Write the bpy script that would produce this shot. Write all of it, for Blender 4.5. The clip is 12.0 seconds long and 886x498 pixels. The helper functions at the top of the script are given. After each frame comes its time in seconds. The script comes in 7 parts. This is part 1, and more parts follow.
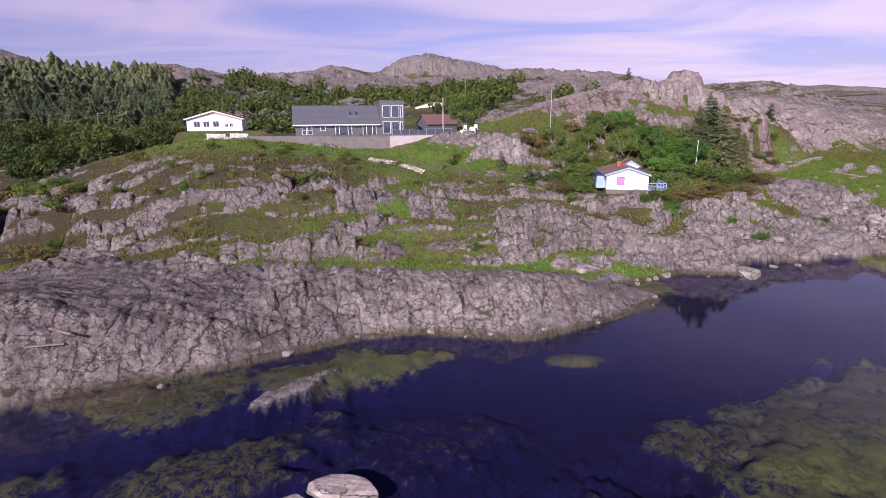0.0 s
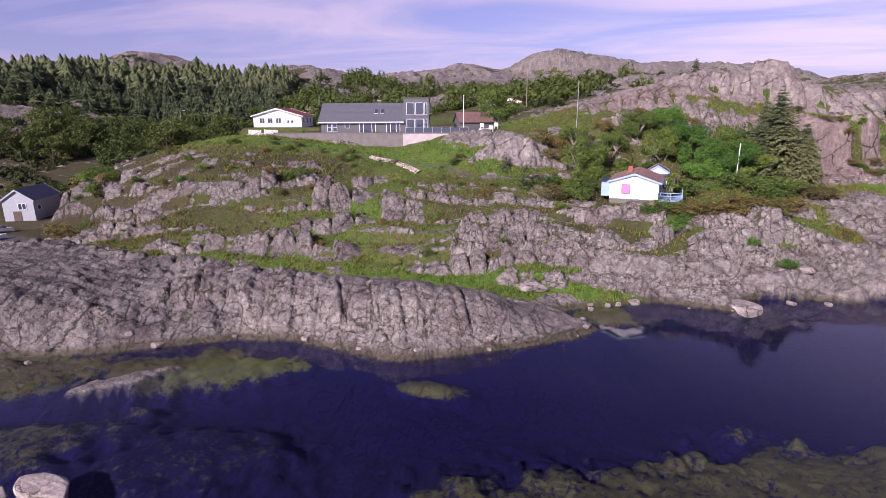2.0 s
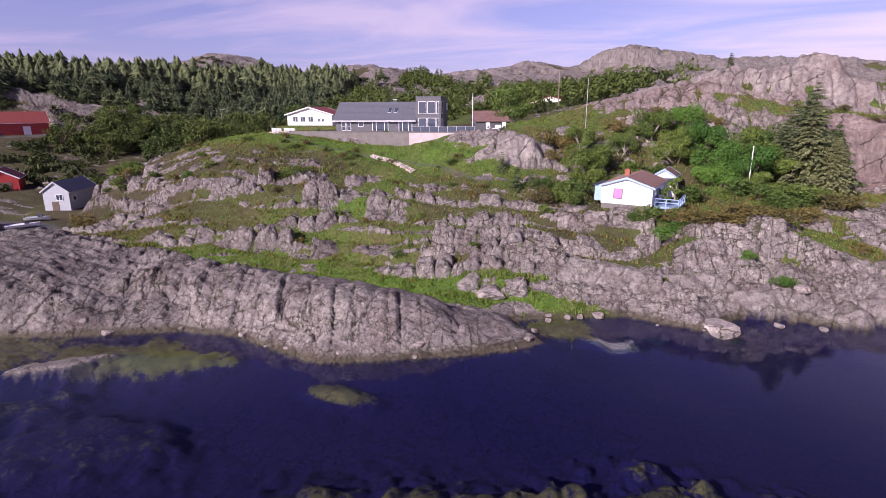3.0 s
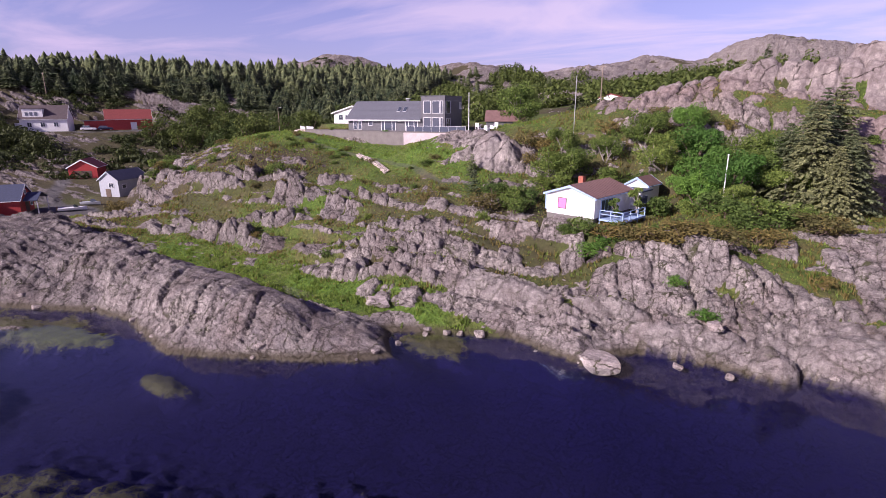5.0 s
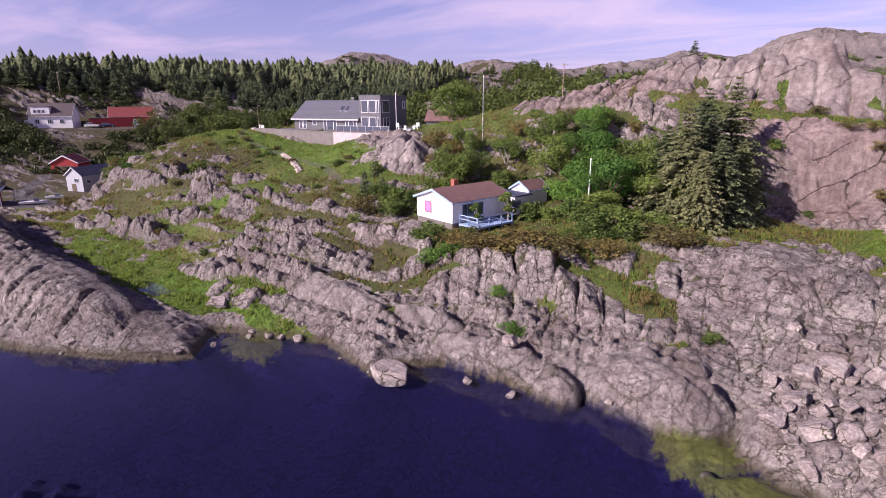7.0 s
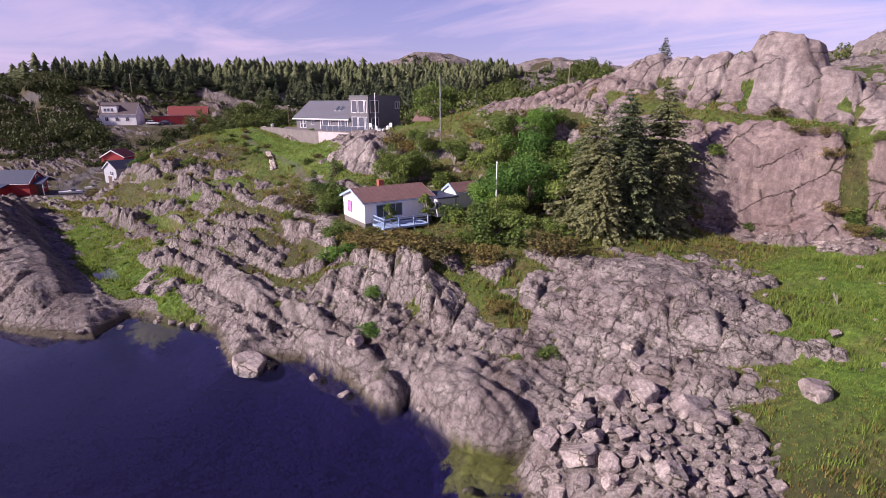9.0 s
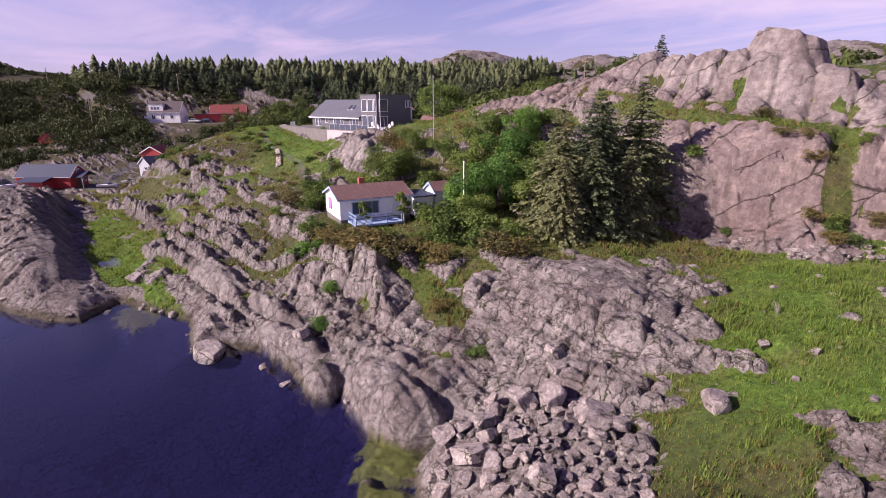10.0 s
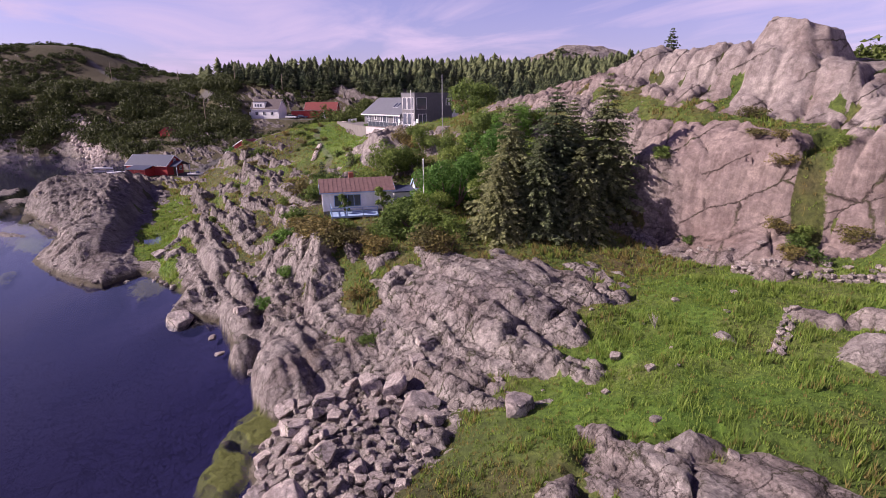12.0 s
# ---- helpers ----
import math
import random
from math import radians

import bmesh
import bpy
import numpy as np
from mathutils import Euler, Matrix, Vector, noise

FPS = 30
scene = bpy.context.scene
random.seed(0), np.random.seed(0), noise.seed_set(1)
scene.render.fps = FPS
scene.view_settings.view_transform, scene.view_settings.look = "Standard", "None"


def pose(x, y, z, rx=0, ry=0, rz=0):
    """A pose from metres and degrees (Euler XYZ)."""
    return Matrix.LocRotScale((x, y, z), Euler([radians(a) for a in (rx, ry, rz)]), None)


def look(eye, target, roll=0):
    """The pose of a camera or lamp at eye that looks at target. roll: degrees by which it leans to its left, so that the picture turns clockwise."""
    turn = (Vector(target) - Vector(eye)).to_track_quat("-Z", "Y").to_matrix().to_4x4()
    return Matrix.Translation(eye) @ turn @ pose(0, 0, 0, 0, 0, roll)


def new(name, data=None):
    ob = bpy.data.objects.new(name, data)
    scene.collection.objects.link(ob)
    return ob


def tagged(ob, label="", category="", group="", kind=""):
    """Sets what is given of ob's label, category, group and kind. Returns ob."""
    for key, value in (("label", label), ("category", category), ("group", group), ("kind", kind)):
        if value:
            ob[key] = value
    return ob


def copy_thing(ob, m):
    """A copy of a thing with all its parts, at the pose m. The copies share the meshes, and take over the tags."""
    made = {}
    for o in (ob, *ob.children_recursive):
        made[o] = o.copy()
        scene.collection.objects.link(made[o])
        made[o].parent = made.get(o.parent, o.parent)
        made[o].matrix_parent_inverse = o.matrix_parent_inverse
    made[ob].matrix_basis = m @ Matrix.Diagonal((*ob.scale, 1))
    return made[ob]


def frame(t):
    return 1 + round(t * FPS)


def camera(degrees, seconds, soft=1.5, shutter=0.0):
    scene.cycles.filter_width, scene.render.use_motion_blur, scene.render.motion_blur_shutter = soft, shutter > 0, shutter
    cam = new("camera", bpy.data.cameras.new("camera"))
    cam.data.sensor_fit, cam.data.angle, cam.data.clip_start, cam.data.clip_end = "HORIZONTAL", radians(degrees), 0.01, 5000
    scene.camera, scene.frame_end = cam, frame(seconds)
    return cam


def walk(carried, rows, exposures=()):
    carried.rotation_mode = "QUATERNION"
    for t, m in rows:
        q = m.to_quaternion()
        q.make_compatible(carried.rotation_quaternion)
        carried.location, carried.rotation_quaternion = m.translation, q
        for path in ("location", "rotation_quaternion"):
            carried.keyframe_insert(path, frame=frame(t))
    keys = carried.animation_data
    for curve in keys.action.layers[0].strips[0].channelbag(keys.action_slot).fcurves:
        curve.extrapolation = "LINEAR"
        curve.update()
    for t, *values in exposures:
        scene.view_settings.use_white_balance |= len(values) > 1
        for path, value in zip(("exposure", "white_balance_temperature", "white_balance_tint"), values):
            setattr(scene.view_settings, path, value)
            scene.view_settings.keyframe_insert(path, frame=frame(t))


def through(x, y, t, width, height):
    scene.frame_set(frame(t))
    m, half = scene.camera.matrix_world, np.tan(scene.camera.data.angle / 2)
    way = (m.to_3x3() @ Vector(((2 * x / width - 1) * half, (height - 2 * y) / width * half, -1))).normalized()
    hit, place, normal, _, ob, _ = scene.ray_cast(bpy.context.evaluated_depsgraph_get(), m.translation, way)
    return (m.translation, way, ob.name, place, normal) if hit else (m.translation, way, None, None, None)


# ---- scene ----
cam = camera(79.7, 12.0, 0.65)
METRES, EYE, TILT, LEAN, TURN = 120.0, 20.0, -14.5, 0.25, 0.0
ROWS = [
    (0.0, 0.0, 0.0, 0.0, -0.0, 0.0, 0.0),
    (0.5, 0.0454, 0.01, 0.0026, 3.52, -0.11, -0.9),
    (1.0, 0.0916, 0.0225, 0.0059, 7.24, -0.27, -1.86),
    (1.5, 0.1379, 0.0374, 0.0098, 11.08, -0.48, -2.83),
    (2.0, 0.1842, 0.055, 0.0147, 14.78, -0.78, -3.75),
    (2.5, 0.2297, 0.075, 0.0201, 18.55, -1.13, -4.69),
    (4.5, 0.3945, 0.1739, 0.0482, 33.31, -3.1, -8.07),
    (5.0, 0.4305, 0.2016, 0.0566, 35.72, -3.5, -8.58),
    (5.5, 0.4648, 0.2298, 0.0648, 37.21, -3.78, -8.93),
    (6.0, 0.4968, 0.2574, 0.0729, 38.15, -4.01, -9.11),
    (6.5, 0.5271, 0.2841, 0.0807, 39.31, -4.27, -9.35),
    (7.0, 0.556, 0.3101, 0.0885, 40.68, -4.59, -9.62),
    (9.0, 0.6595, 0.4107, 0.1173, 49.36, -6.3, -11.14),
    (9.5, 0.6827, 0.4354, 0.1245, 51.85, -6.88, -11.52),
    (10.0, 0.7046, 0.4603, 0.1316, 54.78, -7.58, -11.91),
    (10.5, 0.7253, 0.4857, 0.1388, 57.91, -8.35, -12.27),
    (11.0, 0.7439, 0.5109, 0.1457, 61.0, -9.12, -12.6),
    (11.5, 0.7617, 0.5377, 0.1531, 64.21, -9.91, -12.89),
    (12.0, 0.778, 0.5653, 0.1606, 67.4, -10.68, -13.15),
]
walk(cam, [(t, pose(0, 0, EYE, TILT, LEAN, TURN) @ pose(METRES * x, METRES * y, METRES * z, 90 + pitch, roll, yaw)) for t, x, y, z, yaw, pitch, roll in ROWS],
     exposures=[(0.0, 0.46, 6200, 27), (2.5, 0.60, 6250, 28), (6.0, 0.74, 6400, 29.5), (9.5, 0.78, 6600, 29), (12.0, 0.82, 6700, 29)])

# ---- world and sun ----
SUN_FROM = Vector((-0.30, -0.80, 0.50)).normalized()
sun_data = bpy.data.lights.new("sun", "SUN")
sun_data.energy, sun_data.angle, sun_data.color = 4.8, radians(0.6), (1.0, 0.93, 0.84)
sun = new("sun", sun_data)
sun.matrix_world = look(SUN_FROM * 200, (0, 0, 0))

world = bpy.data.worlds.new("sky")
scene.world = world
world.use_nodes = True


def make_sky(tree):
    n, l = tree.nodes, tree.links
    n.clear()
    out = n.new("ShaderNodeOutputWorld")
    bg = n.new("ShaderNodeBackground")
    sky = n.new("ShaderNodeTexSky")
    sky.sky_type, sky.sun_disc = "NISHITA", False
    sky.sun_elevation = math.asin(SUN_FROM.z)
    sky.sun_rotation = math.atan2(SUN_FROM.x, SUN_FROM.y)
    sky.altitude, sky.air_density, sky.dust_density, sky.ozone_density = 20, 1.0, 0.6, 2.0
    bg.inputs["Strength"].default_value = 0.063
    # thin layered cloud on a flat cloud deck
    co = n.new("ShaderNodeTexCoord")
    sep = n.new("ShaderNodeSeparateXYZ")
    l.new(co.outputs["Generated"], sep.inputs[0])
    up = n.new("ShaderNodeMath"); up.operation = "MAXIMUM"
    l.new(sep.outputs["Z"], up.inputs[0]); up.inputs[1].default_value = 0.0
    add = n.new("ShaderNodeMath"); add.operation = "ADD"
    l.new(up.outputs[0], add.inputs[0]); add.inputs[1].default_value = 0.07
    dx = n.new("ShaderNodeMath"); dx.operation = "DIVIDE"
    dy = n.new("ShaderNodeMath"); dy.operation = "DIVIDE"
    l.new(sep.outputs["X"], dx.inputs[0]); l.new(add.outputs[0], dx.inputs[1])
    l.new(sep.outputs["Y"], dy.inputs[0]); l.new(add.outputs[0], dy.inputs[1])
    deck = n.new("ShaderNodeCombineXYZ")
    l.new(dx.outputs[0], deck.inputs[0]); l.new(dy.outputs[0], deck.inputs[1])
    mp = n.new("ShaderNodeMapping")
    mp.inputs["Rotation"].default_value = (0, 0, radians(30))
    mp.inputs["Scale"].default_value = (0.46, 0.72, 1)
    mp.inputs["Location"].default_value = (0.4, 1.9, 0)
    l.new(deck.outputs[0], mp.inputs[0])
    noi = n.new("ShaderNodeTexNoise")
    noi.inputs["Scale"].default_value, noi.inputs["Detail"].default_value = 0.9, 9
    noi.inputs["Roughness"].default_value, noi.inputs["Distortion"].default_value = 0.55, 0.6
    l.new(mp.outputs[0], noi.inputs["Vector"])
    # more cloud towards the east
    lean = n.new("ShaderNodeMath"); lean.operation = "MULTIPLY_ADD"
    l.new(sep.outputs["X"], lean.inputs[0]); lean.inputs[1].default_value = 0.07
    l.new(noi.outputs["Fac"], lean.inputs[2])
    ramp = n.new("ShaderNodeValToRGB")
    ramp.color_ramp.elements[0].position, ramp.color_ramp.elements[0].color = 0.40, (0.26, 0.26, 0.26, 1)
    ramp.color_ramp.elements[1].position, ramp.color_ramp.elements[1].color = 0.61, (1, 1, 1, 1)
    l.new(lean.outputs[0], ramp.inputs[0])
    # cloud is thin overhead and thick towards the horizon
    thick = n.new("ShaderNodeMapRange")
    thick.inputs["From Min"].default_value, thick.inputs["From Max"].default_value = 0.12, 0.50
    thick.inputs["To Min"].default_value, thick.inputs["To Max"].default_value = 1.0, 0.12
    l.new(up.outputs[0], thick.inputs[0])
    fac = n.new("ShaderNodeMath"); fac.operation = "MULTIPLY"
    l.new(ramp.outputs[0], fac.inputs[0]); l.new(thick.outputs[0], fac.inputs[1])
    mix = n.new("ShaderNodeMix"); mix.data_type = "RGBA"
    l.new(fac.outputs[0], mix.inputs["Factor"])
    # clear air between the clouds is a strong violet blue
    hue = n.new("ShaderNodeMix"); hue.data_type, hue.blend_type = "RGBA", "MULTIPLY"
    hue.inputs["Factor"].default_value = 1.0
    tint = n.new("ShaderNodeMix"); tint.data_type = "RGBA"
    tint.inputs["A"].default_value = (0.86, 0.76, 1.20, 1)
    tint.inputs["B"].default_value = (0.27, 0.19, 0.74, 1)
    rise = n.new("ShaderNodeMapRange")
    rise.inputs["From Min"].default_value, rise.inputs["From Max"].default_value = 0.16, 0.52
    l.new(up.outputs[0], rise.inputs[0])
    l.new(rise.outputs[0], tint.inputs["Factor"])
    l.new(tint.outputs["Result"], hue.inputs["B"])
    l.new(sky.outputs[0], hue.inputs["A"])
    l.new(hue.outputs["Result"], mix.inputs["A"])
    # brighter cloud in the east, thinner and greyer in the west
    side = n.new("ShaderNodeMapRange")
    side.inputs["From Min"].default_value, side.inputs["From Max"].default_value = -0.8, 0.5
    l.new(sep.outputs["X"], side.inputs[0])
    white = n.new("ShaderNodeMix"); white.data_type = "RGBA"
    white.inputs["A"].default_value = (6.0, 5.3, 7.5, 1)
    white.inputs["B"].default_value = (9.6, 8.5, 10.3, 1)
    l.new(side.outputs[0], white.inputs["Factor"])
    l.new(white.outputs["Result"], mix.inputs["B"])
    l.new(mix.outputs["Result"], bg.inputs["Color"])
    l.new(bg.outputs[0], out.inputs["Surface"])


make_sky(world.node_tree)

# ---- materials ----
def material(name):
    m = bpy.data.materials.new(name)
    m.use_nodes = True
    n, l = m.node_tree.nodes, m.node_tree.links
    return m, n, l, n["Principled BSDF"]


def noise_node(n, l, vec, scale, detail=5, rough=0.6, distort=0.0):
    t = n.new("ShaderNodeTexNoise")
    t.inputs["Scale"].default_value, t.inputs["Detail"].default_value = scale, detail
    t.inputs["Roughness"].default_value, t.inputs["Distortion"].default_value = rough, distort
    if vec is not None:
        l.new(vec, t.inputs["Vector"])
    return t


def ramp_node(n, l, fac, stops):
    r = n.new("ShaderNodeValToRGB")
    e = r.color_ramp.elements
    while len(e) < len(stops):
        e.new(0.5)
    for k, (p, c) in zip(e, stops):
        k.position, k.color = p, (*c, 1)
    if fac is not None:
        l.new(fac, r.inputs[0])
    return r


def mix_node(n, l, fac, a, b, mode="MIX"):
    m = n.new("ShaderNodeMix")
    m.data_type, m.blend_type = "RGBA", mode
    for key, v in (("Factor", fac), ("A", a), ("B", b)):
        if hasattr(v, "is_linked"):
            l.new(v, m.inputs[key])
        elif key == "Factor":
            m.inputs[key].default_value = v
        else:
            m.inputs[key].default_value = (*v, 1)
    return m.outputs["Result"]


def math_node(n, l, op, a, b=None, clamp=False):
    m = n.new("ShaderNodeMath")
    m.operation, m.use_clamp = op, clamp
    for i, v in enumerate((a, b)):
        if v is None:
            continue
        if hasattr(v, "is_linked"):
            l.new(v, m.inputs[i])
        else:
            m.inputs[i].default_value = v
    return m.outputs[0]


def coords(n, l, scale=(1, 1, 1), rot=(0, 0, 0), kind="Object"):
    c = n.new("ShaderNodeTexCoord")
    mp = n.new("ShaderNodeMapping")
    mp.inputs["Scale"].default_value, mp.inputs["Rotation"].default_value = scale, rot
    l.new(c.outputs[kind], mp.inputs[0])
    return mp.outputs[0]


def bump_node(n, l, height, strength, dist, normal=None):
    b = n.new("ShaderNodeBump")
    b.inputs["Strength"].default_value, b.inputs["Distance"].default_value = strength, dist
    l.new(height, b.inputs["Height"])
    if normal is not None:
        l.new(normal, b.inputs["Normal"])
    return b.outputs[0]


def rock_nodes(n, l, vec, whole=None, rust=None):
    """whole: where the rock is massive, with few layers and wide joints. Weathered gneiss: grey-mauve, lichen blotches, dark streaks, cracks. Gives colour and bump normal."""
    big = noise_node(n, l, vec, 0.22, 4, 0.6, 0.4)
    mid = noise_node(n, l, vec, 1.6, 6, 0.65, 0.3)
    fine = noise_node(n, l, vec, 14, 4, 0.7)
    col = ramp_node(n, l, mid.outputs["Fac"], [(0.27, (0.150, 0.137, 0.132)), (0.50, (0.258, 0.238, 0.228)), (0.73, (0.385, 0.360, 0.342))]).outputs[0]
    tone = ramp_node(n, l, big.outputs["Fac"], [(0.33, (0.74, 0.67, 0.66)), (0.5, (0.98, 0.95, 0.95)), (0.66, (1.18, 1.16, 1.12))]).outputs[0]
    col = mix_node(n, l, 1.0, col, tone, "MULTIPLY")
    grit = ramp_node(n, l, noise_node(n, l, vec, 6.5, 8, 0.85).outputs["Fac"], [(0.34, (0.42, 0.41, 0.42)), (0.5, (1, 1, 1)), (0.64, (1.6, 1.58, 1.54))]).outputs[0]
    gritty = 0.8 if whole is None else math_node(n, l, "SUBTRACT", 0.8, math_node(n, l, "MULTIPLY", whole, 0.4))
    col = mix_node(n, l, gritty, col, mix_node(n, l, 1.0, col, grit, "MULTIPLY"))
    # lichen
    lic = ramp_node(n, l, noise_node(n, l, vec, 3.1, 6, 0.72).outputs["Fac"], [(0.57, (0, 0, 0)), (0.68, (1, 1, 1))]).outputs[0]
    col = mix_node(n, l, math_node(n, l, "MULTIPLY", lic, 0.28), col, (0.42, 0.395, 0.34))
    # dark water streaks that run down the faces
    st = n.new("ShaderNodeMapping")
    st.inputs["Scale"].default_value = (1.3, 0.9, 0.10)
    l.new(vec, st.inputs[0])
    str_n = ramp_node(n, l, noise_node(n, l, st.outputs[0], 1.5, 5, 0.6).outputs["Fac"], [(0.50, (0, 0, 0)), (0.62, (1, 1, 1))]).outputs[0]
    col = mix_node(n, l, math_node(n, l, "MULTIPLY", str_n, 0.42), col, (0.105, 0.085, 0.082))
    # foliation: fine parallel layers along the strike
    fo = n.new("ShaderNodeMapping")
    fo.inputs["Rotation"].default_value = (radians(24), 0, radians(-12))
    fo.inputs["Scale"].default_value = (0.45, 3.6, 3.6)
    l.new(vec, fo.inputs[0])
    layers = noise_node(n, l, fo.outputs[0], 1.6, 7, 0.72, 0.25)
    leaf = ramp_node(n, l, layers.outputs["Fac"], [(0.32, (0.55, 0.53, 0.53)), (0.46, (0.97, 0.96, 0.96)), (0.70, (1.2, 1.18, 1.16))]).outputs[0]
    if rust is not None:
        col = mix_node(n, l, math_node(n, l, "MULTIPLY", rust, 0.8), col, mix_node(n, l, 1.0, col, (0.86, 0.71, 0.69), "MULTIPLY"))
    share = 0.8 if whole is None else math_node(n, l, "SUBTRACT", 0.85, math_node(n, l, "MULTIPLY", whole, 0.55))
    col = mix_node(n, l, share, col, mix_node(n, l, 1.0, col, leaf, "MULTIPLY"))
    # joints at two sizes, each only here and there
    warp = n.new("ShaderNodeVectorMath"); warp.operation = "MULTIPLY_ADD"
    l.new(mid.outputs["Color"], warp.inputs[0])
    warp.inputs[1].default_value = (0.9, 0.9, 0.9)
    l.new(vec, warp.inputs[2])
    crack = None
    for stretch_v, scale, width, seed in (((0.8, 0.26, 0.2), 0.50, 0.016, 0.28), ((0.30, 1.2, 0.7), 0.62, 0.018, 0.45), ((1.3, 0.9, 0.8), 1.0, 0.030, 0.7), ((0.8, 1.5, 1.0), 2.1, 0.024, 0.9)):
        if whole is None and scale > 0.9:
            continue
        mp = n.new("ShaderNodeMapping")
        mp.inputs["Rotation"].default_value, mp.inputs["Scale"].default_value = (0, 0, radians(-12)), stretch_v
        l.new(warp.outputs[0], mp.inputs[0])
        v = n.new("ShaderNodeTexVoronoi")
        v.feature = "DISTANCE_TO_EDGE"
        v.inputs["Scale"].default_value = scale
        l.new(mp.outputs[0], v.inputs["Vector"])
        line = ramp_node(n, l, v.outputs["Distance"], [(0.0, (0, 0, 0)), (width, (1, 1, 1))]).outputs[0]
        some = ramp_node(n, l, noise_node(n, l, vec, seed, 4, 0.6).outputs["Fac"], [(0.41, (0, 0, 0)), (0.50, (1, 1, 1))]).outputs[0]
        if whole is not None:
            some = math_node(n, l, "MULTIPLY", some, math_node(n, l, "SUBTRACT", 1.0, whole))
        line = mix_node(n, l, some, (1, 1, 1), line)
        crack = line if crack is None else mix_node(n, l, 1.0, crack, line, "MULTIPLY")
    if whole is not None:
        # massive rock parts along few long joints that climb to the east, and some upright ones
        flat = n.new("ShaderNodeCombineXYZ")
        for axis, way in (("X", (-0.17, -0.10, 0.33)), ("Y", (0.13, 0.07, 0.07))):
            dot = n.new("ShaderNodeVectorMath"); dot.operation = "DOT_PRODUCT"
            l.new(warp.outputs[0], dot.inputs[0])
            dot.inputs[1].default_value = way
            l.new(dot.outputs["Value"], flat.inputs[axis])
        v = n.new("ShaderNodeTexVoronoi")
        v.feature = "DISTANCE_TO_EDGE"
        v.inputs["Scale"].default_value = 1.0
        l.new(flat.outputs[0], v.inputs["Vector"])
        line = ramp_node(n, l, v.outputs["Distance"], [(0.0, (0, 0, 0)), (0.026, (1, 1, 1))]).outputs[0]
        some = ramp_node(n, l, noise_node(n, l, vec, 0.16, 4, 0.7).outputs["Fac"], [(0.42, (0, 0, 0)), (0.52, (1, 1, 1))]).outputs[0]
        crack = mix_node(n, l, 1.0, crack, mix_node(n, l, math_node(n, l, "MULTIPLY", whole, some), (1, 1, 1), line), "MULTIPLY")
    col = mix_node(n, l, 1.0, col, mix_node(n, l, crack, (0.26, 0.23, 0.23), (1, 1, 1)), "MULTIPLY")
    moss = ramp_node(n, l, noise_node(n, l, vec, 0.8, 4, 0.6).outputs["Fac"], [(0.50, (0, 0, 0)), (0.60, (0.8, 0.8, 0.8))]).outputs[0]
    col = mix_node(n, l, math_node(n, l, "MULTIPLY", moss, math_node(n, l, "SUBTRACT", 1.0, crack)), col, (0.075, 0.085, 0.030))
    nor0 = bump_node(n, l, math_node(n, l, "MULTIPLY", layers.outputs["Fac"], share), 0.6, 0.16)
    nor = bump_node(n, l, mid.outputs["Fac"], 0.8, 0.16, nor0)
    nor = bump_node(n, l, crack, 1.0, 0.16, nor)
    nor = bump_node(n, l, noise_node(n, l, vec, 5.0, 6, 0.8).outputs["Fac"], 0.9, 0.12, nor)
    nor = bump_node(n, l, fine.outputs["Fac"], 0.8, 0.08, nor)
    return col, nor


def grass_nodes(n, l, vec):
    a = noise_node(n, l, vec, 0.16, 4, 0.6)
    b = noise_node(n, l, vec, 2.6, 6, 0.7)
    c = noise_node(n, l, vec, 22, 3, 0.7)
    col = ramp_node(n, l, a.outputs["Fac"], [(0.34, (0.085, 0.125, 0.026)), (0.47, (0.110, 0.148, 0.034)), (0.58, (0.135, 0.135, 0.048)), (0.70, (0.150, 0.115, 0.060))]).outputs[0]
    tone = ramp_node(n, l, b.outputs["Fac"], [(0.30, (0.30, 0.34, 0.28)), (0.53, (0.85, 0.85, 0.85)), (0.72, (1.4, 1.3, 1.15))]).outputs[0]
    col = mix_node(n, l, 1.0, col, tone, "MULTIPLY")
    tip = ramp_node(n, l, c.outputs["Fac"], [(0.3, (0.6, 0.6, 0.6)), (0.7, (1.35, 1.35, 1.35))]).outputs[0]
    col = mix_node(n, l, 1.0, col, tip, "MULTIPLY")
    nor = bump_node(n, l, b.outputs["Fac"], 0.9, 0.30)
    nor = bump_node(n, l, c.outputs["Fac"], 0.9, 0.10, nor)
    return col, nor


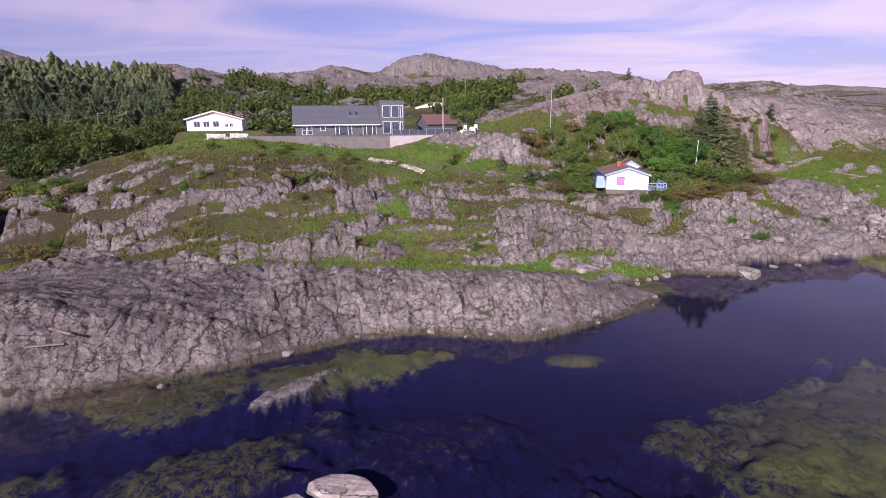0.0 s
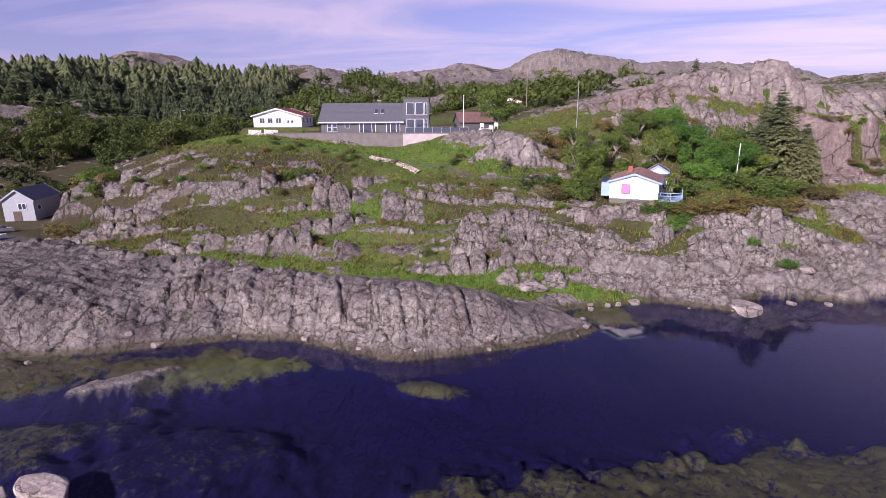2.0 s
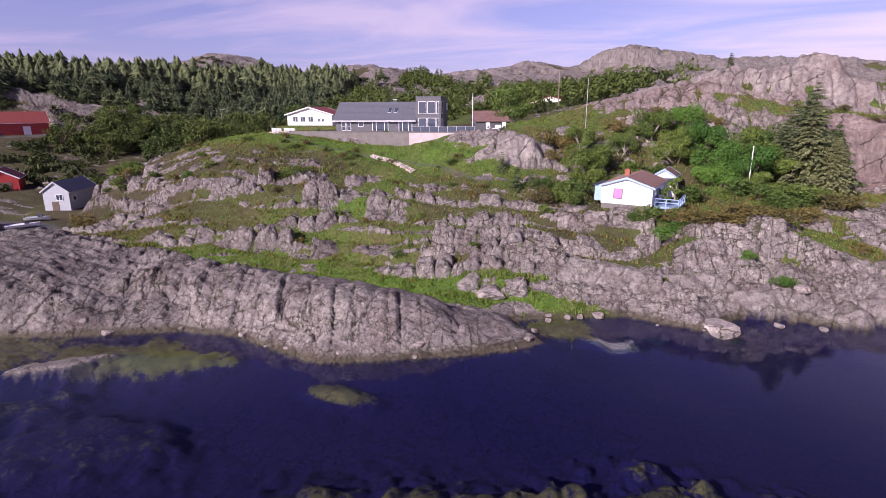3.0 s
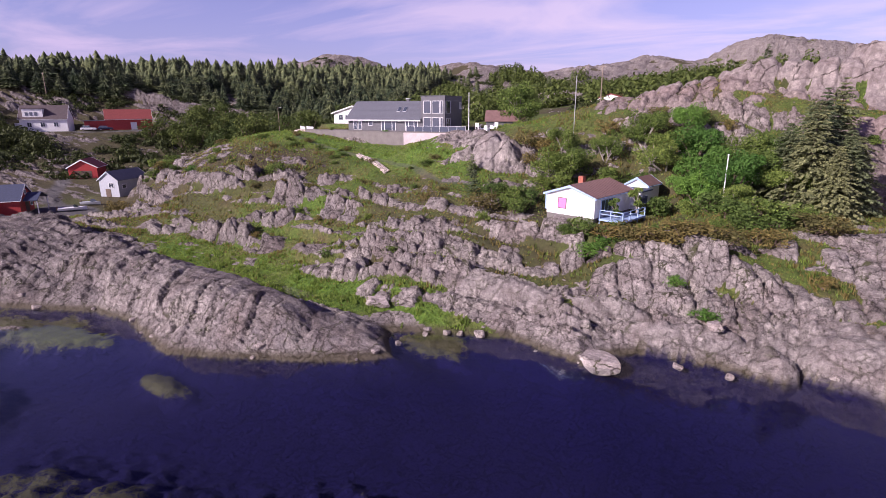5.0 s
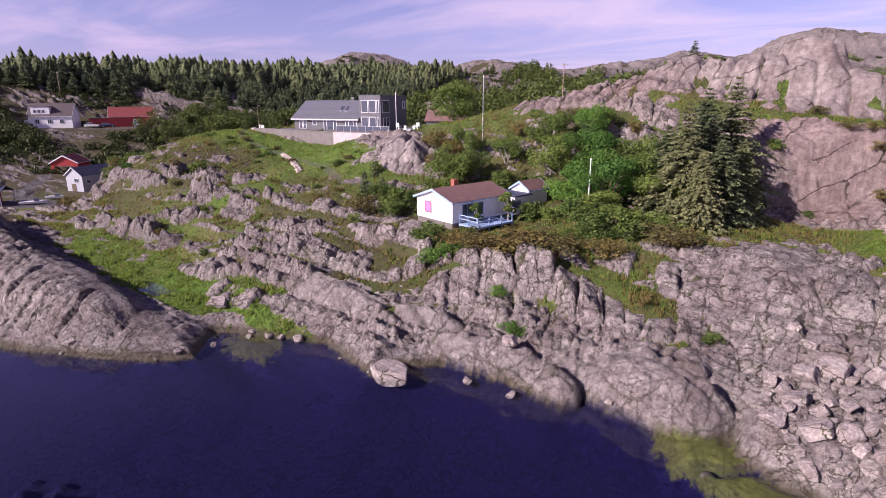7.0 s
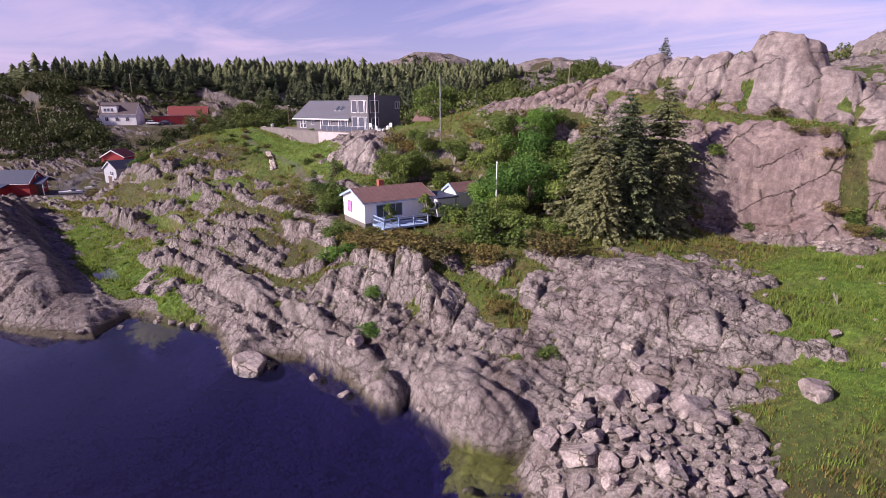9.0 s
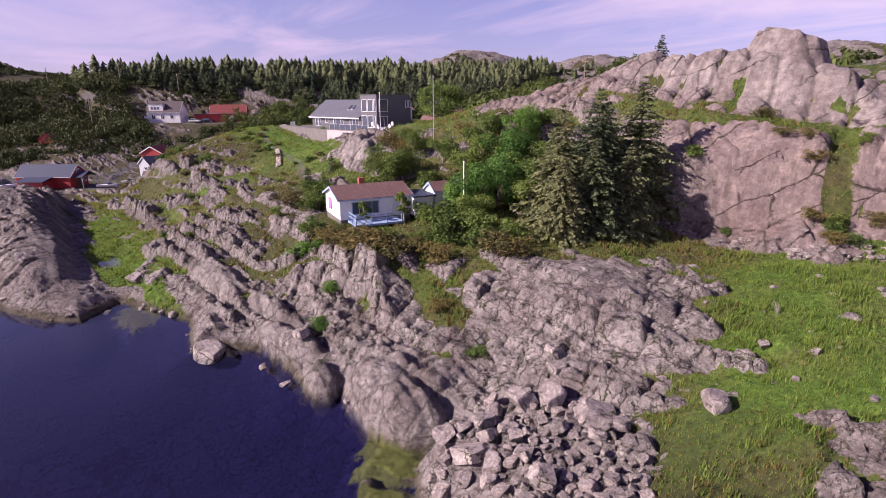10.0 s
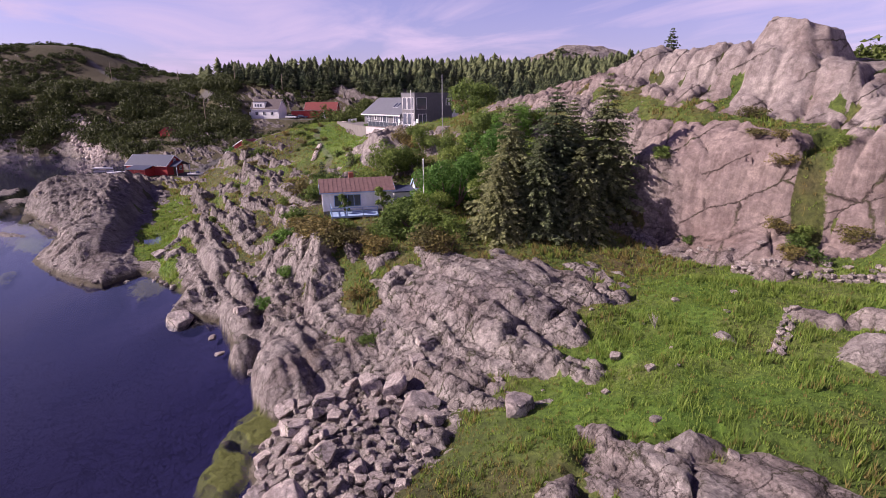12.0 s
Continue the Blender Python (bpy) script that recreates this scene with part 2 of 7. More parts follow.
def make_ground():
    m, n, l, bsdf = material("ground_rock_and_turf")
    vec = coords(n, l)

    def attr(name):
        a = n.new("ShaderNodeAttribute")
        a.attribute_name = name
        return a.outputs["Fac"]
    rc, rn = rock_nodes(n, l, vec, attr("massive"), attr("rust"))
    # black sea lichen, plus the headland's and western slopes' shade painted into the rock
    rc = mix_node(n, l, attr("lichen_shade"), rc, mix_node(n, l, 1.0, rc, (0.52, 0.51, 0.55), "MULTIPLY"))
    gc, gn = grass_nodes(n, l, vec)
    edge = noise_node(n, l, vec, 4.0, 5, 0.7).outputs["Fac"]
    soil = math_node(n, l, "ADD", attr("soil"), math_node(n, l, "MULTIPLY", math_node(n, l, "SUBTRACT", edge, 0.5), 0.9))
    soil = ramp_node(n, l, soil, [(0.42, (0, 0, 0)), (0.58, (1, 1, 1))]).outputs[0]
    # lush, wet green against the dry turf
    gc = mix_node(n, l, attr("lush"), gc, mix_node(n, l, 1.0, gc, (1.15, 1.55, 1.0), "MULTIPLY"))
    # heather and dead bracken
    gc = mix_node(n, l, attr("heath"), gc, mix_node(n, l, edge, (0.044, 0.038, 0.024), (0.080, 0.068, 0.034)))
    col = mix_node(n, l, soil, rc, gc)
    # trodden gravel
    grav = mix_node(n, l, edge, (0.07, 0.067, 0.072), (0.14, 0.134, 0.136))
    col = mix_node(n, l, attr("gravel"), col, grav)
    # tide zone: black lichen band and weed
    tide = math_node(n, l, "MULTIPLY", attr("tide"), 0.85)
    col = mix_node(n, l, tide, col, mix_node(n, l, edge, (0.045, 0.036, 0.028), (0.10, 0.085, 0.045)))
    # sea floor: deep water's scattered violet-blue light painted on it, with weed beds
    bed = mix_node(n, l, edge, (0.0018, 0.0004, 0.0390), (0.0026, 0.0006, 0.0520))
    weedn = noise_node(n, l, vec, 1.7, 12, 0.86, 0.6).outputs["Fac"]
    some_weed = math_node(n, l, "MULTIPLY", attr("weed"), 1.8, True)
    weed_f = math_node(n, l, "ADD", attr("weed"), math_node(n, l, "MULTIPLY", some_weed, math_node(n, l, "MULTIPLY", math_node(n, l, "SUBTRACT", weedn, 0.5), 4.2)))
    weed_f = ramp_node(n, l, weed_f, [(0.34, (0, 0, 0)), (0.54, (1, 1, 1))]).outputs[0]
    weed_c = mix_node(n, l, noise_node(n, l, vec, 7, 9, 0.85).outputs["Fac"], (0.018, 0.020, 0.009), (0.155, 0.150, 0.062))
    weed_c = mix_node(n, l, attr("bright"), weed_c, mix_node(n, l, edge, (0.05, 0.068, 0.014), (0.22, 0.25, 0.060)))
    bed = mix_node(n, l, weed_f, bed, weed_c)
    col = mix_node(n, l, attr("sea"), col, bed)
    l.new(col, bsdf.inputs["Base Color"])
    nm = n.new("ShaderNodeMix"); nm.data_type = "VECTOR"
    l.new(soil, nm.inputs["Factor"]); l.new(rn, nm.inputs["A"]); l.new(gn, nm.inputs["B"])
    l.new(nm.outputs["Result"], bsdf.inputs["Normal"])
    bsdf.inputs["Roughness"].default_value = 0.88
    bsdf.inputs["Specular IOR Level"].default_value = 0.25
    return m


def make_rock(name="loose_rock", pale=1.5):
    m, n, l, bsdf = material(name)
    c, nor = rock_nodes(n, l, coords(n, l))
    info = n.new("ShaderNodeObjectInfo")
    tone = ramp_node(n, l, info.outputs["Random"], [(0, (0.85 * pale, 0.84 * pale, 0.84 * pale)), (1, (1.3 * pale, 1.27 * pale, 1.24 * pale))]).outputs[0]
    l.new(mix_node(n, l, 1.0, c, tone, "MULTIPLY"), bsdf.inputs["Base Color"])
    l.new(nor, bsdf.inputs["Normal"])
    bsdf.inputs["Roughness"].default_value = 0.85
    return m


def make_water():
    m, n, l, bsdf = material("still_water")
    n.remove(bsdf)
    out = n["Material Output"]
    vec = coords(n, l)
    ripple = noise_node(n, l, vec, 0.5, 3, 0.5)
    small = noise_node(n, l, vec, 5.0, 2, 0.5)
    nor = bump_node(n, l, ripple.outputs["Fac"], 0.006, 1.0)
    nor = bump_node(n, l, small.outputs["Fac"], 0.004, 0.3, nor)
    gl = n.new("ShaderNodeBsdfGlossy")
    gl.inputs["Roughness"].default_value = 0.012
    gl.inputs["Color"].default_value = (1, 1, 1, 1)
    l.new(nor, gl.inputs["Normal"])
    tr = n.new("ShaderNodeBsdfTransparent")
    tr.inputs["Color"].default_value = (0.80, 0.82, 0.90, 1)
    fr = n.new("ShaderNodeFresnel")
    fr.inputs["IOR"].default_value = 1.36
    l.new(nor, fr.inputs["Normal"])
    mx = n.new("ShaderNodeMixShader")
    l.new(fr.outputs[0], mx.inputs[0]); l.new(tr.outputs[0], mx.inputs[1]); l.new(gl.outputs[0], mx.inputs[2])
    l.new(mx.outputs[0], out.inputs["Surface"])
    return m


def plain(name, base, rough=0.6, var=0.25, scale=3.0, metal=0.0, stretch=(1, 1, 1), bump=0.15, fine=30.0):
    """A painted or cast surface: base colour with blotches, fine grain and a little relief."""
    m, n, l, bsdf = material(name)
    vec = coords(n, l, stretch)
    a = noise_node(n, l, vec, scale, 5, 0.65)
    b = noise_node(n, l, vec, fine, 3, 0.6)
    lo, hi = tuple(c * (1 - var) for c in base), tuple(min(c * (1 + var), 0.9) for c in base)
    col = ramp_node(n, l, a.outputs["Fac"], [(0.3, lo), (0.7, hi)]).outputs[0]
    col = mix_node(n, l, 0.35, col, mix_node(n, l, 1.0, col, ramp_node(n, l, b.outputs["Fac"], [(0.3, (0.6, 0.6, 0.6)), (0.7, (1.3, 1.3, 1.3))]).outputs[0], "MULTIPLY"))
    l.new(col, bsdf.inputs["Base Color"])
    l.new(bump_node(n, l, b.outputs["Fac"], bump, 0.02), bsdf.inputs["Normal"])
    bsdf.inputs["Roughness"].default_value, bsdf.inputs["Metallic"].default_value = rough, metal
    return m


def leafy(name, dark, light, hue_var=0.35, through=0.25):
    """Foliage: each leaf clump differs, light passes through a little."""
    m, n, l, bsdf = material(name)
    geo = n.new("ShaderNodeNewGeometry")
    info = n.new("ShaderNodeObjectInfo")
    col = ramp_node(n, l, geo.outputs["Random Per Island"], [(0.0, dark), (1.0, light)]).outputs[0]
    tone = ramp_node(n, l, info.outputs["Random"], [(0, (1 - hue_var, 1 - hue_var * 0.8, 1 - hue_var)), (1, (1 + hue_var, 1 + hue_var * 0.6, 1.0))]).outputs[0]
    col = mix_node(n, l, 1.0, col, tone, "MULTIPLY")
    a = noise_node(n, l, coords(n, l), 1.2, 3, 0.6)
    col = mix_node(n, l, 1.0, col, ramp_node(n, l, a.outputs["Fac"], [(0.3, (0.7, 0.7, 0.7)), (0.7, (1.3, 1.25, 1.1))]).outputs[0], "MULTIPLY")
    l.new(col, bsdf.inputs["Base Color"])
    bsdf.inputs["Roughness"].default_value = 0.65
    bsdf.inputs["Specular IOR Level"].default_value = 0.2
    tl = n.new("ShaderNodeBsdfTranslucent")
    l.new(col, tl.inputs["Color"])
    mx = n.new("ShaderNodeMixShader")
    mx.inputs[0].default_value = through
    l.new(bsdf.outputs[0], mx.inputs[1]); l.new(tl.outputs[0], mx.inputs[2])
    l.new(mx.outputs[0], n["Material Output"].inputs["Surface"])
    return m


def make_glass(name, tint, rough=0.03, metal=0.0):
    m, n, l, bsdf = material(name)
    bsdf.inputs["Base Color"].default_value = (*tint, 1)
    bsdf.inputs["Roughness"].default_value = rough
    bsdf.inputs["Specular IOR Level"].default_value = 0.9
    bsdf.inputs["Metallic"].default_value = metal
    return m


GROUND, ROCK, WATER = make_ground(), make_rock(), make_water()
PALE_ROCK = make_rock("lichen_bleached_stone", 2.9)
def boarded(name, base, pitch, rough=0.6, axis="Z"):
    """Painted boards laid in courses: a groove at every board's edge."""
    m = plain(name, base, rough, 0.14, 2.0)
    n, l = m.node_tree.nodes, m.node_tree.links
    bsdf = n["Principled BSDF"]
    w = n.new("ShaderNodeTexWave")
    w.wave_type, w.bands_direction, w.wave_profile = "BANDS", axis, "SAW"
    w.inputs["Scale"].default_value = 1 / pitch / 3.18
    l.new(coords(n, l), w.inputs["Vector"])
    groove = ramp_node(n, l, w.outputs["Fac"], [(0.0, (0, 0, 0)), (0.12, (1, 1, 1))]).outputs[0]
    old = bsdf.inputs["Base Color"].links[0].from_socket
    l.new(mix_node(n, l, 1.0, old, mix_node(n, l, groove, (0.55, 0.55, 0.55), (1, 1, 1)), "MULTIPLY"), bsdf.inputs["Base Color"])
    l.new(bump_node(n, l, w.outputs["Fac"], 0.6, 0.03), bsdf.inputs["Normal"])
    return m


CHARCOAL = boarded("dark_grey_cladding", (0.115, 0.115, 0.13), 0.19)
SLATE = boarded("dark_slate_roofing", (0.11, 0.115, 0.135), 0.22, 0.5)
WHITE = plain("white_painted_boards", (0.80, 0.80, 0.80), 0.55, 0.05, 2)
TRIM = plain("white_trim_paint", (0.78, 0.78, 0.80), 0.5, 0.04, 3)
CONCRETE = plain("weathered_concrete", (0.150, 0.136, 0.130), 0.85, 0.25, 0.7)
PINKISH = plain("pale_rendered_wall", (0.45, 0.385, 0.40), 0.8, 0.15, 1.0)
RED_PAINT = plain("red_painted_boards", (0.36, 0.030, 0.030), 0.6, 0.2, 2, stretch=(4, 4, 1))
RED_ROOF = plain("red_roof_tiles", (0.20, 0.042, 0.038), 0.7, 0.25, 3)
BROWN_ROOF = plain("brown_red_roof_sheet", (0.165, 0.095, 0.088), 0.7, 0.25, 1.5)
DARK_ROOF = plain("dark_brown_roof_tiles", (0.075, 0.055, 0.060), 0.7, 0.25, 2)
BLUE_ROOF = plain("dark_blue_roof_tiles", (0.036, 0.046, 0.088), 0.65, 0.2, 3)
PALE_BLUE = plain("pale_blue_paint", (0.30, 0.42, 0.62), 0.6, 0.15, 3)
GREY_BOARD = plain("pale_grey_boards", (0.36, 0.38, 0.42), 0.7, 0.15, 2, stretch=(4, 4, 1))
BRICK_RED = plain("chimney_brick", (0.30, 0.095, 0.065), 0.85, 0.3, 8)
WOOD = plain("weathered_wood", (0.24, 0.19, 0.15), 0.85, 0.3, 5, stretch=(6, 6, 1))
STEEL = plain("galvanised_steel", (0.55, 0.56, 0.58), 0.45, 0.1, 5, metal=0.8)
BARK = plain("rough_bark", (0.12, 0.085, 0.065), 0.9, 0.4, 6, bump=0.6)
PALE_BARK = plain("pale_grey_bark", (0.30, 0.27, 0.24), 0.85, 0.35, 5, bump=0.4)
GLASS = make_glass("window_glass", (0.10, 0.12, 0.16), 0.03, 0.5)
PINK_BLIND = plain("magenta_blind", (0.70, 0.20, 0.52), 0.7, 0.08, 3)
SPRUCE = leafy("spruce_needles", (0.095, 0.125, 0.078), (0.27, 0.315, 0.20), through=0.42)
SPRUCE_FAR = leafy("plantation_needles", (0.050, 0.076, 0.050), (0.125, 0.165, 0.100))
LEAF = leafy("broad_leaves", (0.058, 0.108, 0.030), (0.175, 0.260, 0.078), through=0.35)
LEAF_MID = leafy("dark_wood_leaves", (0.042, 0.070, 0.022), (0.105, 0.150, 0.048))
LEAF_BRIGHT = leafy("fresh_broad_leaves", (0.060, 0.150, 0.032), (0.140, 0.290, 0.075), through=0.4)
LEAF_DRY = leafy("brown_green_scrub_leaves", (0.085, 0.085, 0.034), (0.21, 0.18, 0.08))
LEAF_DARK = leafy("dark_heath_scrub", (0.022, 0.036, 0.015), (0.062, 0.085, 0.032))
TURF = leafy("grass_blades", (0.15, 0.25, 0.05), (0.27, 0.38, 0.115), through=0.5)
DRYTURF = leafy("dry_grass_blades", (0.20, 0.165, 0.07), (0.34, 0.29, 0.13), through=0.5)

# ---- land and sea ----
def smooth(v, lo=0.0, hi=1.0):
    t = np.clip((v - lo) / (hi - lo), 0, 1)
    return t * t * (3 - 2 * t)


def lattice(ix, iy, seed):
    h = ix.astype(np.int64).astype(np.uint32) * np.uint32(374761393) + iy.astype(np.int64).astype(np.uint32) * np.uint32(668265263) + np.uint32(seed * 974711)
    h = (h ^ (h >> np.uint32(13))) * np.uint32(1274126177)
    h = (h ^ (h >> np.uint32(16))) * np.uint32(2246822519)
    return ((h ^ (h >> np.uint32(15))) & np.uint32(0xFFFFFF)) / float(0xFFFFFF)


def value_noise(x, y, seed):
    ix, iy = np.floor(x), np.floor(y)
    fx, fy = x - ix, y - iy
    fx, fy = fx * fx * (3 - 2 * fx), fy * fy * (3 - 2 * fy)
    a, b = lattice(ix, iy, seed), lattice(ix + 1, iy, seed)
    c, d = lattice(ix, iy + 1, seed), lattice(ix + 1, iy + 1, seed)
    return (a * (1 - fx) + b * fx) * (1 - fy) + (c * (1 - fx) + d * fx) * fy


def fbm(x, y, seed, octaves=4):
    total, amp, norm = np.zeros_like(x), 1.0, 0.0
    for k in range(octaves):
        total += amp * (value_noise(x, y, seed + 17 * k) - 0.5)
        norm += amp
        x, y, amp = x * 2.03 + 5.1, y * 2.03 - 3.7, amp * 0.5
    return total / norm


def cells(x, y, seed):
    """Distances to the nearest and second nearest seed of a jittered lattice, the nearest cell's own number and its tilted face."""
    ix, iy = np.floor(x), np.floor(y)
    f1, f2, rid = np.full_like(x, 9.0), np.full_like(x, 9.0), np.zeros_like(x)
    tilt = np.zeros_like(x)
    for i in (-1, 0, 1):
        for j in (-1, 0, 1):
            cx, cy = ix + i, iy + j
            px, py = x - (cx + 0.1 + 0.8 * lattice(cx, cy, seed)), y - (cy + 0.1 + 0.8 * lattice(cx, cy, seed + 5))
            d = np.hypot(px, py)
            near = d < f1
            f2 = np.where(near, f1, np.minimum(f2, d))
            rid = np.where(near, lattice(cx, cy, seed + 9), rid)
            tilt = np.where(near, 2 * (lattice(cx, cy, seed + 13) - 0.5) * px + 2 * (lattice(cx, cy, seed + 15) - 0.5) * py, tilt)
            f1 = np.where(near, d, f1)
    return f1, f2, rid, tilt


def joints(c, row, seed):
    """Upright joints along a line: the gap to the nearest joint, and the number and the tilt of the block between them."""
    j = np.floor(c)
    d1, d2, rid, tilt = np.full_like(c, 9.0), np.full_like(c, 9.0), np.zeros_like(c), np.zeros_like(c)
    for i in (-1, 0, 1):
        q = c - (j + i + 0.5 + 0.75 * (lattice(j + i, row, seed) - 0.5))
        d, own = np.abs(q), lattice(j + i, row, seed + 3)
        near = d < d1
        d2 = np.where(near, d1, np.minimum(d2, d))
        rid, tilt = np.where(near, own, rid), np.where(near, q * (2 * lattice(j + i, row, seed + 7) - 1), tilt)
        d1 = np.where(near, d, d1)
    return d2 - d1, rid, tilt


def benches(u, v, deep, wide, seed, bend=0.9):
    """Ledges along the strike: a rounded riser that faces the sea, a tread behind it, parted into blocks by joints."""
    r = v / deep + bend * fbm(u / (4.5 * wide), v / (3.5 * deep), seed, 3)
    k = np.floor(r)
    gap, rid, tilt = joints(u / wide + 9.7 * lattice(k, 0 * k, seed) + 0.45 * fbm(u / (2 * wide), v / deep, seed + 2, 2) + 0.25 * (r - k), k, seed + 1)
    f = r - k
    f = f - 1.6 * (rid - 0.5) * f * (1 - f)
    rise = 1 - (1 - np.clip(f / 0.20, 0, 1)) ** 1.9
    hump = 1 - (1 - np.clip(gap / 0.30, 0, 1)) ** 2
    body = np.clip(f / 0.12, 0, 1) * (1 - smooth(f, 0.55, 1.0))
    return (rise - f) * (0.58 + 0.42 * hump) + body * (0.40 * (rid - 0.5) + 0.40 * tilt - 0.42 * (1 - smooth(gap / 0.12))), f, rid


def ring_depth(x, y, ring):
    """Distance to the edge of a ring, positive inside it."""
    d, inside = np.full(x.shape, 1e9), np.zeros(x.shape, bool)
    for (ax, ay), (bx, by) in zip(ring, ring[1:] + ring[:1]):
        t = np.clip(((x - ax) * (bx - ax) + (y - ay) * (by - ay)) / ((bx - ax) ** 2 + (by - ay) ** 2), 0, 1)
        d = np.minimum(d, np.hypot(x - ax - t * (bx - ax), y - ay - t * (by - ay)))
        if ay != by:
            inside ^= ((ay > y) != (by > y)) & (x < (bx - ax) * (y - ay) / (by - ay) + ax)
    return np.where(inside, d, -d)


# the waterline, from the harbour in the west past the headland and the cove to the boulder beach
SHORE = [(-420, -260), (-230, -120), (-185, -50), (-163, -8), (-150, 15), (-127, 36), (-90, 46), (-72, 44), (-58, 44), (-46, 40), (-38, 34), (-30.5, 32.6), (-25.6, 35.8), (-17.5, 38.8),
         (-11.5, 42.2), (-7.5, 44.6), (-2.4, 45.5), (3.8, 44.6), (8, 44), (12.7, 46.5), (18.2, 49.8), (22.2, 52.6), (24, 55.2), (21.5, 57.5),
         (20.2, 58.8), (22.5, 60.4), (26.4, 62.5), (30, 64.1), (37.4, 62.9), (38.3, 65.8), (41, 68.1), (45.1, 68.8), (49.2, 69), (51.4, 70.6),
         (55.3, 70.5), (58, 72.2), (60.3, 73.7), (61.5, 71), (64, 69.8), (66.7, 69.6), (72, 66), (82, 60), (100, 52), (140, 40), (220, 20)]


def inland(x, y):
    """Distance from the waterline, positive on land."""
    d, inside = np.full(x.shape, 1e9), np.zeros(x.shape, bool)
    for (ax, ay), (bx, by) in zip(SHORE[:-1], SHORE[1:]):
        t = np.clip(((x - ax) * (bx - ax) + (y - ay) * (by - ay)) / ((bx - ax) ** 2 + (by - ay) ** 2), 0, 1)
        d = np.minimum(d, np.hypot(x - ax - t * (bx - ax), y - ay - t * (by - ay)))
    ring = SHORE + [(5000, 20), (5000, 6000), (-5000, 6000), (-5000, -260)]
    for (ax, ay), (bx, by) in zip(ring, ring[1:] + ring[:1]):
        if ay != by:
            inside ^= ((ay > y) != (by > y)) & (x < (bx - ax) * (y - ay) / (by - ay) + ax)
    return np.where(inside, d, -d)


class Relief:
    """Broad heights of the land as west-to-east sections."""

    def __init__(self, xs):
        self.xs, self.ys, self.rows = np.array(xs, float), [], []

    def section(self, y, *heights):
        self.ys.append(float(y))
        self.rows.append(heights)

    def __call__(self, x, y):
        z, ys = np.array(self.rows), np.array(self.ys)
        i = np.clip(np.searchsorted(self.xs, x) - 1, 0, len(self.xs) - 2)
        j = np.clip(np.searchsorted(ys, y) - 1, 0, len(ys) - 2)
        a = np.clip((x - self.xs[i]) / (self.xs[i + 1] - self.xs[i]), 0, 1)
        b = np.clip((y - ys[j]) / (ys[j + 1] - ys[j]), 0, 1)
        return (z[j, i] * (1 - a) + z[j, i + 1] * a) * (1 - b) + (z[j + 1, i] * (1 - a) + z[j + 1, i + 1] * a) * b


coast = Relief([-80, -60, -44, -32, -20, -10, 0, 10, 20, 30, 40, 50, 60, 70, 80, 95])
coast.section(36, 6.9, 7.7, 8.0, 7.3, 4.7, 0.6, 0.6, 0.6, 0.6, 0.6, 0.6, 0.6, 0.6, 0.6, 0.6, 0.6)
coast.section(43, 2.8, 4.7, 6.0, 6.3, 4.3, 1.2, 0.6, 0.6, 0.6, 0.6, 0.6, 0.6, 0.6, 0.6, 0.6, 0.6)
coast.section(49, 0.6, 2.2, 4.9, 6.1, 5.0, 6.3, 5.2, 4.4, 2.1, 0.6, 0.6, 0.6, 0.6, 0.6, 0.6, 0.6)
coast.section(54, 2.0, 1.5, 2.3, 2.0, 1.2, 1.2, 1.9, 2.5, 1.8, 1.9, 1.3, 0.7, 0.6, 0.6, 0.6, 0.6)
coast.section(60, 1.5, 1.6, 3.0, 1.8, 1.2, 0.6, 0.6, 0.6, 1.3, 2.5, 2.9, 2.9, 2.3, 1.2, 0.6, 0.6)
coast.section(66, 1.6, 1.3, 2.3, 5.2, 3.4, 2.2, 2.1, 3.3, 3.7, 2.2, 2.5, 3.9, 4.1, 2.8, 1.6, 0.6)
coast.section(72, 0.7, 4.5, 7.2, 10.2, 7.8, 6.1, 5.3, 5.7, 5.1, 3.2, 2.3, 2.5, 4.6, 3.4, 3.0, 3.8)
coast.section(78, 0.6, 6.9, 11.2, 12.8, 10.8, 9.0, 7.6, 8.3, 6.7, 7.3, 7.7, 4.9, 2.6, 3.3, 4.5, 7.4)
coast.section(86, 4.2, 10.7, 13.8, 14.1, 12.8, 11.5, 10.4, 9.5, 9.1, 8.7, 8.7, 8.1, 8.3, 5.2, 7.3, 9.8)
coast.section(94, 6.4, 11.9, 15.0, 14.9, 13.5, 12.6, 14.9, 13.3, 10.7, 9.6, 9.6, 9.1, 7.8, 6.6, 7.2, 7.7)
coast.section(101, 6.9, 11.6, 14.6, 15.1, 14.8, 15.2, 17.0, 16.6, 15.6, 14.0, 11.6, 8.9, 7.4, 7.6, 7.9, 9.5)
coast.section(107, 8.7, 12.2, 14.8, 15.6, 15.5, 15.4, 15.9, 17.6, 19.9, 19.3, 15.8, 11.0, 7.0, 7.6, 8.8, 10.5)
coast.section(113, 10.5, 12.6, 14.2, 15.2, 15.7, 15.5, 15.5, 17.3, 20.7, 21.9, 21.7, 19.5, 15.8, 9.0, 9.6, 11.4)
coast.section(117.5, 11, 12.6, 14, 15, 15.6, 15.6, 15.7, 17.2, 20.5, 22.6, 23.0, 21.3, 17.8, 15.5, 12.5, 13)
coast.section(122, 11.8, 12.6, 13.6, 14.6, 15.4, 15.7, 16.0, 17.2, 20.2, 23.6, 25.2, 25.8, 22.6, 18.5, 15.9, 15.0)
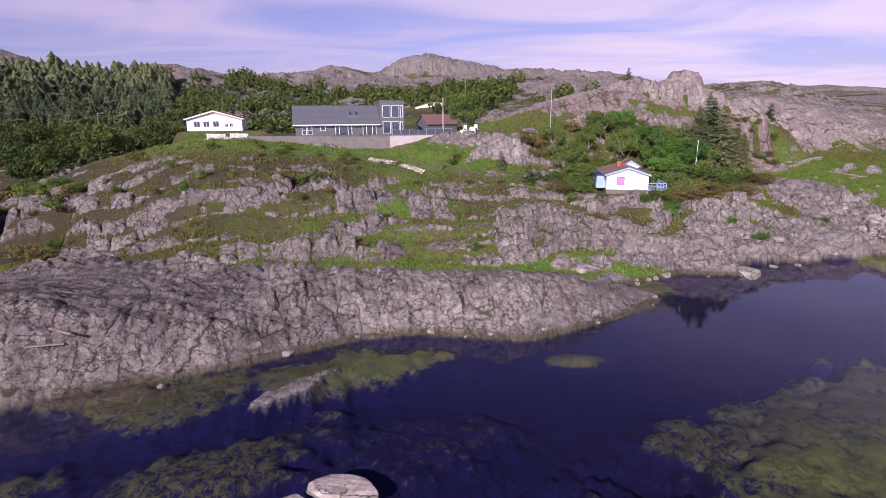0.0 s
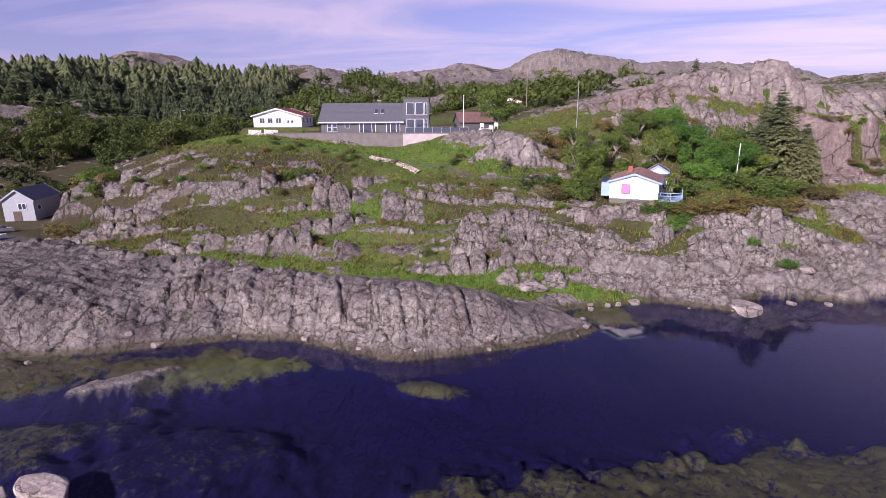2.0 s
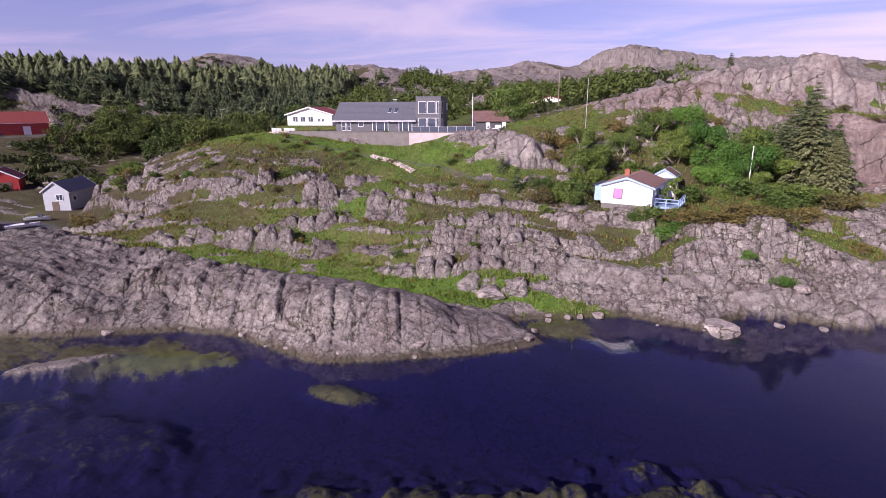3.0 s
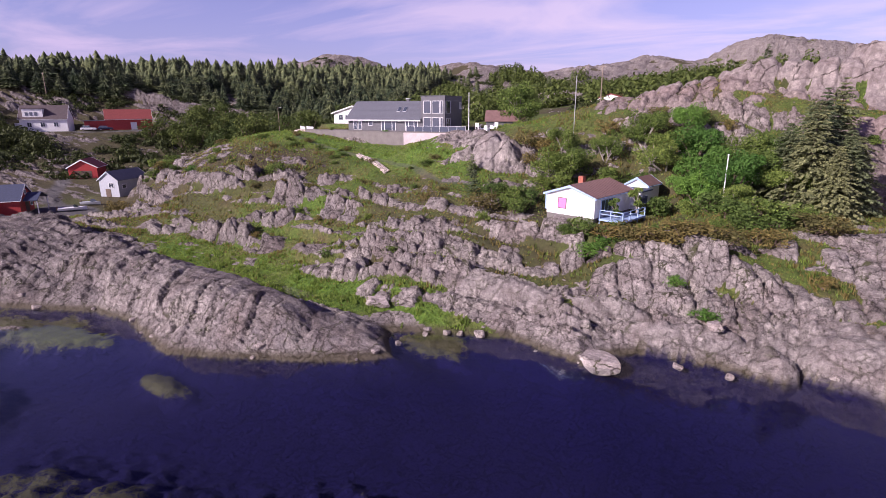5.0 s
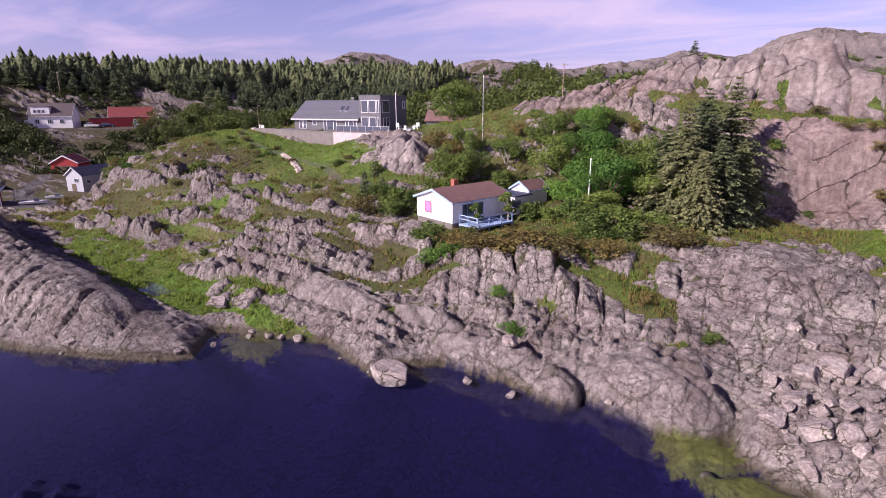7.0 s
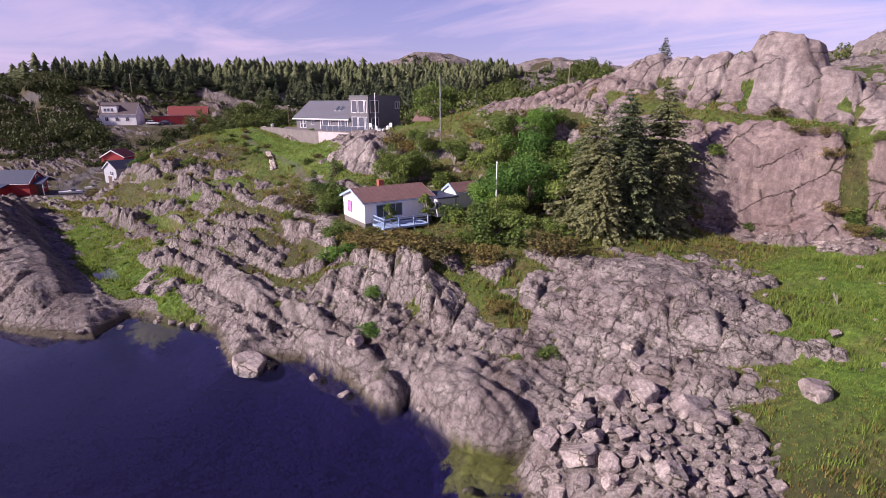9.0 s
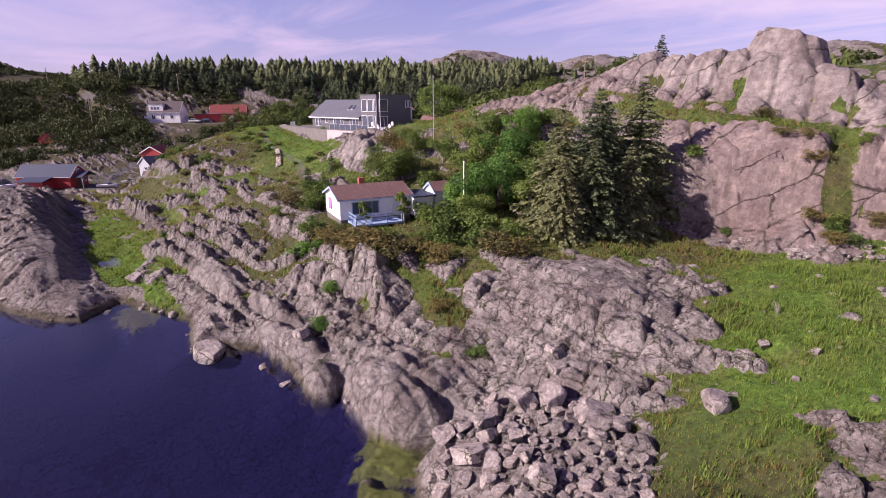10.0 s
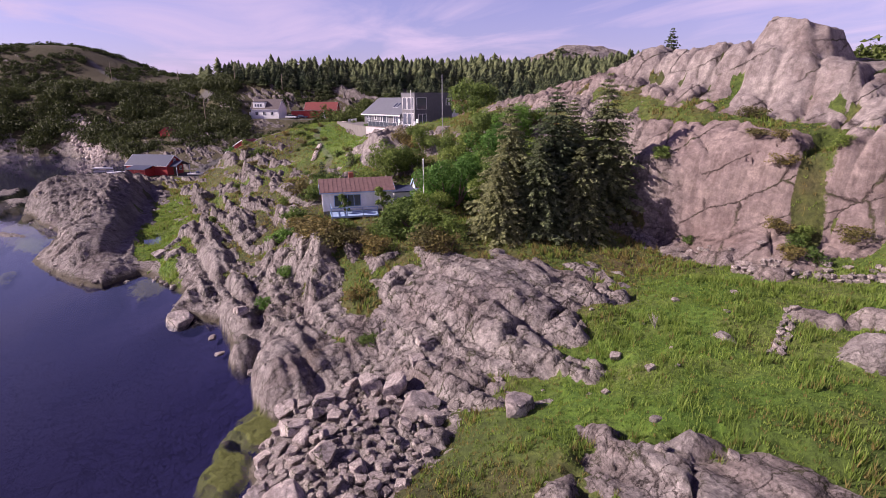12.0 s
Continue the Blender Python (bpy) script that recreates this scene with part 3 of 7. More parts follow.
coast.section(135, 11.8, 12.3, 13.3, 14.8, 15.6, 16.0, 16.7, 18.0, 20.0, 22.1, 23.6, 24.4, 24.9, 24.3, 22.0, 19.0)
village = Relief([-260, -190, -165, -145, -120, -100, -80])
village.section(-60, 22, 14, 4, 0.6, 0.6, 0.6, 0.6)
village.section(0, 27, 23, 8, 0.6, 0.6, 0.6, 0.6)
village.section(20, 29, 25, 12, 4, 0.6, 0.6, 0.6)
village.section(45, 31, 22, 12, 8, 4, 1.5, 1)
village.section(60, 32, 25, 15, 11, 7, 3.5, 1.5)
village.section(75, 33, 27, 18, 12.0, 9, 5, 2)
village.section(90, 34, 29, 18, 12.8, 10.2, 6.5, 4.5)
village.section(110, 34, 30, 21, 13.2, 11.0, 9, 8)
village.section(140, 35, 31, 26, 19, 13.5, 12, 12)
village.section(180, 36, 30, 28, 24, 17, 14.5, 14)
village.section(250, 36, 33, 31, 29, 24, 19, 17)
hills = Relief([-160, -100, -60, -20, 20, 60, 100, 140])
hills.section(135, 22, 12, 13, 15.5, 19.5, 25, 19, 14)
hills.section(160, 26, 14, 15, 18, 22, 25, 25, 20)
hills.section(200, 27, 18, 18, 21, 26.5, 26, 22, 18)
hills.section(260, 32, 26, 24, 25, 29, 30, 26, 20)
hills.section(340, 38, 36, 32, 31, 33, 36, 34, 24)
hills.section(450, 44, 42, 40, 38, 40, 42, 46, 36)
hills.section(600, 52, 52, 52, 56, 58, 54, 48, 40)
# rounded summits on the skyline and the western fell: x, y, radii, height above the rest
SUMMITS = [(-150, 540, 40, 30, 6), (-107, 590, 38, 40, 12), (-31, 639, 42, 50, 24), (43, 635, 50, 40, 14), (98, 551, 45, 40, 11), (138, 462, 40, 35, 11),
           (-304, 346, 50, 50, 20), (-188, 371, 40, 30, 10), (-300, -30, 60, 60, 25), (-255, 10, 50, 40, 1), (97, 175, 18, 14, 4),
           (54.5, 125, 3.9, 3.6, 3.3), (10.5, 93.6, 5.1, 3.0, 1.2), (38, 117, 6, 6, 1.0), (60, 88, 5, 3, 0.5), (-22, 96.6, 5, 1.4, 0.8)]

# rock steps: the foot of each face from west to east, and how much steeper than the broad slope it stands
STEPS = [(52, 104.2, 71, 115.0, 7.5, 2.2), (38, 115.5, 64, 120.5, 3.6, 1.8), (8.2, 91.0, 14.5, 91.6, 3.0, 1.4), (-3, 64.6, 34, 67.6, 1.7, 0.9), (-8, 67.8, 18, 70.2, 1.5, 0.9),
         (18, 75.3, 33, 75.0, 2.0, 1.0), (-40, 67.5, -20, 71.0, 2.2, 1.2), (-30, 62.5, -6, 65.0, 1.3, 0.9), (34, 72.3, 46, 76.5, 1.8, 1.0), (-16, 72.5, 4, 74.5, 1.3, 1.0), (-172, 116, -112, 147, 5.0, 2.5), (-185, 60, -150, 72, 6.0, 3.0), (16, 56.0, -42, 54.6, 2.0, 2.6)]


def steps(x, y):
    total = np.zeros_like(x)
    for ax, ay, bx, by, h, w in STEPS:
        L = math.hypot(bx - ax, by - ay)
        along = ((x - ax) * (bx - ax) + (y - ay) * (by - ay)) / L
        d = (-(x - ax) * (by - ay) + (y - ay) * (bx - ax)) / L + 1.2 * fbm(x / 5, y / 5, 57, 3) + 0.5 * (fbm(x / 1.3, y / 1.3, 58, 2))
        ends = smooth(along, -1.5, 2.5) * (1 - smooth(along, L - 2.5, L + 1.5))
        total += h * ends * (smooth(d, 0, w) - smooth(d, -1.6 * w, 4.2 * w))
    return total


HX, HY = np.arange(-420, 190, 1.25), np.arange(-160, 720, 1.25)


def broad():
    x, y = np.meshgrid(HX, HY)
    west = smooth(-70 - x, -10, 12)
    z = coast(x, y) * (1 - west) + village(x, y) * west
    north = smooth(y, 126, 142) * (1 - smooth(-x, 85, 115)) + smooth(y, 190, 250) * smooth(-x, 85, 115)
    z = z * (1 - north) + hills(x, y) * north
    for _ in range(3):
        z[1:-1] = (z[:-2] + 2 * z[1:-1] + z[2:]) / 4
        z[:, 1:-1] = (z[:, :-2] + 2 * z[:, 1:-1] + z[:, 2:]) / 4
    for sx, sy, rx, ry, h in SUMMITS:
        z += h * np.exp(-(((x - sx) / rx) ** 2 + ((y - sy) / ry) ** 2) ** (9.0 if rx == 3.9 else 1.5))
    return z


BROAD = broad()


def sample(x, y):
    fx = np.clip((x - HX[0]) / 1.25, 0, len(HX) - 1.001)
    fy = np.clip((y - HY[0]) / 1.25, 0, len(HY) - 1.001)
    i, j = fx.astype(int), fy.astype(int)
    a, b = fx - i, fy - j
    return (BROAD[j, i] * (1 - a) + BROAD[j, i + 1] * a) * (1 - b) + (BROAD[j + 1, i] * (1 - a) + BROAD[j + 1, i + 1] * a) * b


def patches(x, y, spots):
    total = np.zeros_like(x)
    for px, py, rx, ry, amount in spots:
        total += amount * np.exp(-(((x - px) / rx) ** 2 + ((y - py) / ry) ** 2) ** 1.5)
    return total


# where soil lies deep (plus) or the rock is bare (minus): x, y, radii, metres
DEEP = [(77.5, 97, 8, 13, 1.7), (68, 100, 6, 5, 1.0), (88, 102, 10, 14, 1.4), (-24, 89, 20, 5, 0.8), (-42, 92, 14, 7, 0.5), (-6, 85, 11, 5, 0.7), (4, 59.5, 24, 2.6, 1.6), (29, 64.3, 5, 1.6, 1.2), (25.5, 62.4, 8, 1.3, 2.4), (11, 108, 8, 7, 1.1), (30, 87, 9, 6, 1.0), (62, 117.2, 10, 1.3, 1.0), (58.5, 122.4, 3, 1.4, 1.3), (50, 120.2, 2.4, 1.1, 1.2), (45.5, 119, 3, 1, 1.1), (61.6, 121, 1.0, 3, 1.2), (52.5, 119.2, 0.7, 2.2, 1.2), (72, 121, 4, 6, 1.2)]
BARE = [(16, 124, 20, 11, -0.9), (36, 112, 8, 5, -0.4), (82, 126, 16, 9, -1.3), (100, 140, 20, 20, -1.3), (-168, 104, 14, 14, -1.6), (-150, 122, 14, 8, -1.0), (-120, 66, 30, 9, -0.8), (-8, 47, 40, 6, -2.4), (16, 52, 10, 5, -2.0), (52, 121.5, 20, 5.5, -0.8), (59, 110, 9, 3.5, -1.8), (59, 83, 7, 6, -1.1)]
BARE_SHORE = [(-52, 80, 14, 12, -0.3), (2.5, 96.2, 6, 2.6, -2.4), (-22, 96.4, 6, 1.5, -2.0), (11, 93, 5, 3, -2.0), (66, 77, 7, 5, -1.0), (45, 76, 9, 4, -0.6), (80.5, 85.6, 5, 1.6, -2.4), (77.5, 84.2, 3, 1.0, -1.8), (85, 88, 4, 2, -2.2), (64, 95, 5, 1.6, -1.2), (59, 86, 8, 7, -1.3), (40, 73, 9, 4, -0.6), (22, 70, 14, 4, -0.35), (48, 75, 8, 4, -0.5)]
LUSH = [(27, 63.2, 10, 2.4, 1.2), (75, 98, 12, 15, 1.0), (-20, 89, 24, 5, 0.7), (2, 59.4, 30, 4.5, 1.5), (62, 118.5, 12, 3, 0.35), (8, 108, 8, 6, 0.8), (-45, 93, 10, 5, 0.7), (-6, 77, 5, 7, 0.5), (-14, 92.5, 30, 6, 0.6), (73, 86, 9, 7, 0.5), (70, 105, 8, 6, 0.8)]
MASSIVE = [(-4, 54.5, 24, 3.4, 0.8), (86, 126, 24, 13, 1.0), (52, 121, 24, 10, 1.0), (61, 111, 11, 5, 1.0), (26, 113, 12, 9, 0.8), (11, 93, 5, 4, 1.0), (2.5, 96.2, 6, 3, 0.3), (57, 73, 5, 3, 0.8), (52, 71, 4, 2, 0.5)]
# rock darkened by black sea lichen and by shade put into its colour
LICHEN_SHADE = [(-34, 45, 26, 10, 0.9), (-6, 54.5, 26, 3.2, 0.9), (-70, 70, 22, 10, 0.7), (-120, 60, 40, 30, 0.8), (-150, 105, 60, 45, 0.95), (-16, 74, 34, 14, 0.5)]
# long smooth backs of rock, ground down by the ice
SLABS = [(-8, 53, 22, 2.6, 1.0), (-36, 46, 18, 9, 0.75), (-14, 45, 10, 6, 0.5), (12, 54.5, 10, 2.2, 1.0), (54.3, 124, 8, 5, 0.5), (64.5, 84.5, 8, 7.5, 0.4), (58, 88, 8, 5, 0.6), (82.5, 86.5, 7, 5, 0.65)]
# shoals that rise towards the surface: x, y, radii, turn, top height, weed
WEED_BEDS = [(-14, 28, 9, 3.5, 40, -0.55, 0.48), (-2, 30, 8, 5, 10, -0.8, 0.28), (-20, 35.5, 9, 3.2, 20, -0.32, 0.62), (-9, 39.5, 8, 3.0, 25, -0.3, 0.85), (-6, 40.5, 6, 2.0, 25, -0.35, 1.0), (28, 33, 15, 6.5, 18, -0.5, 0.62), (40, 36, 13, 7, 10, -0.45, 0.7), (35, 27, 16, 5, 5, -0.35, 0.98), (14, 22.5, 13, 3.5, 5, -0.5, 0.7), (11.5, 42, 2.6, 1.2, 10, -0.5, 0.9), (-32, 24, 8, 3, 20, -0.5, 0.8), (25, 60, 4, 2, 20, -0.3, 0.8)]
SHOALS = [(-12, 35, 5.5, 1.0, 52, 0.18, 0.2), (-27, 34.2, 3.5, 1.2, 10, 0.12, 0.3), (-23.5, 35.2, 2.0, 0.8, 15, 0.15, 0.3), (60.4, 70.9, 2.9, 2.4, 30, 0.1, 1.5), (63.5, 68.4, 2.8, 1.6, -10, 0.05, 1.4), (-48, 27, 9, 4, 10, 0.15, 0.3), (-63, 20, 10, 4, 0, 0.12, 0.3)]
# levelled ground: x, y, half sizes, turn, height
MEADOW = [(60.6, 102), (64, 101.6), (66.3, 98.5), (65.3, 93), (66.5, 90.9), (69, 89.9), (71.9, 89.8), (74, 87), (73, 85), (71, 82.5), (71.2, 80.5), (73.2, 78), (74.5, 75.5), (80, 76), (97, 80), (97, 112), (76, 112), (66, 107.5), (60, 105)]
# bosses of bare rock: x, y, half sizes, turn, heights of top and foot
OUTCROP = [(77.4, 83.0), (78.6, 85.2), (78.4, 86.6), (80.2, 88.6), (81.2, 90.3), (83, 91.4), (88, 94), (90, 88), (84, 82), (78, 80)]
BACKS = [(55.6, 73.0, 5.4, 2.6, 3, 3.4, -0.3), (49.8, 70.2, 1.9, 1.5, 10, 1.9, -0.4), (43.2, 69.9, 5.6, 1.4, 13, 2.7, 0.2), (25.5, 67.8, 8.5, 1.6, 9, 4.1, 1.0), (36.5, 70.2, 4.5, 1.2, 12, 3.3, 1.0), (62.5, 74.6, 2.6, 0.9, -22, 2.5, 0.3),
         (79.9, 98.9, 2.4, 1.6, 35, 9.9, 6.8), (75.3, 101.0, 1.9, 0.8, 15, 9.4, 7.4), (78.0, 102.6, 2.2, 1.0, 25, 10.0, 7.4), (79.8, 87.2, 1.7, 0.8, 60, 7.7, 5.8), (83.4, 97.0, 1.8, 1.5, 0, 8.9, 6.4), (73.6, 95.6, 0.9, 0.7, 0, 8.3, 6.8), (68.3, 106.6, 1.6, 0.8, 20, 9.0, 7.4)]
PADS = [(-16, 107.5, 18.5, 9.5, 3, 15.7), (-3.0, 108.5, 6.5, 9.5, 8, 15.7), (30.8, 84.8, 5.6, 5.8, -8, 7.7), (32.2, 93, 2.2, 2.6, -8, 8.9), (-52, 131, 9, 8, 14, 15.9),
        (6.6, 58.9, 1.9, 0.45, 8, 0.62), (-68.5, 74.5, 4, 5, 24, 2.6), (-71, 53, 8, 7, 56, 1.6), (-62, 64, 11, 6, 20, 1.5), (-150, 88, 7, 6, 57, 13.0), (-146, 110, 8, 6, 70, 13.0), (-94, 77, 5, 5, 52, 4.0)]


# trodden path, hill road and yard: width, strength, line
TRACKS = [(1.0, 0.38, [(-40, 97), (-31, 90.5), (-22, 88.4), (-14, 87.7), (-6.4, 87.2), (1, 86.8), (7.1, 85), (11, 86)]),
          (2.8, 0.8, [(-260, 8), (-209, 38), (-187, 56), (-168, 72), (-152, 80), (-140, 96), (-136, 112)]), (3.0, 0.9, [(-64, 62), (-80, 64), (-100, 76)])]


def land(x, y, step=0.25):
    """Height of the ground and the weights of what covers it."""
    s = inland(x, y)
    s = s + 0.9 * fbm(x / 3.5, y / 3.5, 3, 3) * smooth(np.abs(s), 0, 1.5) + 0.35 * fbm(x / 0.9, y / 0.9, 4, 2)
    base = sample(x, y)
    face = steps(x, y)
    rampv = 1 - np.exp(-np.clip(s, 0, None) / 2.2)
    near = 1 - smooth(np.maximum(np.abs(x - 14) - 100, np.abs(y - 80) - 70), 0, 60)
    # strata run along the shore and dip to the east
    wx, wy = x + 2.4 * fbm(x / 9, y / 9, 11, 2), y + 2.4 * fbm(x / 9, y / 9, 12, 2)
    ca, sa = math.cos(radians(12)), math.sin(radians(12))
    u, v = wx * ca + wy * sa, -wx * sa + wy * ca
    a1, _, _, at = cells(u / 4.8, v / 3.6, 21)
    e = 2.0
    slope = np.hypot(sample(x + e, y) - sample(x - e, y), sample(x, y + e) - sample(x, y - e)) / (2 * e)
    big, big_f, big_id = benches(u, v, 4.3, 2.9, 21, 1.7)
    small, _, _ = benches(u + 0.3 * big_id, v, 1.55, 1.25, 31, 0.7)
    d1, d2, dr, dt = cells(u / 0.95, v / 0.75, 35)
    c1, c2, cr, ct = cells(u / 11.0, v / 7.5, 41)
    m = np.clip(patches(x, y, MASSIVE), 0, 1)
    dome = 1 - a1 * a1 * 1.25
    crag = smooth(-6 - x, 0, 7) * smooth(53 - y, 0, 4)
    broken = np.maximum(smooth(fbm(x / 14, y / 14, 53, 2), -0.12, 0.12), np.maximum(0.55 * crag, patches(x, y, [(65, 84.5, 9, 8, 1.0)])))
    crease = np.abs(fbm(u / 2.6, v / 0.9, 72, 4)) - 0.09
    blocks = np.clip(4.3 * slope, 0.75, 2.3) * (big - 0.22) * (0.5 + 0.75 * smooth(fbm(x / 11, y / 11, 74, 2), -0.15, 0.15)) + (0.25 + 0.60 * broken) * (small - 0.22) + 0.16 * (dome - 0.45) + 0.15 * at
    blocks += (0.16 * (dr - 0.5) + 0.26 * dt - 0.16 * (1 - smooth((d2 - d1) / 0.22))) * (0.10 + 0.8 * broken)
    blocks += 1.5 * crease * (0.5 + 0.5 * broken) + 0.5 * (np.abs(fbm(u / 0.8, v / 0.8, 73, 3)) - 0.09)
    # upright joints part the seaward face into leaning slabs
    jn = (u + 0.35 * v) / 2.1 + 0.6 * fbm(u / 7, v / 7, 62, 2)
    jk = np.floor(jn + 0.5)
    jd = 0.5 - np.abs(jn + 0.5 - jk - 0.5)
    front = np.maximum(smooth(54 - y, 0, 3) * smooth(x + 15, 0, 4), 0.6 * smooth(y, 60, 62) * (1 - smooth(y, 80, 84)) * smooth(x, 14, 20))
    blocks = blocks * (1 - 0.35 * front) + front * (0.55 * (lattice(jk, 0 * jk, 64) - 0.5) - 0.7 * (1 - smooth(jd / 0.07)) * smooth(lattice(jk, 0 * jk, 63), 0.25, 0.6))
    # massive rock: upright rounded buttresses on the fell, one broad bulging face on the cliff
    panel = np.clip(patches(x, y, [(60.5, 109.5, 10, 5.0, 1.2)]), 0, 1)
    g_gap, g_id, g_tilt = joints(u / 3.3 + 0.9 * fbm(u / 9, v / 9, 46, 2), np.zeros_like(u), 47)
    butt = 1.3 * (1 - (1 - np.clip(g_gap / 0.5, 0, 1)) ** 2) + 0.7 * (g_id - 0.5) + 0.5 * g_tilt - 0.5 * (1 - smooth(g_gap / 0.06)) - 0.9
    whole = (1.7 - 1.1 * panel) * crease + 0.5 * (0.8 - c1 * c1) + 0.35 * ct - 0.5 * (1 - smooth((c2 - c1) / 0.035)) + (1 - panel) * (0.72 * butt + 0.45 * (big - 0.2)) + 0.12 * (small - 0.2)
    rough = fbm(x / 1.1, y / 1.1, 71, 3)
    shelf = 1 - smooth(np.abs((x - 49) * -0.245 + (y - 113.4) * 0.97) + 1.0 * fbm(x / 3, y / 3, 69, 3), 0.4, 1.3)
    shelf *= smooth(x, 46, 49) * (1 - smooth(x, 70, 76))
    whole *= 1 - 0.85 * shelf
    whole *= 1 - 0.9 * np.exp(-(((x - 54.5) / 3.7) ** 2 + ((y - 125) / 3.5) ** 2) ** 4)
    slab = np.clip(patches(x, y, SLABS), 0, 1)
    rock = (blocks * (1 - m) + whole * m) * (1 - 0.72 * slab) + (0.10 - 0.05 * m) * rough
    along, up = (x - 52) * 0.87 + (y - 104.2) * 0.49, base + face
    sheet = (up - 0.42 * along) / 2.7 + 0.7 * fbm(along / 6, up / 6, 48, 3)
    k = np.floor(sheet)
    s_gap, s_id, s_tilt = joints(along / 6.5 + 7.3 * lattice(k, 0 * k, 49) + 0.12 * up, k, 50)
    seam = np.minimum(np.minimum(sheet - k, k + 1 - sheet) * 2.7, s_gap * 6.5)
    rock += panel * m * (0.9 * (s_id - 0.5) * smooth(seam / 0.5) + 0.35 * s_tilt - 0.25 * (1 - smooth(seam / 0.45)))
    far_rock = 8.0 * fbm(x / 40, y / 40, 81, 5) + 4.0 * (0.55 - np.abs(fbm(x / 16, y / 16, 83, 4)) * 4) + 1.5 * (0.7 - c1 * c1)
    rock = rock * near + (far_rock + 0.5 * rock) * (1 - near) * smooth(y, 110, 260) + (0.9 * rock + 4.5 * fbm(x / 22, y / 22, 82, 4)) * (1 - near) * (1 - smooth(y, 110, 260))
    # soil fills the hollows
    deep = 0.10 + 0.28 * smooth(x, 20, 32) * smooth(y, 68, 73) * (1 - smooth(y, 98, 104)) + 0.30 * smooth(y, 76, 86) + 0.25 * smooth(12 - x, 0, 20) * smooth(y, 60, 64) * smooth(x, -46, -32) + patches(x, y, DEEP) + patches(x, y, BARE) + patches(x, y, BARE_SHORE) - 1.5 * smooth(7 - s, 0, 5.5) - 1.3 * smooth(slope, 0.75, 1.5) + 0.32 * smooth(18 - x, 0, 12) * smooth(y, 63, 67) - 1.6 * smooth(np.abs(face), 0.35, 0.9) + 1.3 * fbm(x / 9, y / 9, 91, 4) + 0.9 * fbm(x / 3.2, y / 3.2, 93, 3) * smooth(y, 58, 64) + 0.1 * smooth(y, 76, 88)
    deep += 1.3 * smooth(-x, 112, 145) * (1 - smooth(y, 66, 84)) + (0.3 - 1.1 * smooth(y, 130, 200)) * (1 - near) + 0.7 * smooth(-x, 150, 190) * (1 - smooth(y, 60, 90))
    meadow = ring_depth(x, y, MEADOW) + 1.4 * fbm(x / 3, y / 3, 94, 3)
    deep += 1.6 * smooth(meadow, -0.2, 0.8) - 0.75 * smooth(-meadow, 0.0, 1.0) * (1 - smooth(-meadow, 6, 10)) * smooth(x, 56, 60) * (1 - smooth(y, 99, 103))
    deep -= 2.6 * smooth(ring_depth(x, y, OUTCROP) + 2.6 * fbm(x / 2.2, y / 2.2, 89, 3), -0.2, 0.5)
    deep += 2.2 * shelf + 0.45 * smooth(big_f, 0.55, 0.85) * smooth(s, 1.5, 4.0) * (1 - m)
    turf = deep + 0.36 * fbm(x / 1.7, y / 1.7, 92, 3) + 0.25 * (dome - 0.5)
    cover = np.maximum(rock, turf) - 0.8 * np.clip(deep, 0, None)
    soil = smooth(turf - rock, -0.10, 0.14)
    z = (base + face) * rampv + cover * smooth(s, 0.0, 2.5) * np.clip(base / 2.2, 0.25, 1.0)
    # whalebacks and bosses of bare rock
    for px, py, rx, ry, turn, top, foot in BACKS:
        c, q = math.cos(radians(turn)), math.sin(radians(turn))
        d = (np.abs((x - px) * c + (y - py) * q) / rx) ** 2.4 + (np.abs(-(x - px) * q + (y - py) * c) / ry) ** 2.2 + 0.35 * fbm(x / 2.2, y / 2.2, 67, 3)
        back = np.where(d < 1, foot + (top - foot) * np.sqrt(np.clip(1 - d, 0, 1)) - 0.10 * (1 - smooth(g_gap * 4.4 / 0.5)) + 0.30 * (small - 0.2) + 1.4 * crease + 0.08 * rough, -9)
        hit = back > z
        z, soil, m = np.where(hit, back, z), np.where(hit, 0, soil), np.where(hit, 0.6, m)
        s = np.where(hit & (s < 0.3), 0.3, s)
    # grassy gully that parts the cliff
    t = np.clip(((x - 67.6) * -3.6 + (y - 108.5) * 7.5) / 69.2, 0, 1)
    gully = 1 - smooth(np.hypot(x - 67.6 + 3.6 * t, y - 108.5 - 7.5 * t) + 3.2 * fbm(x / 2.4, y / 2.4, 68, 4) - 0.5 * t, -0.25, 0.7)
    z = z - 1.1 * gully
    soil = np.maximum(soil, gully)
    # levelled plots
    built = np.zeros_like(x)
    for px, py, hx, hy, turn, pz in PADS:
        c, q = math.cos(radians(turn)), math.sin(radians(turn))
        dx, dy = (x - px) * c + (y - py) * q, -(x - px) * q + (y - py) * c
        w = 1 - smooth(np.maximum(np.abs(dx) - hx, np.abs(dy) - hy), 0.0, 1.0 if pz > 15.6 and px > -40 else 2.2)
        z = z * (1 - w) + pz * w
        built = np.maximum(built, w)
    soil = np.maximum(soil, built)
    # the foreshore and the sea floor
    floor = -0.12 - 2.6 * (1 - np.exp(np.clip(s, None, 0) / 5.0)) + 0.12 * fbm(x / 2, y / 2, 95, 3)
    weed, bright = 0.32 * np.exp(np.clip(s, -99, 0) / 1.1), np.zeros_like(x)
    for px, py, rx, ry, turn, top, amount in WEED_BEDS + SHOALS:
        c, q = math.cos(radians(turn)), math.sin(radians(turn))
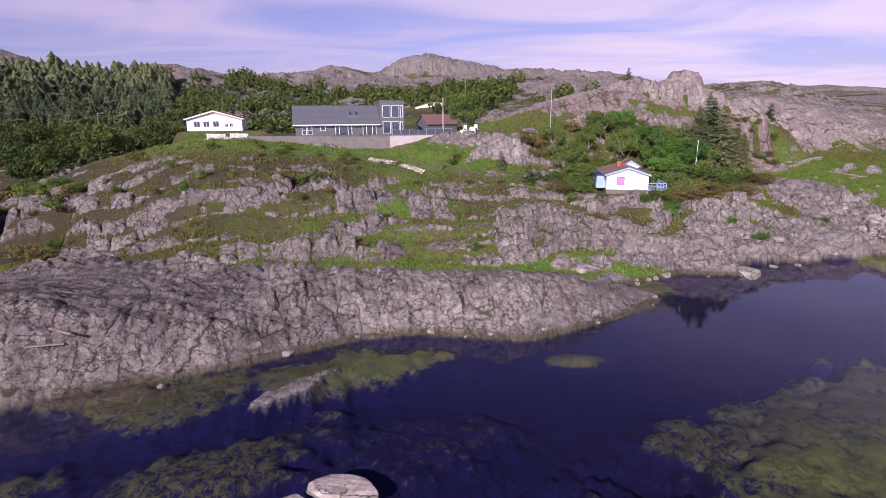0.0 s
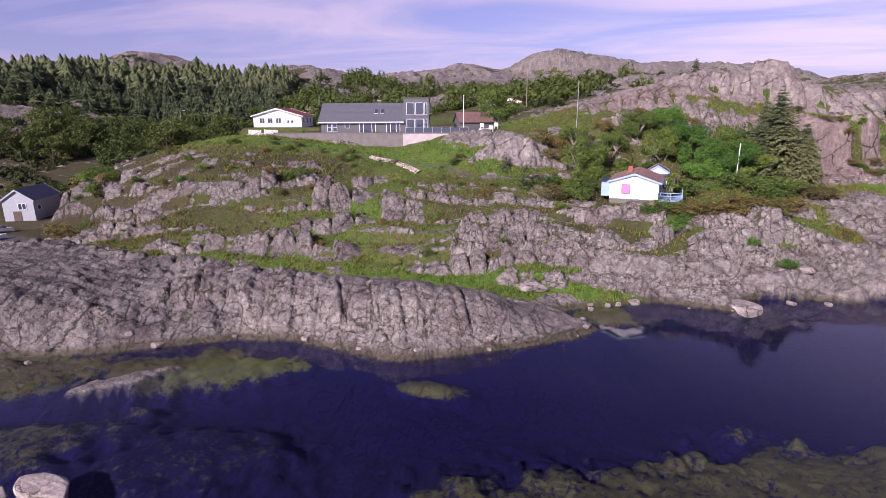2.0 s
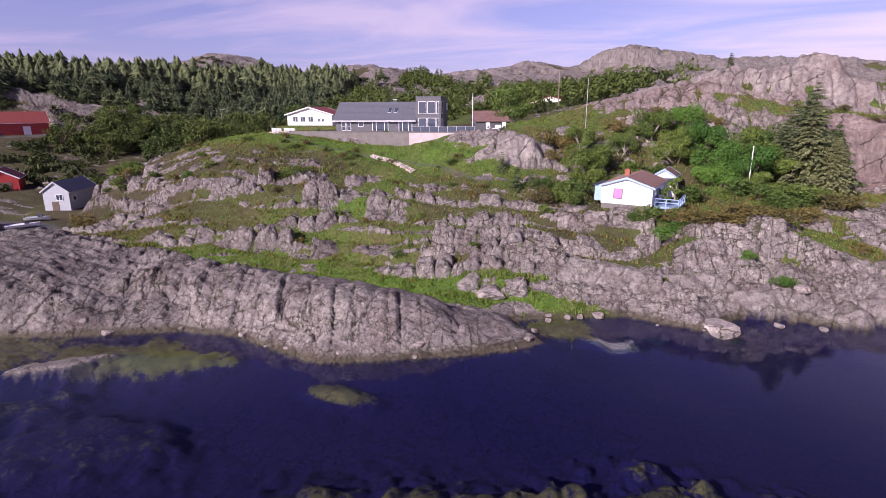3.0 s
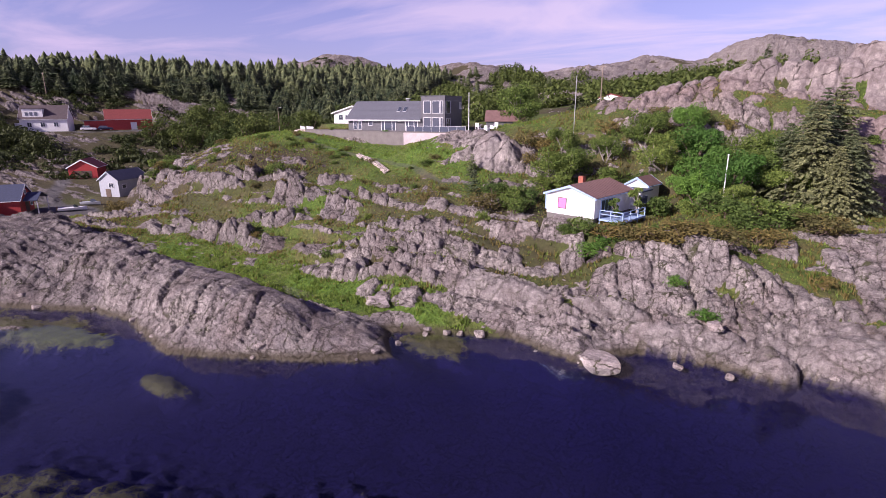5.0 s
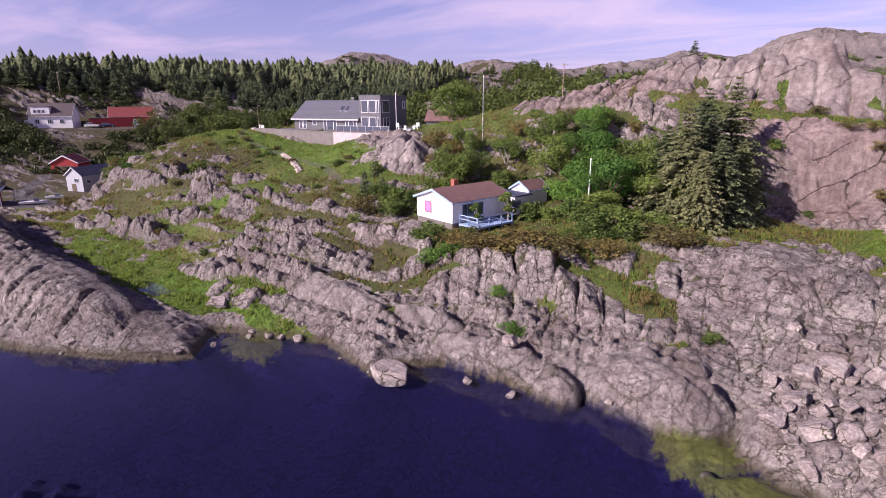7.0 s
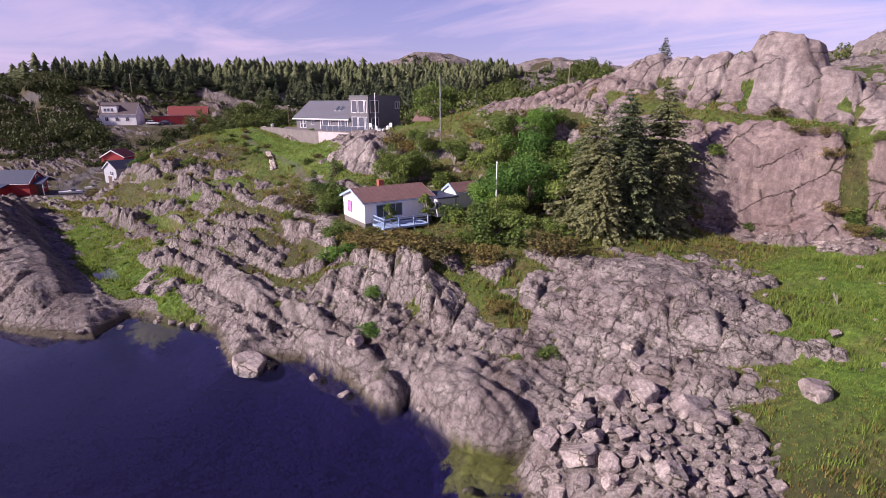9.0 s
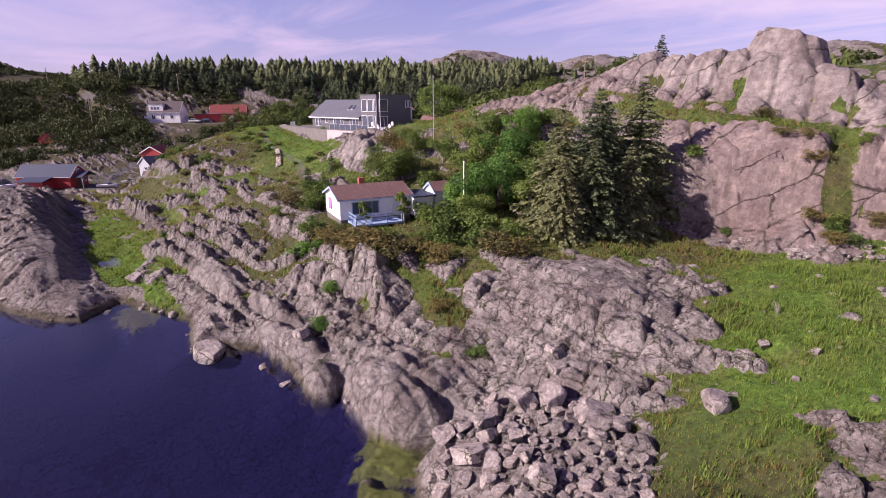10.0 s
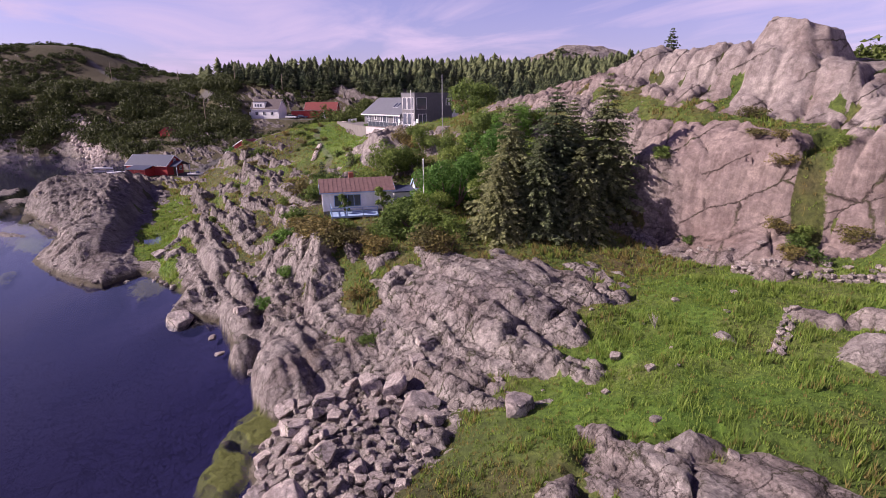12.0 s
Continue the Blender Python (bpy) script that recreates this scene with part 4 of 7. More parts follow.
        d = np.hypot(((x - px) * c + (y - py) * q) / rx, (-(x - px) * q + (y - py) * c) / ry) + 0.9 * fbm(x / 4, y / 4, 97, 4) + 0.7 * fbm(x / 1.1, y / 1.1, 96, 3)
        w = 1 - smooth(d, 0.55, 1.25)
        rise = 1 - smooth(d, 0.2, 1.5) if top < 0 else w
        floor = np.maximum(floor, floor * (1 - rise) + (top + (0.04 if top < 0 else 0.16) * rough) * rise)
        weed = np.maximum(weed, amount * w)
        bright = np.maximum(bright, np.where(amount > 0.97, 0.7 * w, 0))
    wet = s < 0
    z = np.where(wet, np.minimum(floor, 0.35), np.maximum(z, -0.12 + 0.25 * np.clip(s, 0, 1)))
    tide = (1 - smooth(z, 0.25, 0.75)) * (s > -3) * smooth(y, 0, 20)
    bright = np.where(weed > 1.25, bright, np.where(z < -0.1, bright, 0))
    sea = np.where((z < -0.04) | (bright > 0.3), 1.0, 0.0) * wet
    lush = np.clip(patches(x, y, LUSH) + 0.7 * fbm(x / 6, y / 6, 98, 3), 0, 1)
    heath = np.clip(np.maximum(2.6 * fbm(x / 11, y / 11, 99, 4) + 0.2 + 0.55 * smooth(-6 - x, 0, 22) * (1 - smooth(y, 84, 90)) + 0.35 * (1 - near), 0.9 * smooth(-x, 56, 84)), 0, 1) * (1 - np.clip(patches(x, y, LUSH), 0, 1))
    road = 1 - smooth(np.hypot((x + 64) / 9, (y - 62) / 4.5), 0.8, 1.1)
    for width, strength, pts in TRACKS:
        for (ax, ay), (bx, by) in zip(pts[:-1], pts[1:]):
            t = np.clip(((x - ax) * (bx - ax) + (y - ay) * (by - ay)) / ((bx - ax) ** 2 + (by - ay) ** 2), 0, 1)
            d = np.hypot(x - ax - t * (bx - ax), y - ay - t * (by - ay)) + 0.5 * fbm(x / 2, y / 2, 44, 2)
            road = np.maximum(road, strength * (1 - smooth(d, 0.35 * width, 0.65 * width)))
    return z, dict(soil=soil, lush=lush, heath=heath, tide=tide, sea=sea, weed=weed, bright=bright, gravel=road, massive=m, rust=m * smooth(y, 98, 106) * (1 - 0.65 * smooth(y, 114, 118)), lichen_shade=np.clip(patches(x, y, LICHEN_SHADE) * (0.7 + 1.4 * fbm(x / 5, y / 5, 66, 3)), 0, 1))


def height(x, y):
    z, _ = land(np.array([float(x)]), np.array([float(y)]))
    return float(z[0])


def heights(pts):
    a = np.array(pts, float)
    return land(a[:, 0], a[:, 1])[0]


def grid_lines(*runs):
    out = [np.arange(a, b, s) for a, b, s in runs]
    return np.concatenate(out)


def stretch(start, end, first, n):
    k = np.linspace(0, 1, n + 1)[1:]
    return start + np.sign(end - start) * (first * n * k + (abs(end - start) - first * n) * k ** 3)


def build_ground():
    gx = np.concatenate([stretch(-340, -3500, 5, 22)[::-1], grid_lines((-340, -230, 2.5), (-230, -70, 0.9), (-70, -32, 0.25), (-32, 72, 0.2), (72, 98, 0.25), (98, 200, 1.4)), stretch(200, 3500, 3, 22)])
    gy = np.concatenate([stretch(-120, -1500, 6, 14)[::-1], grid_lines((-120, 16, 2.0)), grid_lines((16, 36, 0.4), (36, 84, 0.2), (84, 126, 0.25), (126, 240, 0.9), (240, 720, 3.5)), stretch(720, 4000, 6, 18)])
    x, y = np.meshgrid(gx, gy)
    z, weights = land(x.ravel(), y.ravel())
    nx, ny = len(gx), len(gy)
    far = smooth(np.hypot(np.maximum(np.abs(x.ravel() + 60) - 300, 0), np.maximum(np.abs(y.ravel() - 350) - 380, 0)), 0, 900)
    z = z * (1 - far) + np.minimum(z, 6.0) * far
    co = np.stack([x.ravel(), y.ravel(), z], 1).astype(np.float32)
    i, j = np.meshgrid(np.arange(nx - 1), np.arange(ny - 1))
    k = (j * nx + i).ravel()
    quads = np.stack([k, k + 1, k + nx + 1, k + nx], 1).astype(np.int32)
    me = bpy.data.meshes.new("ground")
    me.vertices.add(len(co)); me.vertices.foreach_set("co", co.ravel())
    me.loops.add(quads.size); me.loops.foreach_set("vertex_index", quads.ravel())
    me.polygons.add(len(quads)); me.polygons.foreach_set("loop_start", np.arange(0, quads.size, 4, dtype=np.int32))
    me.polygons.foreach_set("use_smooth", np.ones(len(quads), bool))
    me.update(calc_edges=True)
    for name, w in weights.items():
        me.attributes.new(name, "FLOAT", "POINT").data.foreach_set("value", w.astype(np.float32))
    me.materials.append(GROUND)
    return tagged(new("ground", me), "rocky coastal ground of grey-mauve gneiss with grass in its hollows", "ground", kind="structure")


build_ground()


def build_water():
    bm = bmesh.new()
    bmesh.ops.create_grid(bm, x_segments=8, y_segments=8, size=1)
    for v in bm.verts:
        v.co.x, v.co.y = v.co.x * 3500, v.co.y * 1700 - 1600
    me = bpy.data.meshes.new("water")
    bm.to_mesh(me); bm.free()
    me.materials.append(WATER)
    sheet = new("water", me)
    sheet.visible_shadow = False
    return tagged(sheet, "calm dark blue sea water in a sheltered cove", "water", kind="structure")


build_water()

def build_pool():
    """A small tide pool behind the headland."""
    bm = bmesh.new()
    ring = [bm.verts.new((6.6 + (3.4 + 0.5 * math.sin(3 * a)) * math.cos(a), 58.9 + (1.5 + 0.3 * math.cos(2 * a)) * math.sin(a) + 0.14 * 3 * math.cos(a), 0.95)) for a in (math.tau * k / 28 for k in range(28))]
    bm.faces.new(ring)
    me = bpy.data.meshes.new("tide_pool")
    bm.to_mesh(me); bm.free()
    me.materials.append(WATER)
    pool = new("tide_pool", me)
    pool.visible_shadow = False
    return tagged(pool, "shallow still tide pool in the green gully", "water", kind="structure")


build_pool()

# ---- helpers for things ----
def mesh_of(name, bm, mat, soft=False):
    me = bpy.data.meshes.new(name)
    bm.to_mesh(me); bm.free()
    for m in (mat if isinstance(mat, (list, tuple)) else [mat]):
        me.materials.append(m)
    if soft:
        me.polygons.foreach_set("use_smooth", [True] * len(me.polygons))
    return me


def thing(name, m, label, category, group=""):
    ob = new(name)
    ob.empty_display_size = 0.2
    ob.matrix_world = m
    return tagged(ob, label, category, group)


def part(name, bm, mat, parent, label="", m=None, soft=False):
    ob = new(name, mesh_of(name, bm, mat, soft))
    ob.parent = parent
    if m is not None:
        ob.matrix_basis = m
    return tagged(ob, label)


def box(bm, x0, y0, z0, x1, y1, z1, bevel=0.0):
    r = bmesh.ops.create_cube(bm, size=1)
    bmesh.ops.transform(bm, matrix=Matrix.Translation(((x0 + x1) / 2, (y0 + y1) / 2, (z0 + z1) / 2)) @ Matrix.Diagonal((abs(x1 - x0), abs(y1 - y0), abs(z1 - z0), 1)), verts=r["verts"])
    if bevel:
        bmesh.ops.bevel(bm, geom=list({e for v in r["verts"] for e in v.link_edges}), offset=bevel, segments=1, affect="EDGES")
    return bm


def boxed(*a, bevel=0.0):
    return box(bmesh.new(), *a, bevel=bevel)


def rod(bm, p, q, r0, r1, sides=8):
    p, q = Vector(p), Vector(q)
    d = q - p
    r = bmesh.ops.create_cone(bm, cap_ends=True, segments=sides, radius1=r0, radius2=r1, depth=d.length)
    bmesh.ops.transform(bm, matrix=Matrix.Translation((p + q) / 2) @ d.to_track_quat("Z", "Y").to_matrix().to_4x4(), verts=r["verts"])
    return bm


def prism(bm, pts, y0, y1):
    """A solid with the outline pts in x and z, from y0 to y1."""
    a = [bm.verts.new((x, y0, z)) for x, z in pts]
    b = [bm.verts.new((x, y1, z)) for x, z in pts]
    bm.faces.new(a); bm.faces.new(b[::-1])
    for i in range(len(pts)):
        j = (i + 1) % len(pts)
        bm.faces.new((a[j], a[i], b[i], b[j]))
    bmesh.ops.recalc_face_normals(bm, faces=bm.faces)
    return bm


def window(parent, x, z, w, h, m, frame_mat=None, bars=1, cross=0, glass=None, name="window"):
    """A framed window in a wall that faces local -y; m places the wall's foot."""
    f = 0.07
    bm = bmesh.new()
    for a in ((x - w / 2 - f, z - f, x + w / 2 + f, z), (x - w / 2 - f, z + h, x + w / 2 + f, z + h + f), (x - w / 2 - f, z, x - w / 2, z + h), (x + w / 2, z, x + w / 2 + f, z + h)):
        box(bm, a[0], -0.07, a[1], a[2], 0.03, a[3])
    for k in range(1, bars):
        cx = x - w / 2 + w * k / bars
        box(bm, cx - 0.03, -0.06, z, cx + 0.03, 0.02, z + h)
    for k in range(1, cross + 1):
        cz = z + h * k / (cross + 1)
        box(bm, x - w / 2, -0.055, cz - 0.02, x + w / 2, 0.02, cz + 0.02)
    win = part(name, bm, frame_mat or TRIM, parent, m=m)
    part("pane", boxed(x - w / 2, -0.03, z, x + w / 2, 0.0, z + h), glass or GLASS, win)
    return win


def battens(parent, length, z1, m, mat, pitch=0.3):
    """Upright battens on a boarded wall that faces local -y."""
    me = mesh_of("batten", boxed(-0.025, -0.018, 0.0, 0.025, 0.0, z1), mat)
    n = int((length - 0.1) / pitch)
    for k in range(n + 1):
        o = new("batten", me)
        o.parent = parent
        o.matrix_basis = m @ pose(0.05 + (length - 0.1) * k / n, 0, 0)


def gable_house(name, label, m, width, depth, eave, ridge, wall_mat, roof_mat, trim=None, foot=0.6, over=0.35, foot_mat=None, ribs=0.0, offset=0.0, category="house"):
    """A house whose gable faces local -y; its ridge runs along y at x = width / 2 + offset. Returns the house."""
    h = thing(name, m, label, category)
    rx = width / 2 + offset
    part("wall", prism(bmesh.new(), [(0, 0), (width, 0), (width, eave), (rx, ridge), (0, eave)], 0, depth), wall_mat, h)
    if foot:
        part("foundation", boxed(0.04, 0.04, -foot, width - 0.04, depth - 0.04, -0.003), foot_mat or CONCRETE, h)
    t = 0.14
    for sign, x_e in ((-1, 0), (1, width)):
        run = abs(x_e - rx)
        k = (ridge - eave) / run
        xe, ze = x_e + sign * over, eave - k * over
        bm = prism(bmesh.new(), [(rx, ridge + 0.012), (xe, ze + 0.012), (xe, ze + t), (rx, ridge + t + 0.05)], -over, depth + over)
        roof = part("roof", bm, roof_mat, h)
        if ribs:
            n = int((depth + 2 * over) / ribs)
            rib = mesh_of("roof_rib", prism(bmesh.new(), [(rx, ridge + t + 0.04), (xe, ze + t - 0.01), (xe, ze + t + 0.025), (rx, ridge + t + 0.08)], -0.03, 0.03), roof_mat)
            for i in range(n + 1):
                o = new("roof_rib", rib)
                o.parent = roof
                o.matrix_basis = pose(0, -over + (depth + 2 * over) * i / n, 0)
        if trim:
            for yy in (-over - 0.03, depth + over + 0.002):
                part("bargeboard", prism(bmesh.new(), [(rx, ridge + t + 0.07), (xe + sign * 0.02, ze + t + 0.03), (xe + sign * 0.02, ze - 0.08), (rx, ridge - 0.09)], yy, yy + 0.028), trim, roof)
            part("gutter", boxed(min(xe, xe + sign * 0.09), -over, ze - 0.02, max(xe, xe + sign * 0.09), depth + over, ze + 0.07), trim, roof)
    return h


def turned(x, y, z, deg):
    return pose(x, y, z, 0, 0, deg)


SIDE_R = lambda width: pose(width, 0, 0, 0, 0, 90)


# ---- the dark grey house on its terrace ----
def main_house():
    m = turned(-27.2, 100.1, 15.75, 15)
    h = thing("house", m, "dark grey timber house with slate roof and a two-storey glazed tower", "house")
    L, D, E, R = 15.7, 8.4, 2.35, 5.3
    prof = [(0, 0), (D, 0), (D, E), (D / 2, R), (0, E)]
    bm = bmesh.new()
    turn = Matrix(((0, 1, 0, 0), (1, 0, 0, 0), (0, 0, 1, 0), (0, 0, 0, 1)))
    prism(bm, prof, 0, L)
    bmesh.ops.transform(bm, matrix=turn, verts=bm.verts)
    bmesh.ops.recalc_face_normals(bm, faces=bm.faces)
    part("wall", bm, CHARCOAL, h)
    part("foundation", boxed(0.05, 0.05, -1.0, L + 4.6, D, -0.003), CONCRETE, h)
    for sign in (-1, 1):
        ye = -0.55 if sign < 0 else D + 0.55
        k = (R - E) / (D / 2)
        ze = E - k * 0.55
        bm = prism(bmesh.new(), [(D / 2, R + 0.01), (ye, ze + 0.01), (ye, ze + 0.16), (D / 2, R + 0.2)], -0.4, L - 0.01)
        bmesh.ops.transform(bm, matrix=turn, verts=bm.verts)
        bmesh.ops.recalc_face_normals(bm, faces=bm.faces)
        roof = part("roof", bm, SLATE, h)
        if sign < 0:
            part("gutter", boxed(-0.45, -0.66, ze - 0.06, L, -0.55, ze + 0.08), TRIM, roof)
            part("fascia", boxed(-0.45, -0.549, ze - 0.16, L, -0.51, ze + 0.0), TRIM, roof)
            for u0, dark in ((9.9, 0), (11.1, 0), (14.0, 1), (14.45, 1), (14.9, 1)):
                f0, f1 = (0.36, 0.60) if not dark else (0.34, 0.42)
                w = 0.75 if not dark else 0.3
                pts = []
                for f in (f0, f1):
                    pts.append((D / 2 + (ye - D / 2) * f, R + 0.2 + (ze + 0.16 - R - 0.2) * f))
                bm = prism(bmesh.new(), [(pts[0][0], pts[0][1] - 0.02), (pts[1][0], pts[1][1] - 0.02), (pts[1][0], pts[1][1] + 0.07), (pts[0][0], pts[0][1] + 0.07)], u0, u0 + w)
                bmesh.ops.transform(bm, matrix=turn, verts=bm.verts)
                bmesh.ops.recalc_face_normals(bm, faces=bm.faces)
                sk = part("skylight", bm, STEEL if not dark else CHARCOAL, roof)
                if not dark:
                    bm = prism(bmesh.new(), [(pts[0][0] - 0.08, pts[0][1] + 0.01), (pts[1][0] + 0.08, pts[1][1] + 0.14), (pts[1][0] + 0.08, pts[1][1] + 0.145), (pts[0][0] - 0.08, pts[0][1] + 0.075)], u0 + 0.07, u0 + w - 0.07)
                    bmesh.ops.transform(bm, matrix=turn, verts=bm.verts)
                    part("pane", bm, GLASS, sk)
    # windows and glazed doors of the long front
    o = pose(0, 0, 0)
    window(h, 1.6, 0.25, 0.7, 1.5, o, bars=1, cross=1)
    window(h, 2.6, 0.25, 0.7, 1.5, o, bars=1, cross=1)
    window(h, 5.0, 0.95, 0.85, 0.85, o)
    for u0, u1 in ((7.2, 10.4), (12.3, 15.0)):
        d = part("glazed_door", boxed(u0, -0.05, 0.05, u1, 0.01, 2.1), CHARCOAL, h)
        part("pane", boxed(u0 + 0.1, -0.07, 0.12, u1 - 0.1, -0.051, 2.02), GLASS, d)
        for c in (u0 + 0.1, u0 + 0.8, u1 - 0.8, u1 - 0.1):
            part("mullion", boxed(c - 0.05, -0.10, 0.08, c + 0.05, -0.071, 2.06), TRIM, d)
    # tower
    t0, t1, TD, TH = L, 20.4, 9.0, 6.25
    bm = boxed(t0, -0.12, 0, t1, TD, TH)
    tower = part("tower", bm, CHARCOAL, h, "two-storey dark clad tower with large windows")
    part("parapet", boxed(t0 - 0.06, -0.18, TH + 0.002, t1 + 0.06, TD + 0.06, TH + 0.14), SLATE, tower)
    mt = pose(0, -0.14, 0)
    for z0 in (0.35, 3.3):
        window(tower, t0 + 1.25, z0, 1.35, 2.1, mt)
        window(tower, t0 + 2.95, z0, 1.35, 2.1, mt)
        window(tower, t0 + 4.15, z0, 0.35, 2.1, mt)
    me = pose(t1 + 0.02, 0, 0, 0, 0, 90)
    window(tower, 1.5, 3.3, 2.2, 2.1, me)
    window(tower, 1.6, 0.2, 1.8, 2.1, me, bars=2)
    window(tower, 7.8, 4.0, 0.5, 1.2, me)
    window(tower, 8.6, 4.0, 0.4, 1.2, me)
    # chimney and aerial
    ch = part("chimney", boxed(10.2, 5.2, 4.2, 10.8, 5.8, 5.9), CHARCOAL, h)
    part("cap", boxed(10.1, 5.1, 5.9, 10.9, 5.9, 6.0), STEEL, ch)
    return h


main_house()


def terrace():
    t = thing("terrace_wall", pose(0, 0, 0), "weathered concrete retaining wall below the house terrace", "wall")
    pts = [(-34.5, 95.3), (-24, 95.4), (-9.4, 95.9)]
    for (ax, ay), (bx, by) in zip(pts[:-1], pts[1:]):
        L = math.hypot(bx - ax, by - ay)
        m = turned(ax, ay, 0, math.degrees(math.atan2(by - ay, bx - ax)))
        part("wall", boxed(0, 0, 12.2, L - 0.003, 0.3, 15.85), CONCRETE, t, m=m)
        part("coping", boxed(0, -0.05, 15.853, L - 0.003, 0.36, 15.97), CONCRETE, t, m=m)
    L = math.hypot(11.4, 2.6)
    m = turned(-9.4, 95.9, 0, math.degrees(math.atan2(2.6, 11.4)))
    part("wall", boxed(0, 0, 12.6, L, 0.3, 15.95), PINKISH, t, "pale rendered stretch of wall", m=m)
    part("coping", boxed(0, -0.05, 15.953, L, 0.36, 16.05), CONCRETE, t, m=m)
    d = thing("terrace_floor", pose(0, 0, 0), "grey paved house terrace", "terrace")
    bm = bmesh.new()
    vs = [bm.verts.new((x, y, 15.78)) for x, y in ((-34, 95.65), (-9.4, 96.2), (2.0, 98.8), (1.5, 106), (-6, 108), (-28, 101.5), (-34, 101))]
    f = bm.faces.new(vs)
    r = bmesh.ops.extrude_face_region(bm, geom=[f])
    bmesh.ops.translate(bm, vec=(0, 0, -0.4), verts=[v for v in r["geom"] if isinstance(v, bmesh.types.BMVert)])
    bmesh.ops.recalc_face_normals(bm, faces=bm.faces)
    part("paving", bm, CONCRETE, d)


terrace()


def cabin():
    m = turned(25.0, 81.2, 8.35, -8.3)
    W, D, E, R = 6.1, 8.3, 2.25, 3.25
    c = gable_house("cabin", "small white wooden cabin with a brown-red sheet roof", m, W, D, E, R, WHITE, BROWN_ROOF, PALE_BLUE, 1.2, 0.3, ribs=0.5, category="cabin")
    window(c, 2.05, 0.75, 0.95, 1.1, pose(0, -0.01, 0), BROWN_ROOF, glass=PINK_BLIND)
    battens(c, W, E, pose(0, 0, 0), WHITE)
    side = SIDE_R(W)
    battens(c, D, E - 0.1, side, WHITE)
    window(c, 2.9, 0.55, 3.0, 1.3, side @ pose(0, -0.02, 0), PALE_BLUE, bars=4)
    part("chimney", boxed(1.9, 3.4, 2.6, 2.5, 4.0, 4.0), BRICK_RED, c, "red brick chimney")
    a = part("annex", boxed(3.2, D + 0.003, 0, W + 1.2, D + 2.4, 2.1), WHITE, c, "white rear annex with a flat blue-grey roof")
    part("annex_roof", boxed(3.0, D - 0.2, 2.103, W + 1.5, D + 2.7, 2.25), BLUE_ROOF, a)
    part("annex_window", boxed(3.9, D - 0.03, 0.9, 5.2, D + 0.0, 1.8), GLASS, a, m=pose(3.0, 0.0, 0))
    le = part("lean_to", boxed(-1.3, 1.6, 0, -0.003, 6.0, 1.95), PALE_BLUE, c, "pale blue lean-to")
    part("lean_to_roof", boxed(-1.5, 1.4, 1.953, -0.003, 6.2, 2.05), BLUE_ROOF, le)
    dk = thing("deck", m, "pale blue wooden deck with a slatted railing beside the cabin", "deck")
    part("planking", boxed(W + 0.05, 0.8, -0.25, W + 3.0, 6.2, -0.05), PALE_BLUE, dk)
    for k, (px, py) in enumerate(((W + 2.9, 0.9), (W + 2.9, 2.6), (W + 2.9, 4.4), (W + 2.9, 6.1), (W + 1.5, 0.9), (W + 0.2, 0.9))):
        part("post", boxed(px - 0.05, py - 0.05, -1.0, px + 0.05, py + 0.05, 0.9), PALE_BLUE, dk)
    for zz in (0.45, 0.85):
        part("rail", boxed(W + 2.87, 0.95, zz, W + 2.93, 6.05, zz + 0.08), PALE_BLUE, dk)
        part("rail", boxed(W + 0.2, 0.87, zz, W + 2.84, 0.93, zz + 0.08), PALE_BLUE, dk)
    gable_house("shed", "small white wooden shed with a brown roof", turned(30.7, 91.6, 8.95, -8), 2.7, 3.4, 1.9, 2.7, WHITE, BROWN_ROOF, PALE_BLUE, 0.8, 0.2, category="shed")


cabin()


